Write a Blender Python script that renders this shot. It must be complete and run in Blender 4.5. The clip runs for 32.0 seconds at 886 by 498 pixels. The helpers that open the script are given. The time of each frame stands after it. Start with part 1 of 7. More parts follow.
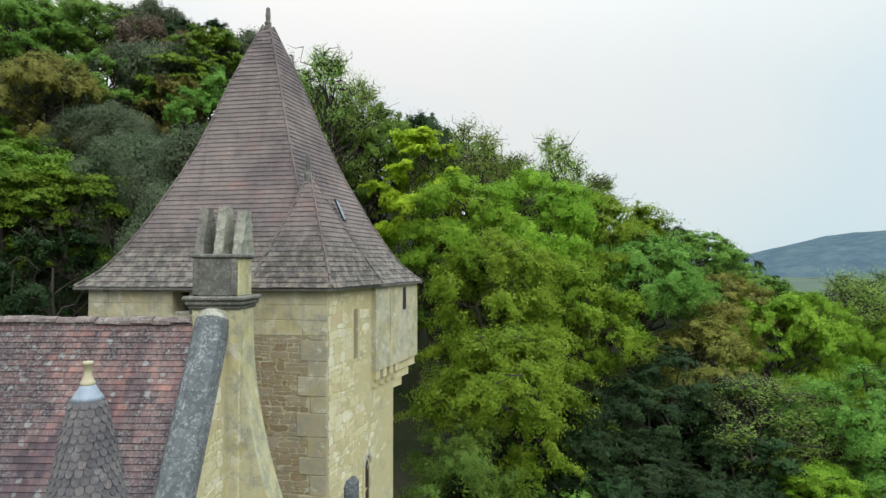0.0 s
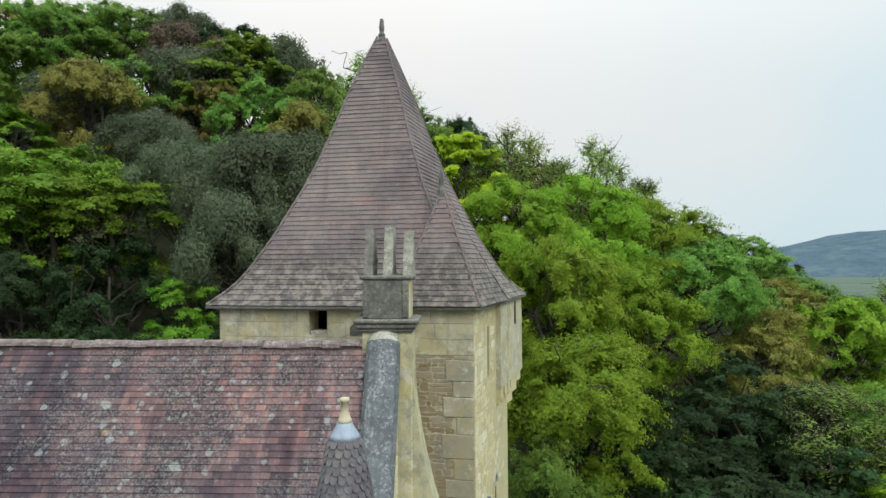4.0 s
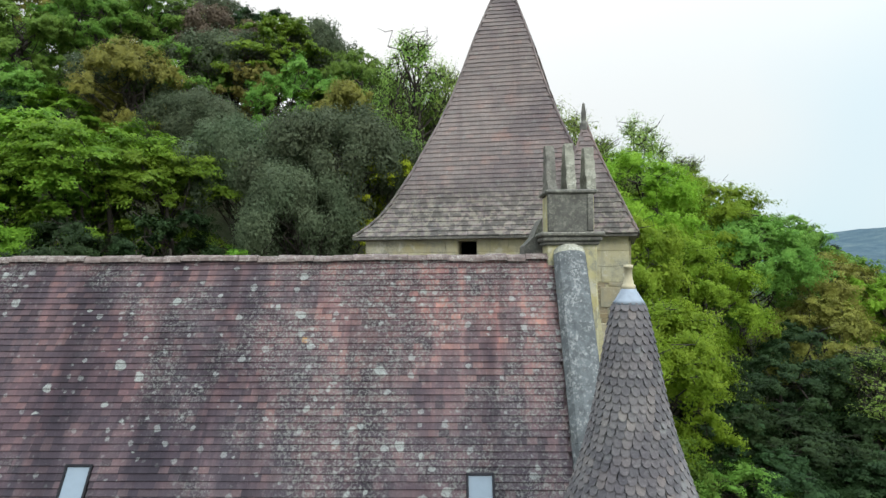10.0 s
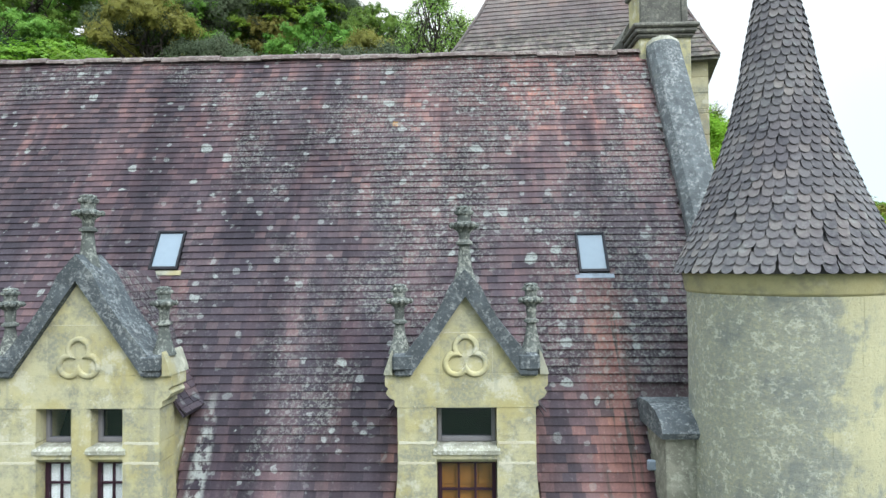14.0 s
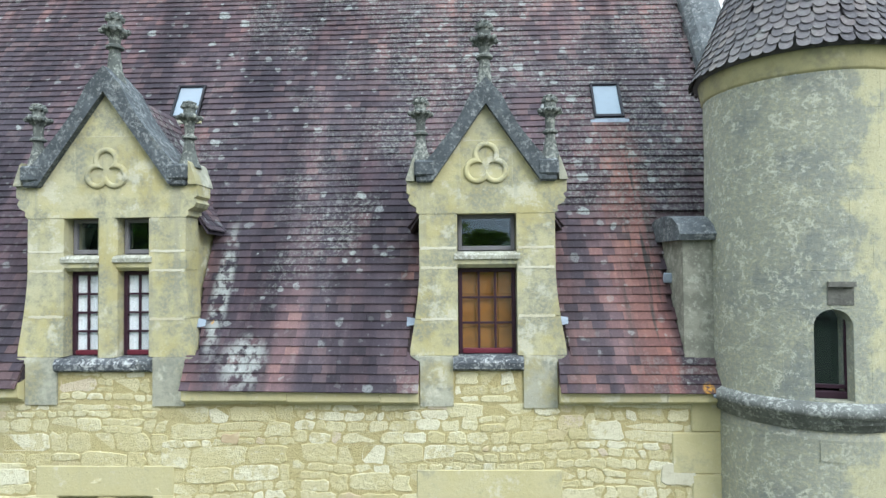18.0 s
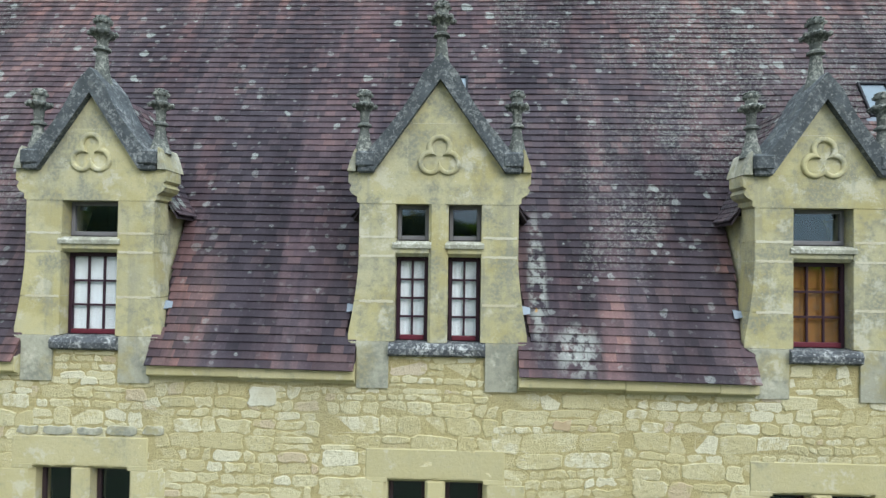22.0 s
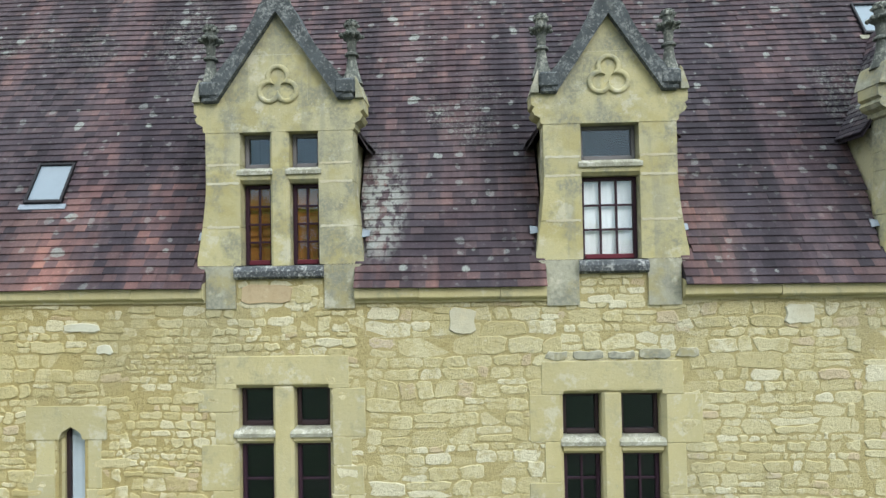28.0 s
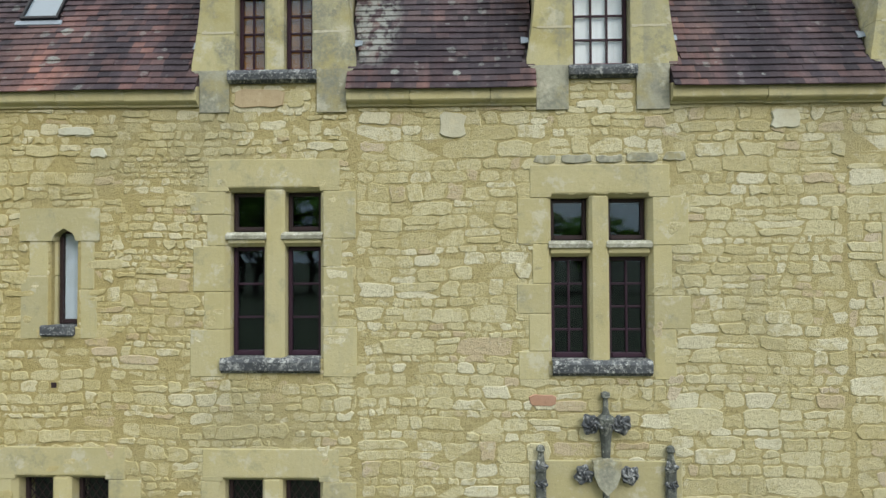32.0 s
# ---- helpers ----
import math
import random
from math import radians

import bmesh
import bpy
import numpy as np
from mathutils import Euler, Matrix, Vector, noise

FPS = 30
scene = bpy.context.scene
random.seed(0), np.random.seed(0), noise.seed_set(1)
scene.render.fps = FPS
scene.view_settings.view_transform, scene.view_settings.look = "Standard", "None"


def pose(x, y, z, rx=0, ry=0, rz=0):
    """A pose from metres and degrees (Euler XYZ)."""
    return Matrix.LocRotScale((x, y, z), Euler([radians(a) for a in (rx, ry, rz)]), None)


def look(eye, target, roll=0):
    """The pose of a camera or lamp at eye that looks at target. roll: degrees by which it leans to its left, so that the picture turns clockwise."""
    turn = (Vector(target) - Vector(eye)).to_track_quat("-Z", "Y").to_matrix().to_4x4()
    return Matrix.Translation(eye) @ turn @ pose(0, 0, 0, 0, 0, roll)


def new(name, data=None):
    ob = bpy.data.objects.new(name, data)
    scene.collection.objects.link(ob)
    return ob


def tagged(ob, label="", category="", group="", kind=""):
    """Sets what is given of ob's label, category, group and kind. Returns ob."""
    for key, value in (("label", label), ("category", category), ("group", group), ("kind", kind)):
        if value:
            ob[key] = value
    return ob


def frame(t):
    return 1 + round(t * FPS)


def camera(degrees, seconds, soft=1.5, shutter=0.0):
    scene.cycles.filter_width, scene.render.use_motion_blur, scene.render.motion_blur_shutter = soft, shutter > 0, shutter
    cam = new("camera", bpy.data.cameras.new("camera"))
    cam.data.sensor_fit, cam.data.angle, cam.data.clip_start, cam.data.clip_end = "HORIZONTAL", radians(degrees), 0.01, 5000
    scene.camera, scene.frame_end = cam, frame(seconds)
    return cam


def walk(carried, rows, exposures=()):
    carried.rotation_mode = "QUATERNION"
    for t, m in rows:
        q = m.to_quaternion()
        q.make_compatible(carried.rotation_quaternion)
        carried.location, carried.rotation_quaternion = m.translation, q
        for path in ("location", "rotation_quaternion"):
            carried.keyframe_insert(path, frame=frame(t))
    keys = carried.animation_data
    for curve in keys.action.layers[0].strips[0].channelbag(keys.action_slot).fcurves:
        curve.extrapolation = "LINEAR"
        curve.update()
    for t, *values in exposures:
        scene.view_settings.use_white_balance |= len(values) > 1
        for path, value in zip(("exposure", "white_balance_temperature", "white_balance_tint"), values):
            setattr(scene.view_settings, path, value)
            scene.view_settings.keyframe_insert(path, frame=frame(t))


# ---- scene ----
cam = camera(73.74, 32.0)
PATH = [
    (0.0, 0.000, -7.097, 17.007, 91.547, 0.099, 1.660),
    (0.5, -0.423, -7.031, 17.017, 91.552, 0.099, 1.673),
    (1.0, -0.863, -7.050, 17.019, 91.560, 0.092, 1.698),
    (1.5, -1.290, -7.021, 17.020, 91.589, 0.121, 1.720),
    (2.0, -1.714, -7.001, 17.021, 91.619, 0.176, 1.753),
    (2.5, -2.090, -6.982, 17.095, 91.639, 0.229, 1.789),
    (3.0, -2.469, -6.972, 17.164, 91.647, 0.288, 1.805),
    (3.5, -2.811, -6.954, 17.255, 91.645, 0.338, 1.809),
    (5.5, -4.027, -6.980, 17.738, 91.654, 0.379, 1.836),
    (6.0, -4.300, -7.011, 17.759, 91.652, 0.399, 1.831),
    (6.5, -4.605, -7.029, 17.749, 91.649, 0.420, 1.803),
    (7.0, -4.883, -7.028, 17.726, 91.628, 0.412, 1.779),
    (7.5, -5.193, -7.069, 17.683, 91.627, 0.427, 1.772),
    (8.0, -5.472, -7.051, 17.551, 91.617, 0.485, 1.772),
    (8.5, -5.758, -7.090, 17.201, 91.610, 0.494, 1.778),
    (9.0, -5.999, -7.188, 16.705, 91.590, 0.466, 1.747),
    (9.5, -6.272, -7.163, 16.248, 91.570, 0.441, 1.733),
    (10.0, -6.519, -7.135, 15.861, 91.552, 0.475, 1.715),
    (10.5, -6.778, -7.087, 15.442, 91.535, 0.495, 1.699),
    (11.0, -7.000, -7.062, 15.031, 91.523, 0.502, 1.686),
    (11.5, -7.242, -7.031, 14.524, 91.507, 0.471, 1.664),
    (12.0, -7.440, -6.981, 14.091, 91.491, 0.525, 1.684),
    (12.5, -7.636, -6.944, 13.609, 91.513, 0.483, 1.661),
    (13.0, -7.811, -6.899, 13.095, 91.470, 0.447, 1.653),
    (13.5, -7.990, -6.837, 12.568, 91.420, 0.459, 1.694),
    (14.0, -8.143, -6.794, 12.271, 91.366, 0.629, 1.732),
    (14.5, -8.183, -6.777, 12.115, 91.372, 0.895, 1.762),
    (16.5, -8.217, -6.829, 11.119, 91.358, 0.726, 1.692),
    (17.0, -8.241, -6.841, 10.833, 91.404, 0.646, 1.722),
    (17.5, -8.307, -6.867, 10.391, 91.365, 0.531, 1.756),
    (18.0, -8.396, -6.879, 10.052, 91.305, 0.537, 1.812),
    (18.5, -8.509, -6.851, 9.966, 91.249, 0.412, 1.902),
    (19.0, -8.687, -6.855, 9.967, 91.234, 0.204, 1.941),
    (19.5, -9.011, -6.887, 9.943, 91.240, -0.055, 1.967),
    (20.0, -9.454, -6.912, 9.937, 91.216, -0.282, 1.969),
    (20.5, -10.053, -6.935, 9.948, 91.178, -0.488, 1.965),
    (21.0, -10.729, -6.982, 9.950, 91.195, -0.664, 1.966),
    (21.5, -11.526, -7.027, 9.942, 91.210, -0.769, 1.987),
    (22.0, -12.302, -7.060, 9.937, 91.188, -0.826, 2.020),
    (22.5, -13.170, -7.085, 9.939, 91.176, -0.803, 2.071),
    (23.0, -13.969, -7.136, 9.937, 91.173, -0.709, 2.063),
    (23.5, -14.824, -7.150, 9.954, 91.145, -0.552, 2.101),
    (24.0, -15.583, -7.174, 9.995, 91.094, -0.389, 2.123),
    (24.5, -16.337, -7.206, 10.042, 91.076, -0.208, 2.204),
    (25.0, -16.983, -7.248, 10.080, 91.050, -0.097, 2.238),
    (25.5, -17.619, -7.251, 10.094, 91.078, 0.065, 2.235),
    (27.5, -18.667, -7.211, 9.315, 91.229, 1.205, 2.184),
    (28.0, -18.654, -7.188, 8.976, 91.219, 1.069, 2.172),
    (28.5, -18.624, -7.181, 8.702, 91.205, 0.937, 2.163),
    (29.0, -18.603, -7.191, 8.408, 91.192, 0.794, 2.146),
    (29.5, -18.583, -7.197, 8.129, 91.179, 0.673, 2.132),
    (30.0, -18.567, -7.201, 7.835, 91.165, 0.557, 2.120),
    (30.5, -18.557, -7.218, 7.538, 91.154, 0.493, 2.107),
    (31.0, -18.559, -7.218, 7.225, 91.130, 0.398, 2.090),
    (31.5, -18.564, -7.222, 6.924, 91.111, 0.325, 2.094),
    (32.0, -18.568, -7.223, 6.593, 91.108, 0.284, 2.081),
]
walk(cam, [(t, pose(x, y, z, rx, ry, rz)) for t, x, y, z, rx, ry, rz in PATH],
     exposures=[(0, 0.22, 6500, 10), (7, 0.20, 6500, 10), (10, 0.40, 6450, 10), (13, 0.70, 6250, 9), (17, 0.83, 6050, 9), (19, 0.65, 6100, 10), (21, 0.51, 6150, 10), (23, 0.39, 6200, 9),
                (25, 0.40, 6200, 9), (28, 0.42, 6450, 9), (30, 0.29, 6550, 10), (32, 0.11, 6750, 10)])

# ---- sky and sun ----
world = bpy.data.worlds.new("overcast_sky")
scene.world = world
world.use_nodes = True
wn, wl = world.node_tree.nodes, world.node_tree.links
SUN_EL, SUN_AZ = radians(38), radians(142)
sky = wn.new("ShaderNodeTexSky")
sky.sky_type, sky.sun_disc, sky.sun_elevation, sky.sun_rotation = "NISHITA", False, SUN_EL, SUN_AZ
sky.dust_density, sky.air_density = 2.0, 1.0
tc = wn.new("ShaderNodeTexCoord")
sep = wn.new("ShaderNodeSeparateXYZ")
wl.new(tc.outputs["Generated"], sep.inputs[0])
# overcast dome: three times brighter overhead than at the horizon, with soft cloud
ramp = wn.new("ShaderNodeMapRange")
ramp.inputs["From Min"].default_value, ramp.inputs["From Max"].default_value = 0.0, 1.0
ramp.inputs["To Min"].default_value, ramp.inputs["To Max"].default_value = 0.74, 3.3
cube = wn.new("ShaderNodeMath")
cube.operation = "POWER"
cube.use_clamp = True
cube.inputs[1].default_value = 3.0
wl.new(sep.outputs["Z"], cube.inputs[0])
wl.new(cube.outputs[0], ramp.inputs["Value"])
cloud = wn.new("ShaderNodeTexNoise")
cloud.inputs["Scale"].default_value, cloud.inputs["Detail"].default_value = 1.6, 2.0
wl.new(tc.outputs["Generated"], cloud.inputs["Vector"])
tone = wn.new("ShaderNodeValToRGB")
tone.color_ramp.elements[0].position, tone.color_ramp.elements[0].color = 0.40, (0.82, 0.95, 1.0, 1)
tone.color_ramp.elements[1].position, tone.color_ramp.elements[1].color = 0.58, (1.0, 0.995, 0.965, 1)
wl.new(cloud.outputs["Fac"], tone.inputs["Fac"])
veil = wn.new("ShaderNodeBackground")
east = wn.new("ShaderNodeMapRange")
east.inputs["From Min"].default_value, east.inputs["From Max"].default_value = -0.05, 0.55
wl.new(sep.outputs["X"], east.inputs["Value"])
tint = wn.new("ShaderNodeMix")
tint.data_type, tint.blend_type = "RGBA", "MULTIPLY"
wl.new(east.outputs["Result"], tint.inputs[0])
wl.new(tone.outputs["Color"], tint.inputs[6])
tint.inputs[7].default_value = (0.91, 0.99, 1.02, 1)
wl.new(tint.outputs[2], veil.inputs["Color"])
wl.new(ramp.outputs["Result"], veil.inputs["Strength"])
blue = wn.new("ShaderNodeBackground")
wl.new(sky.outputs["Color"], blue.inputs["Color"])
blue.inputs["Strength"].default_value = 0.1
both = wn.new("ShaderNodeMixShader")
both.inputs["Fac"].default_value = 0.10
wl.new(veil.outputs[0], both.inputs[1])
wl.new(blue.outputs[0], both.inputs[2])
wl.new(both.outputs[0], wn["World Output"].inputs["Surface"])
sun = new("sun", bpy.data.lights.new("sun", "SUN"))
sun.data.energy, sun.data.angle, sun.data.color = 1.5, radians(30), (1.0, 0.985, 0.95)
sun.matrix_world = look((0, 0, 0), (-math.sin(SUN_AZ) * math.cos(SUN_EL), -math.cos(SUN_AZ) * math.cos(SUN_EL), -math.sin(SUN_EL)))


# ---- materials ----
class Mat:
    """A small wrapper to build node materials."""

    def __init__(self, name, rough=0.8):
        self.m = bpy.data.materials.new(name)
        self.m.use_nodes = True
        self.n, self.l = self.m.node_tree.nodes, self.m.node_tree.links
        self.b = self.n["Principled BSDF"]
        self.b.inputs["Roughness"].default_value = rough
        self.b.inputs["Specular IOR Level"].default_value = 0.3
        self.geo = self.n.new("ShaderNodeNewGeometry")

    def node(self, kind, **sets):
        x = self.n.new(kind)
        for k, v in sets.items():
            x.inputs[k.replace("_", " ")].default_value = v
        return x

    def noise(self, scale, detail=4.0, rough=0.6, stretch=None, off=0.0):
        t = self.node("ShaderNodeTexNoise", Scale=scale, Detail=detail, Roughness=rough)
        v = self.geo.outputs["Position"]
        if stretch or off:
            mp = self.node("ShaderNodeMapping", Scale=stretch or (1, 1, 1), Location=(off, off * 0.7, off * 1.3))
            self.l.new(v, mp.inputs["Vector"])
            v = mp.outputs["Vector"]
        self.l.new(v, t.inputs["Vector"])
        return t.outputs["Fac"]

    def spots(self, scale, lo, hi, feature="F1", warp=0.25):
        """Blobs of uneven outline round scattered points."""
        wob = self.node("ShaderNodeTexNoise", Scale=scale * 2.3, Detail=3.0)
        self.l.new(self.geo.outputs["Position"], wob.inputs["Vector"])
        mx = self.n.new("ShaderNodeVectorMath")
        mx.operation = "MULTIPLY_ADD"
        mx.inputs[1].default_value = (warp, warp, warp)
        self.l.new(wob.outputs["Color"], mx.inputs[0])
        self.l.new(self.geo.outputs["Position"], mx.inputs[2])
        vo = self.node("ShaderNodeTexVoronoi", Scale=scale)
        vo.feature = feature
        self.l.new(mx.outputs[0], vo.inputs["Vector"])
        # each cell has its own size
        sp = self.n.new("ShaderNodeSeparateColor")
        self.l.new(vo.outputs["Color"], sp.inputs[0])
        size = self.math("MULTIPLY", self.math("POWER", sp.outputs[0], 2.5), hi)
        d = self.math("SUBTRACT", size, vo.outputs["Distance"])
        return self.step(d, -lo, lo)

    def math(self, op, a, b=0.0, clamp=False):
        x = self.n.new("ShaderNodeMath")
        x.operation, x.use_clamp = op, clamp
        for i, v in enumerate((a, b)):
            if isinstance(v, (int, float)):
                x.inputs[i].default_value = v
            else:
                self.l.new(v, x.inputs[i])
        return x.outputs[0]

    def step(self, v, lo, hi, to0=0.0, to1=1.0):
        x = self.node("ShaderNodeMapRange", From_Min=lo, From_Max=hi, To_Min=to0, To_Max=to1)
        x.interpolation_type = "SMOOTHSTEP"
        self.l.new(v, x.inputs["Value"])
        return x.outputs["Result"]

    def ramp(self, fac, stops):
        x = self.n.new("ShaderNodeValToRGB")
        e = x.color_ramp.elements
        while len(e) < len(stops):
            e.new(0.5)
        for i, (p, c) in enumerate(stops):
            e[i].position, e[i].color = p, (*c, 1)
        self.l.new(fac, x.inputs["Fac"])
        return x.outputs["Color"]

    def mix(self, fac, a, b, mode="MIX"):
        x = self.n.new("ShaderNodeMix")
        x.data_type, x.blend_type = "RGBA", mode
        for sock, v in ((x.inputs[0], fac), (x.inputs[6], a), (x.inputs[7], b)):
            if isinstance(v, (int, float)):
                sock.default_value = v
            elif isinstance(v, tuple):
                sock.default_value = (*v, 1)
            else:
                self.l.new(v, sock)
        return x.outputs[2]

    def rand(self):
        """A random number for every piece, whether an object or an island of a mesh."""
        o = self.n.new("ShaderNodeObjectInfo")
        return self.math("FRACT", self.math("ADD", o.outputs["Random"], self.geo.outputs["Random Per Island"]))

    def pos(self, axis):
        x = self.n.new("ShaderNodeSeparateXYZ")
        self.l.new(self.geo.outputs["Position"], x.inputs[0])
        return x.outputs[axis]

    def done(self, colour, bump=None, depth=0.01, strength=0.5):
        if isinstance(colour, tuple):
            self.b.inputs["Base Color"].default_value = (*colour, 1)
        else:
            self.l.new(colour, self.b.inputs["Base Color"])
        if bump is not None:
            x = self.node("ShaderNodeBump", Strength=strength, Distance=depth)
            self.l.new(bump, x.inputs["Height"])
            self.l.new(x.outputs[0], self.b.inputs["Normal"])
        return self.m


def make_tile(name, stops, lichen=0.5, dark=0.6, ridge_red=False, tower=False):
    m = Mat(name, 0.85)
    c = m.ramp(m.rand(), stops)
    c = m.mix(m.step(m.noise(0.55, 4), 0.42, 0.66), c, m.mix(1.0, c, (0.62, 0.60, 0.66), "MULTIPLY"))
    c = m.mix(m.step(m.noise(1.0, 4, stretch=(1.9, 0.16, 0.16), off=7), 0.45, 0.64, 0, dark * 1.5), c, m.mix(1.0, c, (0.54, 0.51, 0.55), "MULTIPLY"))
    if ridge_red:
        warm = m.math("MULTIPLY", m.step(m.pos("X"), -9.8, -6.2), m.step(m.pos("Z"), 13.7, 15.2))
        c = m.mix(m.math("MULTIPLY", warm, m.step(m.noise(1.7, 3, off=3), 0.35, 0.6, 0.15, 0.85)), c, m.mix(1.0, c, (1.95, 1.62, 1.42), "MULTIPLY"))
        top = m.math("MULTIPLY", m.step(m.pos("Z"), 12.4, 15.2, 0, 0.72), m.step(m.noise(1.6, 5, off=11), 0.36, 0.62, 0.25, 1.0))
        c = m.mix(top, c, m.mix(1.0, c, (1.75, 1.45, 1.25), "MULTIPLY"))
        # washed-out reddish runs below the roof lights and beside the dormers
        run = m.math("MULTIPLY", m.step(m.noise(1.0, 3, stretch=(2.1, 0.10, 0.10), off=21), 0.45, 0.62, 0, 1.0), m.step(m.noise(0.8, 3, off=27), 0.34, 0.56, 0.2, 1.0))
        c = m.mix(run, c, m.mix(1.0, c, (1.8, 1.55, 1.40), "MULTIPLY"))
        belt = m.math("MULTIPLY", m.step(m.math("ADD", m.pos("X"), m.math("MULTIPLY", m.noise(0.4, 3, off=44), 3.0)), -7.5, -10.0, 0, 0.6), m.step(m.pos("X"), -19.5, -15.0, 0.0, 1.0))
        c = m.mix(belt, c, m.mix(1.0, c, (0.72, 0.74, 0.80), "MULTIPLY"))
        # rinsed strips under the roof lights and at some dormers: middle, half width, top, strength
        for mid, half, top_z, much in ((-6.20, 0.34, 12.3, 1.2), (-15.60, 0.22, 10.6, 1.0), (-13.45, 0.20, 9.9, 0.95), (-7.0, 0.26, 9.7, 0.5), (-24.0, 0.8, 9.9, 0.45), (-19.3, 0.5, 9.4, 0.35), (-10.6, 0.35, 9.9, 0.35)):
            dx = m.math("ADD", m.math("ABSOLUTE", m.math("SUBTRACT", m.pos("X"), mid)), m.math("MULTIPLY", m.noise(2.0, 3, stretch=(1, 0.3, 0.3), off=33), 0.45))
            strip = m.math("MULTIPLY", m.step(dx, half + 0.32, half * 0.5 + 0.1), m.step(m.pos("Z"), top_z, top_z - 1.1))
            c = m.mix(m.math("MULTIPLY", strip, much * 0.82, True), c, m.mix(1.0, c, (2.25, 1.80, 1.45), "MULTIPLY"))
            c = m.mix(m.math("MULTIPLY", m.math("MULTIPLY", strip, m.step(m.noise(1.0, 3, stretch=(7, 0.5, 0.5), off=36), 0.54, 0.66)), much), c, (0.060, 0.050, 0.048))
        # crusts of pale lichen beside two dormers
        for cx, cz, rx, rz in ((-11.38, 9.75, 0.12, 0.85), (-19.72, 9.75, 0.34, 0.75), (-10.95, 8.9, 0.28, 0.3)):
            d2 = m.math("ADD", m.math("POWER", m.math("DIVIDE", m.math("SUBTRACT", m.pos("X"), cx), rx), 2.0), m.math("POWER", m.math("DIVIDE", m.math("SUBTRACT", m.pos("Z"), cz), rz), 2.0))
            crust = m.math("MULTIPLY", m.step(d2, 1.5, 0.1), m.step(m.noise(9, 5, 0.65, stretch=(1, 0.8, 0.8), off=41), 0.43, 0.56))
            c = m.mix(m.math("MULTIPLY", crust, 0.85), c, (0.30, 0.315, 0.30))
        # orange lichen
        for cx, cz, rx in ((-5.66, 8.62, 0.07), (-11.42, 9.36, 0.03), (-9.2, 14.6, 0.06)):
            d2 = m.math("ADD", m.math("POWER", m.math("SUBTRACT", m.pos("X"), cx), 2.0), m.math("POWER", m.math("SUBTRACT", m.pos("Z"), cz), 2.0))
            c = m.mix(m.math("MULTIPLY", m.step(d2, rx * rx * 1.3, 0.0), m.step(m.noise(26, 4, off=8), 0.42, 0.56)), c, (0.50, 0.25, 0.03))
    if tower:
        # an orange patch half-way up, and a belt of moss and lichen along the eaves
        mid = m.math("MULTIPLY", m.step(m.pos("Z"), 17.6, 18.6), m.step(m.pos("Z"), 20.6, 19.3))
        c = m.mix(m.math("MULTIPLY", mid, m.step(m.noise(1.5, 4, off=31), 0.52, 0.70, 0, 0.5)), c, (0.25, 0.140, 0.115))
        c = m.mix(m.step(m.noise(1.0, 4, stretch=(0.5, 0.5, 6.0), off=61), 0.50, 0.66, 0, 0.4), c, (0.105, 0.092, 0.092))
        c = m.mix(m.step(m.noise(1.0, 4, stretch=(2.5, 2.5, 0.3), off=66), 0.54, 0.70, 0, 0.45), c, (0.24, 0.215, 0.20))
        low = m.math("MULTIPLY", m.step(m.pos("Z"), 18.1, 17.0), m.step(m.noise(9, 5, 0.65, off=12), 0.44, 0.56))
        c = m.mix(m.math("MULTIPLY", low, 0.55), c, (0.24, 0.23, 0.17))
        deep = m.math("MULTIPLY", m.step(m.pos("Z"), 18.4, 16.9), m.step(m.noise(5, 5, 0.65, off=19), 0.44, 0.56, 0, 0.85))
        c = m.mix(deep, c, (0.06, 0.055, 0.05))
    # worn grain of the clay
    c = m.mix(m.step(m.noise(34, 4, 0.7, off=52), 0.36, 0.62, 0.28, 0.0), c, m.mix(1.0, c, (0.55, 0.55, 0.58), "MULTIPLY"))
    c = m.mix(m.step(m.noise(21, 4, 0.7, off=57), 0.54, 0.68, 0.0, 0.4), c, m.mix(1.0, c, (1.9, 1.8, 1.75), "MULTIPLY"))
    # grey growth in grainy patches, thicker towards the east end and the ridge
    where = m.math("ADD", m.noise(0.6, 5, off=5), m.math("ADD", m.step(m.pos("X"), -16.0, -6.0, -0.07, 0.11), m.math("ADD", m.step(m.pos("Z"), 10.0, 15.5, 0.0, 0.02), m.step(m.pos("Z"), 11.4, 9.4, 0.0, -0.13))))
    grey = m.math("MULTIPLY", m.step(where, 0.46, 0.64), m.step(m.noise(23, 6, 0.74, off=2), 0.50, 0.57, 0, 1.45 * lichen))
    c = m.mix(grey, c, (0.198, 0.206, 0.190))
    # round crusts, a few large and many small, crumbling inside
    crumb = m.step(m.noise(46, 5, 0.75, off=4), 0.40, 0.52, 0.35, 1.0)
    big = m.math("MULTIPLY", m.spots(2.7, 0.022, 0.245, warp=0.17), crumb)
    c = m.mix(m.math("MULTIPLY", big, lichen * 1.8, True), c, (0.285, 0.310, 0.295))
    mid_ = m.math("MULTIPLY", m.math("MULTIPLY", m.spots(5.2, 0.035, 0.34, warp=0.09), crumb), m.step(where, 0.38, 0.56, 0.6, 1.0))
    c = m.mix(m.math("MULTIPLY", mid_, lichen * 1.3, True), c, (0.320, 0.345, 0.335))
    small = m.math("MULTIPLY", m.spots(9.0, 0.04, 0.36, warp=0.08), m.step(where, 0.42, 0.64, 0.22, 0.7))
    c = m.mix(m.math("MULTIPLY", small, lichen * 1.15, True), c, (0.310, 0.325, 0.310))
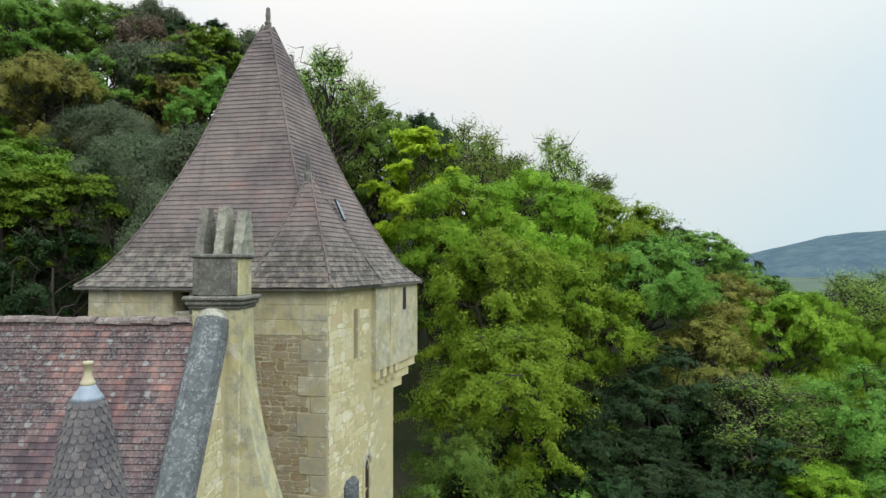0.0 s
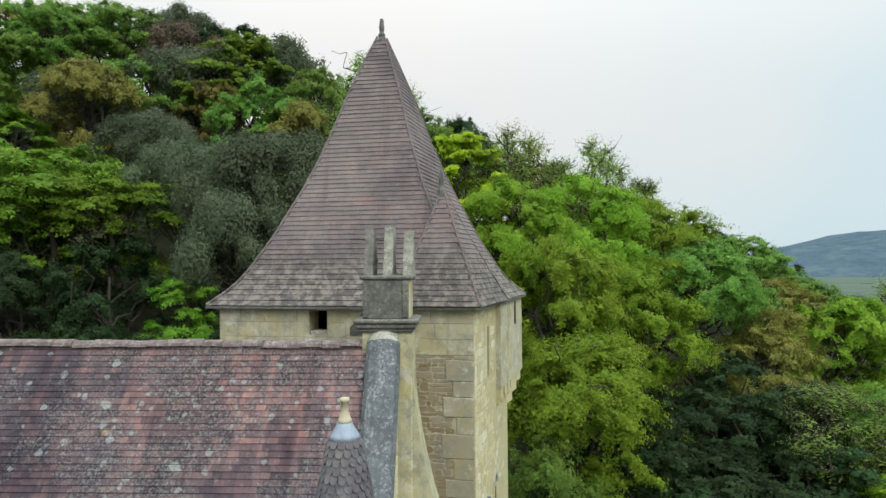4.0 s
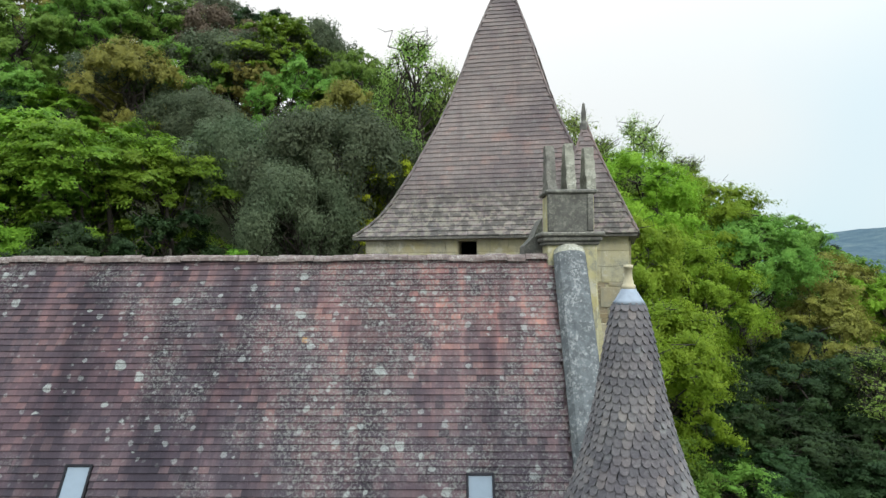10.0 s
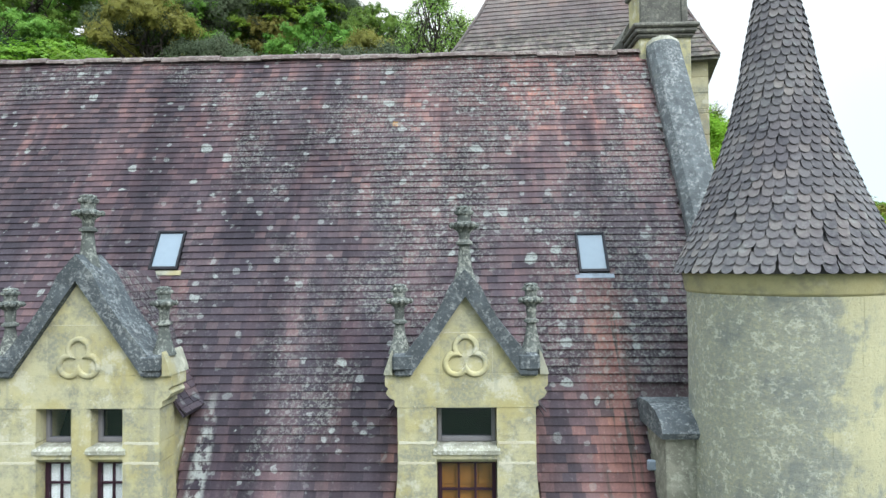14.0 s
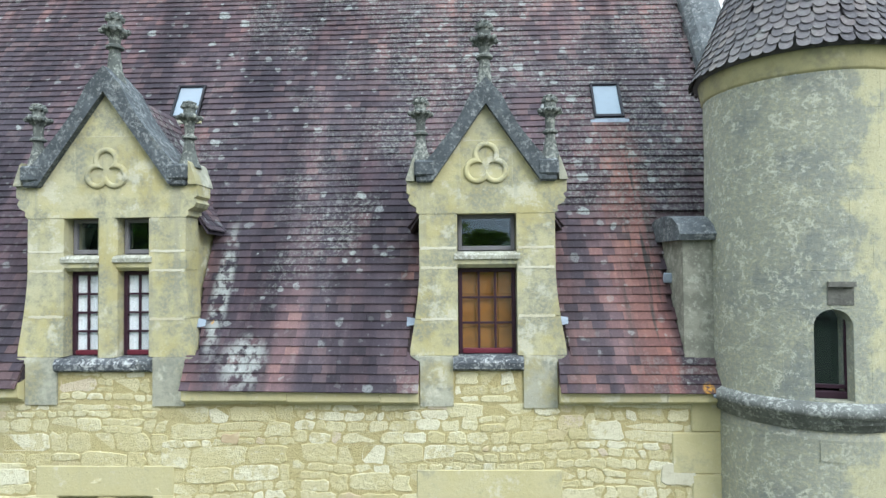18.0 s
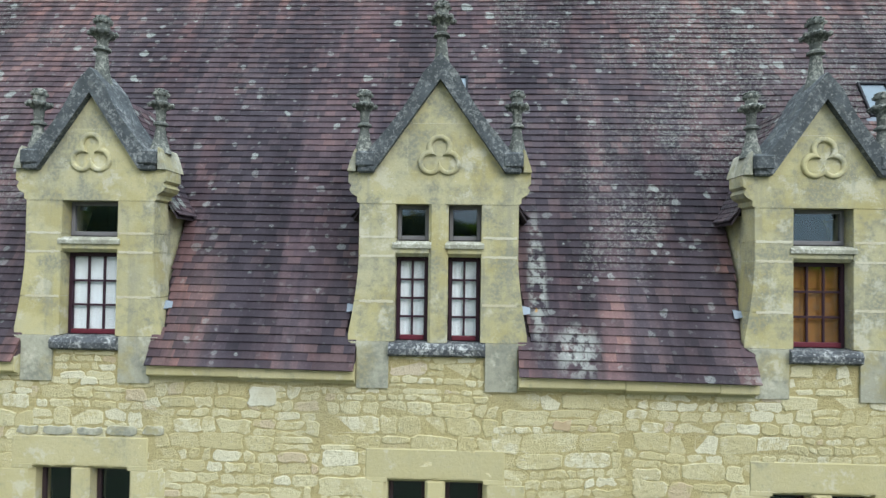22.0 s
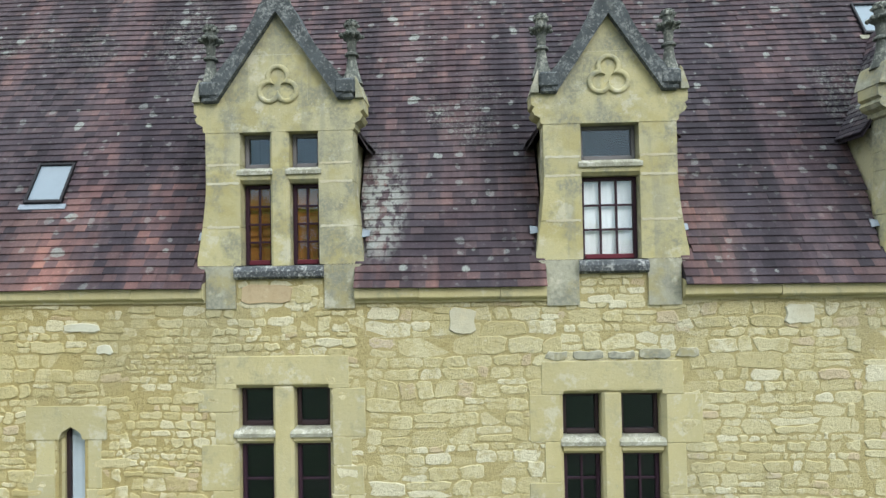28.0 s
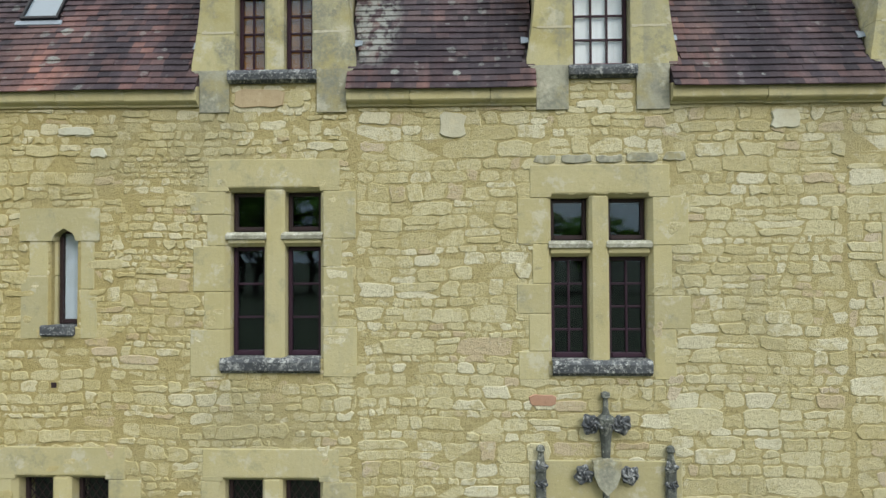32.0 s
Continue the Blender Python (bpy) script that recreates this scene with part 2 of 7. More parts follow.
    fine = m.math("MULTIPLY", m.spots(21.0, 0.06, 0.43, warp=0.03), m.step(where, 0.44, 0.62, 0.10, 1.0))
    c = m.mix(m.math("MULTIPLY", fine, lichen * 0.5, True), c, (0.360, 0.372, 0.365))
    m.b.inputs["Specular IOR Level"].default_value = 0.35
    return m.done(c, m.noise(38, 4), 0.006, 0.6)


def make_stone(name, base, vary=0.16, grey=0.0, pink=0.0, joint=False, smear=None, rough_scale=18.0, streak=0.0):
    m = Mat(name, 0.9)
    r = m.rand()
    lo = tuple(max(0.0, v * (1 - vary * w)) for v, w in zip(base, (1.0, 1.25, 1.9)))
    hi = tuple(min(0.9, v * (1 + vary * w)) for v, w in zip(base, (0.7, 0.8, 1.5)))
    c = m.ramp(r, [(0.0, lo), (0.45, base), (0.9, base), (1.0, hi)])
    if pink:
        c = m.mix(m.step(m.math("FRACT", m.math("MULTIPLY", r, 17.3)), 0.93, 0.95, 0, pink), c, (0.50, 0.33, 0.24))
        c = m.mix(m.step(m.math("FRACT", m.math("MULTIPLY", r, 7.7)), 0.92, 0.94, 0, pink), c, (0.66, 0.60, 0.42))
    c = m.mix(m.step(m.noise(1.3, 4, off=3), 0.42, 0.66, 0, 0.42), c, tuple(v * f for v, f in zip(base, (0.80, 0.72, 0.55))))
    c = m.mix(m.step(m.noise(11, 5, off=6), 0.5, 0.72, 0, 0.42), c, tuple(v * f for v, f in zip(base, (0.70, 0.66, 0.58))))
    c = m.mix(m.step(m.noise(5, 4, off=14), 0.58, 0.74, 0, 0.5), c, (0.66, 0.60, 0.42))
    if smear:
        c = m.mix(m.step(m.noise(4.2, 5, 0.65, off=17), 0.52, 0.66, 0, 0.7), c, smear)
    if grey:
        g = m.math("MULTIPLY", m.step(m.noise(2.2, 5, off=8), 0.52 - 0.2 * grey, 0.72 - 0.2 * grey), m.step(m.noise(16, 5, off=1), 0.36, 0.6, 0.3, 1.0))
        c = m.mix(m.math("MULTIPLY", g, min(1.0, grey * 1.6)), c, (0.17, 0.18, 0.16))
    if streak:
        c = m.mix(m.math("MULTIPLY", m.step(m.noise(1.0, 4, stretch=(5, 5, 0.5), off=2), 0.5, 0.68), streak), c, (0.22, 0.21, 0.14))
    return m.done(c, m.noise(rough_scale, 6), 0.012, 0.55)


def make_ashlar(name, base, worn=0.5, specks=0.35, wash=0.55):
    """Dressed limestone: buff body, grey-green weathering, chalky patches, drips and specks."""
    m = Mat(name, 0.9)
    c = m.ramp(m.rand(), [(0.0, tuple(v * 0.90 for v in base)), (0.5, base), (1.0, tuple(v * 1.08 for v in base))])
    c = m.mix(m.step(m.noise(1.1, 4, off=3), 0.40, 0.64, 0, wash), c, (0.42, 0.415, 0.33))
    c = m.mix(m.step(m.noise(1.6, 5, 0.6, off=33), 0.48, 0.62, 0, 0.65 * worn), c, (0.365, 0.315, 0.135))
    g = m.math("MULTIPLY", m.step(m.noise(2.6, 6, 0.68, off=8), 0.56 - 0.14 * worn, 0.70 - 0.10 * worn), m.step(m.noise(26, 5, off=1), 0.34, 0.62, 0.35, 1.0))
    c = m.mix(m.math("MULTIPLY", g, 0.35 + 0.5 * worn), c, (0.215, 0.225, 0.19))
    c = m.mix(m.step(m.noise(3.1, 6, 0.7, off=14), 0.54, 0.66, 0, 0.6), c, (0.60, 0.585, 0.48))
    c = m.mix(m.math("MULTIPLY", m.step(m.noise(1.0, 4, stretch=(6, 6, 0.5), off=2), 0.54, 0.70), 0.5 * worn), c, (0.26, 0.265, 0.22))
    c = m.mix(m.step(m.noise(48, 4, 0.7, off=5), 0.60, 0.70, 0, specks), c, (0.19, 0.19, 0.155))
    c = m.mix(m.step(m.noise(34, 4, 0.7, off=15), 0.62, 0.70, 0, specks), c, (0.66, 0.65, 0.56))
    return m.done(c, m.noise(24, 6, 0.65), 0.010, 0.6)


def make_rubble(name, base, mortar, pale=0.16, smear=0.5):
    """Rubble stones: some chalky, some like the mortar that laps over their edges."""
    m = Mat(name, 0.92)
    r = m.rand()
    c = m.ramp(r, [(0.0, tuple(v * f for v, f in zip(base, (0.86, 0.83, 0.74)))), (0.5, base), (1.0, tuple(v * f for v, f in zip(base, (1.05, 1.06, 1.12))))])
    pick = m.math("FRACT", m.math("MULTIPLY", r, 13.7))
    chalk = tuple(min(0.9, v * f) for v, f in zip(base, (1.17, 1.22, 1.5)))
    c = m.mix(m.step(pick, 1.0 - pale, 1.02 - pale, 0, 0.8), c, chalk)
    c = m.mix(m.step(m.math("FRACT", m.math("MULTIPLY", r, 17.3)), 0.925, 0.93, 0, 0.5), c, (0.50, 0.37, 0.27))
    c = m.mix(m.step(m.noise(4.5, 6, 0.7, off=14), 0.56, 0.68, 0, 0.6), c, tuple(v * 0.9 for v in chalk))
    lap = m.math("ADD", m.noise(1.1, 3, off=23), m.math("MULTIPLY", m.math("SUBTRACT", m.noise(8, 5, 0.7, off=17), 0.5), 0.9))
    c = m.mix(m.step(lap, 0.56 - 0.1 * smear, 0.66 - 0.1 * smear, 0, 0.72), c, mortar)
    c = m.mix(m.step(m.noise(18, 6, 0.7, off=6), 0.54, 0.70, 0, 0.5), c, tuple(v * 0.52 for v in base))
    c = m.mix(m.step(m.noise(9.0, 6, 0.72, stretch=(0.7, 1.0, 2.0), off=71), 0.58, 0.68, 0, 0.42), c, tuple(v * f for v, f in zip(base, (0.66, 0.58, 0.42))))
    c = m.mix(m.step(m.noise(10.0, 6, 0.72, stretch=(0.8, 1.0, 1.7), off=75), 0.58, 0.68, 0, 0.6), c, chalk)
    c = m.mix(m.step(m.noise(0.45, 4, off=51), 0.5, 0.68, 0, 0.4), c, (0.36, 0.345, 0.235))
    # iron-stained stone towards the west end
    c = m.mix(m.step(m.math("ADD", m.pos("X"), m.math("MULTIPLY", m.noise(0.5, 3, off=60), 6.0)), -15.0, -23.0, 0, 0.40), c, m.mix(1.0, c, (0.95, 0.85, 0.58), "MULTIPLY"))
    return m.done(c, m.noise(17, 7, 0.74), 0.030, 0.9)


def make_leaf(name, a, b, thin=0.3):
    m = Mat(name, 0.6)
    o = m.n.new("ShaderNodeObjectInfo")
    c = m.mix(m.step(m.noise(0.55, 4), 0.36, 0.64), a, b)
    c = m.mix(m.step(m.noise(2.4, 3, off=9), 0.40, 0.62, 0, 0.45), c, tuple(v * 0.62 for v in a))
    c = m.mix(m.math("MULTIPLY", m.geo.outputs["Random Per Island"], 0.35), c, tuple(v * 0.6 for v in a))
    h = m.node("ShaderNodeHueSaturation")
    m.l.new(m.step(o.outputs["Random"], 0, 1, 0.494, 0.524), h.inputs["Hue"])
    m.l.new(m.step(o.outputs["Random"], 0, 1, 0.78, 1.2), h.inputs["Value"])
    m.l.new(c, h.inputs["Color"])
    tr = m.n.new("ShaderNodeBsdfTranslucent")
    m.l.new(h.outputs[0], tr.inputs["Color"])
    mx = m.n.new("ShaderNodeMixShader")
    mx.inputs[0].default_value = thin
    m.l.new(m.b.outputs[0], mx.inputs[1])
    m.l.new(tr.outputs[0], mx.inputs[2])
    m.l.new(mx.outputs[0], m.n["Material Output"].inputs["Surface"])
    m.b.inputs["Specular IOR Level"].default_value = 0.12
    return m.done(h.outputs[0])


def plain(name, colour, rough=0.6, metal=0.0, wear=0.25, scale=9.0):
    m = Mat(name, rough)
    m.b.inputs["Metallic"].default_value = metal
    c = m.mix(m.step(m.noise(scale, 5), 0.4, 0.7, 0, wear), colour, tuple(v * 0.55 for v in colour))
    return m.done(c, m.noise(scale * 4, 4), 0.003, 0.25)


TILE = make_tile("roof_tile_clay", [(0.0, (0.040, 0.033, 0.042)), (0.30, (0.056, 0.045, 0.057)), (0.70, (0.071, 0.055, 0.067)), (0.92, (0.092, 0.068, 0.076)), (1.0, (0.110, 0.078, 0.083))], 0.45, 0.45, True)
TILE_NEW = make_tile("newer_roof_tile", [(0.0, (0.070, 0.048, 0.055)), (0.5, (0.104, 0.068, 0.073)), (0.9, (0.126, 0.081, 0.082)), (1.0, (0.146, 0.092, 0.088))], 0.35, 0.4, True)
TILE_TOWER = make_tile("tower_tile", [(0.0, (0.178, 0.150, 0.142)), (0.5, (0.196, 0.162, 0.152)), (0.9, (0.212, 0.170, 0.158)), (1.0, (0.232, 0.172, 0.155))], 0.10, 0.3, False, True)
TILE_SCALE = make_tile("scale_tile", [(0.0, (0.112, 0.108, 0.116)), (0.4, (0.146, 0.138, 0.144)), (0.8, (0.178, 0.166, 0.166)), (1.0, (0.220, 0.196, 0.184))], 0.17, 0.25)
STONE = make_rubble("rubble_stone", (0.605, 0.558, 0.350), (0.52, 0.460, 0.250), 0.20, 0.62)
MORTAR = make_rubble("lime_mortar", (0.435, 0.370, 0.182), (0.47, 0.408, 0.212), 0.0, 0.5)
ASHLAR = make_ashlar("dressed_limestone", (0.500, 0.450, 0.252), 0.30, 0.35, 0.18)
ASHLAR_WORN = make_ashlar("weathered_dormer_limestone", (0.470, 0.430, 0.240), 0.92, 0.5, 0.42)
ASHLAR_GREY = make_ashlar("grey_limestone", (0.37, 0.365, 0.29), 1.0, 0.5)
LIME = make_stone("pale_joint_mortar", (0.56, 0.54, 0.43), 0.08, rough_scale=40)
PLASTER = make_ashlar("tower_render", (0.45, 0.415, 0.27), 0.72, 0.35)
QUOIN = make_ashlar("tower_corner_limestone", (0.345, 0.305, 0.205), 0.65, 0.3, 0.30)
BROWNSTONE = make_stone("brown_rubble", (0.30, 0.250, 0.165), 0.30, grey=0.4, smear=(0.33, 0.285, 0.185))
TURRET = make_stone("turret_limestone", (0.47, 0.435, 0.25), 0.10, grey=0.28, rough_scale=22)


def make_turret_skin():
    m = Mat("turret_lichened_limestone", 0.92)
    c = m.ramp(m.noise(2.0, 5), [(0.3, (0.42, 0.400, 0.260)), (0.55, (0.475, 0.450, 0.280)), (0.75, (0.52, 0.485, 0.295))])
    c = m.mix(0.25, c, m.ramp(m.rand(), [(0.0, (0.33, 0.32, 0.23)), (1.0, (0.50, 0.475, 0.32))]))
    side = m.step(m.pos("X"), -4.05, -5.15)
    # grey-green film in torn patches, thick on the shaded west flank
    patch = m.math("ADD", m.math("MULTIPLY", side, 0.30), m.noise(2.1, 8, 0.72, off=5))
    g = m.math("MULTIPLY", m.step(patch, 0.53, 0.64), m.step(m.noise(26, 6, 0.72, off=2), 0.34, 0.56, 0.45, 1.0))
    c = m.mix(m.math("MULTIPLY", g, 0.80), c, (0.235, 0.255, 0.232))
    deep = m.math("MULTIPLY", side, m.step(m.noise(1.3, 7, 0.7, off=29), 0.48, 0.60, 0, 0.6))
    c = m.mix(m.math("MULTIPLY", deep, m.step(m.noise(11, 6, 0.7, off=31), 0.36, 0.56, 0.35, 1.0)), c, (0.160, 0.180, 0.186))
    # crusts with pale rims
    rim = m.math("ABSOLUTE", m.math("SUBTRACT", m.noise(3.0, 6, 0.64, off=13), 0.5))
    pale = m.math("MULTIPLY", m.step(rim, 0.034, 0.0), m.math("MULTIPLY", m.math("ADD", m.math("MULTIPLY", side, 0.75), 0.08), m.step(m.noise(9, 5, 0.7, off=3), 0.44, 0.58)))
    c = m.mix(pale, c, (0.56, 0.56, 0.45))
    c = m.mix(m.math("MULTIPLY", side, m.step(m.noise(13, 6, 0.75, off=35), 0.57, 0.64, 0, 0.75)), c, (0.50, 0.51, 0.44))
    c = m.mix(m.step(m.noise(42, 5, 0.75, off=21), 0.56, 0.68, 0, 0.55), c, (0.115, 0.122, 0.105))
    c = m.mix(m.step(m.noise(33, 5, 0.75, off=25), 0.60, 0.70, 0, 0.5), c, (0.56, 0.56, 0.46))
    return m.done(c, m.noise(24, 6, 0.7), 0.016, 0.7)


TURRET_SKIN = make_turret_skin()


def make_lichened(name, base, pale, amount, grain=13.0):
    m = Mat(name, 0.92)
    c = m.mix(m.step(m.noise(6, 5), 0.38, 0.66), base, tuple(v * 1.5 for v in base))
    c = m.mix(m.math("MULTIPLY", m.step(m.noise(grain, 5, 0.7, off=4), 0.55, 0.66), amount), c, pale)
    c = m.mix(m.math("MULTIPLY", m.spots(13, 0.08, 0.46, warp=0.14), amount * 0.45), c, pale)
    c = m.mix(m.math("MULTIPLY", m.math("MULTIPLY", m.step(m.noise(3.4, 4, off=27), 0.46, 0.60), m.step(m.noise(19, 6, 0.75, off=29), 0.48, 0.58)), amount), c, pale)
    c = m.mix(m.step(m.noise(3, 4, off=9), 0.6, 0.75, 0, 0.4), c, (0.17, 0.175, 0.155))
    return m.done(c, m.noise(30, 6), 0.012, 0.6)


COPING = make_lichened("dark_lichened_stone", (0.060, 0.069, 0.076), (0.44, 0.46, 0.46), 0.40, 27.0)
COPING_GABLE = make_lichened("grey_gable_coping_stone", (0.088, 0.098, 0.104), (0.46, 0.475, 0.47), 0.42, 15.0)
STRING = make_lichened("moulded_string_stone", (0.115, 0.122, 0.116), (0.48, 0.50, 0.47), 0.7, 30.0)
SILL = make_lichened("grey_sill_stone", (0.066, 0.073, 0.082), (0.55, 0.57, 0.57), 0.8, 34.0)
LEDGE = make_lichened("lichened_ledge_stone", (0.26, 0.26, 0.21), (0.60, 0.60, 0.55), 0.85, 30.0)
PINNACLE = make_lichened("mossy_carved_stone", (0.082, 0.090, 0.084), (0.44, 0.45, 0.40), 0.6, 24.0)
CHIMNEY = make_lichened("chimney_stone", (0.095, 0.094, 0.084), (0.30, 0.295, 0.245), 0.45)
RIDGE = make_lichened("ridge_tile_and_mortar", (0.125, 0.098, 0.092), (0.40, 0.38, 0.35), 0.5)
KNEELER = make_lichened("kneeler_stone", (0.19, 0.19, 0.155), (0.46, 0.46, 0.39), 0.6)
# base darkened to bring in the shade between the upright slabs
SLAB = make_lichened("chimney_slab_stone", (0.115, 0.112, 0.098), (0.36, 0.35, 0.30), 0.45)
FRAME_RED = plain("dark_red_paint", (0.034, 0.013, 0.024), 0.55)
RAIL_RED = plain("red_rail_paint", (0.115, 0.018, 0.030), 0.5)
FRAME_PLUM = plain("plum_paint", (0.042, 0.020, 0.036), 0.55)
# dark frame paint, also the painted shade of small openings
FRAME_HOLE_DARK = plain("dark_paint_and_hole_shade", (0.035, 0.022, 0.025), 0.55)
FRAME_GREY = plain("weathered_grey_paint", (0.17, 0.165, 0.175), 0.7)
CURTAIN = plain("white_cotton", (0.88, 0.90, 0.92), 0.9, wear=0.12, scale=3)
WOOD = plain("varnished_wood", (0.30, 0.13, 0.025), 0.5, wear=0.5, scale=6)
ZINC = plain("zinc_sheet", (0.29, 0.34, 0.41), 0.6, 0.1, 0.5)
# interiors: the darkness of the rooms is put into this colour
ROOM = plain("shade_black_interior", (0.006, 0.005, 0.006), 0.95)
BARK = plain("bark", (0.048, 0.041, 0.034), 0.95, wear=0.5)
IRON = plain("black_iron", (0.03, 0.03, 0.035), 0.5, 0.8)
TERRA = plain("buff_terracotta", (0.48, 0.43, 0.30), 0.85)


def make_glass():
    m = bpy.data.materials.new("window_glass")
    m.use_nodes = True
    n, l = m.node_tree.nodes, m.node_tree.links
    n.remove(n["Principled BSDF"])
    fr, tr, gl, mx = (n.new("ShaderNode" + k) for k in ("LayerWeight", "BsdfTransparent", "BsdfGlossy", "MixShader"))
    # reflectance of a pane: 7 per cent head-on, rising steeply towards grazing sight
    fr.inputs["Blend"].default_value = 0.5
    power, ramp = n.new("ShaderNodeMath"), n.new("ShaderNodeMath")
    power.operation, ramp.operation = "POWER", "MULTIPLY_ADD"
    power.inputs[1].default_value = 5.0
    ramp.inputs[1].default_value, ramp.inputs[2].default_value = 0.9, 0.07
    l.new(fr.outputs["Facing"], power.inputs[0])
    l.new(power.outputs[0], ramp.inputs[0])
    # reflections are coloured blue here, since the sky they mirror is white-grey
    gl.inputs["Color"].default_value = (0.66, 0.84, 1.0, 1)
    tr.inputs["Color"].default_value = (0.985, 0.99, 0.99, 1)
    gl.inputs["Roughness"].default_value = 0.02
    l.new(ramp.outputs[0], mx.inputs[0])
    l.new(tr.outputs[0], mx.inputs[1])
    l.new(gl.outputs[0], mx.inputs[2])
    l.new(mx.outputs[0], n["Material Output"].inputs["Surface"])
    return m


GLASS = make_glass()
# opaque pane; the mirrored sky is painted into its pale blue base
SKYGLASS = plain("sky_tinted_roof_glass", (0.22, 0.28, 0.34), 0.15, wear=0.1)
SKYGLASS.node_tree.nodes["Principled BSDF"].inputs["Specular IOR Level"].default_value = 0.5
FOLIAGE = {  # two leaf colours and how much light the leaves let through
    "fresh_green": ((0.222, 0.365, 0.029), (0.345, 0.488, 0.049), 0.46),
    "leaf_green": ((0.140, 0.255, 0.022), (0.235, 0.365, 0.034), 0.36),
    "mid_green": ((0.145, 0.262, 0.042), (0.220, 0.345, 0.062), 0.36),
    "yellow_green": ((0.400, 0.480, 0.026), (0.500, 0.560, 0.045), 0.48),
    "pale_green": ((0.270, 0.390, 0.085), (0.370, 0.480, 0.120), 0.6),
    "holm_oak_grey": ((0.090, 0.122, 0.064), (0.148, 0.180, 0.102), 0.26),
    # oak green taken down to include the deep shade under the canopy
    "shade_dark_oak": ((0.024, 0.048, 0.017), (0.048, 0.084, 0.027), 0.25),
    "olive_brown": ((0.200, 0.190, 0.045), (0.290, 0.262, 0.062), 0.36),
    "red_brown": ((0.105, 0.075, 0.060), (0.150, 0.105, 0.075), 0.3),
}
LEAVES = {k: make_leaf("leaf_" + k, *v) for k, v in FOLIAGE.items()}


# ---- mesh helpers ----
class G:
    """Vertices and faces on their way into one mesh."""

    def __init__(self):
        self.v, self.f = [], []

    def add(self, vs, fs):
        o = len(self.v)
        self.v.extend(vs)
        self.f.extend([tuple(i + o for i in f) for f in fs])
        return self

    def moved(self, m):
        self.v = [tuple(m @ Vector(p)) for p in self.v]
        return self


def _box_topology():
    idx, names = {}, []
    for sx in (0, 1):
        for sy in (0, 1):
            for sz in (0, 1):
                for a in range(3):
                    idx[(sx, sy, sz, a)] = len(names)
                    names.append((sx, sy, sz, a))
    pts = [Vector([(-1 if s == 0 else 1) * (1.0 if k == n[3] else 0.8) for k, s in enumerate(n[:3])]) for n in names]
    faces = []
    for a in range(3):
        o = [k for k in range(3) if k != a]
        for s in (0, 1):
            q = []
            for u, w in ((0, 0), (1, 0), (1, 1), (0, 1)):
                c = [0, 0, 0]
                c[a], c[o[0]], c[o[1]] = s, u, w
                q.append(idx[(*c, a)])
            faces.append(q)
    for e in range(3):
        o = [k for k in range(3) if k != e]
        for u in (0, 1):
            for w in (0, 1):
                c0, c1 = [0, 0, 0], [0, 0, 0]
                c0[o[0]], c0[o[1]], c0[e] = u, w, 0
                c1[o[0]], c1[o[1]], c1[e] = u, w, 1
                faces.append([idx[(*c0, o[0])], idx[(*c1, o[0])], idx[(*c1, o[1])], idx[(*c0, o[1])]])
    for sx in (0, 1):
        for sy in (0, 1):
            for sz in (0, 1):
                faces.append([idx[(sx, sy, sz, a)] for a in range(3)])
    out = []
    for q in faces:
        c = sum((pts[i] for i in q), Vector()) / len(q)
        nrm = (pts[q[1]] - pts[q[0]]).cross(pts[q[2]] - pts[q[0]])
        out.append(tuple(q) if nrm.dot(c) > 0 else tuple(reversed(q)))
    return names, out


BOX_N, BOX_F = _box_topology()


def rbox(g, x0, x1, y0, y1, z0, z1, b=0.012):
    """A box with chamfered edges."""
    lo, hi = (x0, y0, z0), (x1, y1, z1)
    b = min(b, 0.45 * min(x1 - x0, y1 - y0, z1 - z0))
    vs = []
    for n in BOX_N:
        vs.append(tuple((lo[k] if n[k] == 0 else hi[k]) + (0 if k == n[3] else (b if n[k] == 0 else -b)) for k in range(3)))
    return g.add(vs, BOX_F)


def prism(g, poly, y0, y1, axis="y"):
    """Extrude a polygon: in x-z along y, or in y-z along x (axis 'x')."""
    n = len(poly)
    area = sum(poly[i][0] * poly[(i + 1) % n][1] - poly[(i + 1) % n][0] * poly[i][1] for i in range(n))
    if axis == "y":
        if area < 0:
            poly = poly[::-1]
        vs = [(a, y0, b) for a, b in poly] + [(a, y1, b) for a, b in poly]
        fs = [tuple(range(n)), tuple(range(2 * n - 1, n - 1, -1))]
    else:
        if area > 0:
            poly = poly[::-1]
        vs = [(y0, a, b) for a, b in poly] + [(y1, a, b) for a, b in poly]
        fs = [tuple(range(n)), tuple(range(2 * n - 1, n - 1, -1))]
    fs += [(i, i + n, (i + 1) % n + n, (i + 1) % n) for i in range(n)]
    return g.add(vs, fs)


def lathe(g, profile, cx, cy, n=12, lobes=(), turn=0.0):
    """Turn (radius, height) pairs about an upright axis; lobes: rows in which every other vertex is drawn in."""
    vs, fs = [], []
    for k, (r, z) in enumerate(profile):
        for i in range(n):
            a = 2 * math.pi * i / n + turn
            q = r * (0.72 if (k in lobes and i % 2) else 1.0)
            vs.append((cx + q * math.cos(a), cy + q * math.sin(a), z))
    for k in range(len(profile) - 1):
        for i in range(n):
            j = (i + 1) % n
            fs.append((k * n + i, k * n + j, (k + 1) * n + j, (k + 1) * n + i))
    fs.append(tuple(range(n - 1, -1, -1)))
    fs.append(tuple(range((len(profile) - 1) * n, len(profile) * n)))
    return g.add(vs, fs)


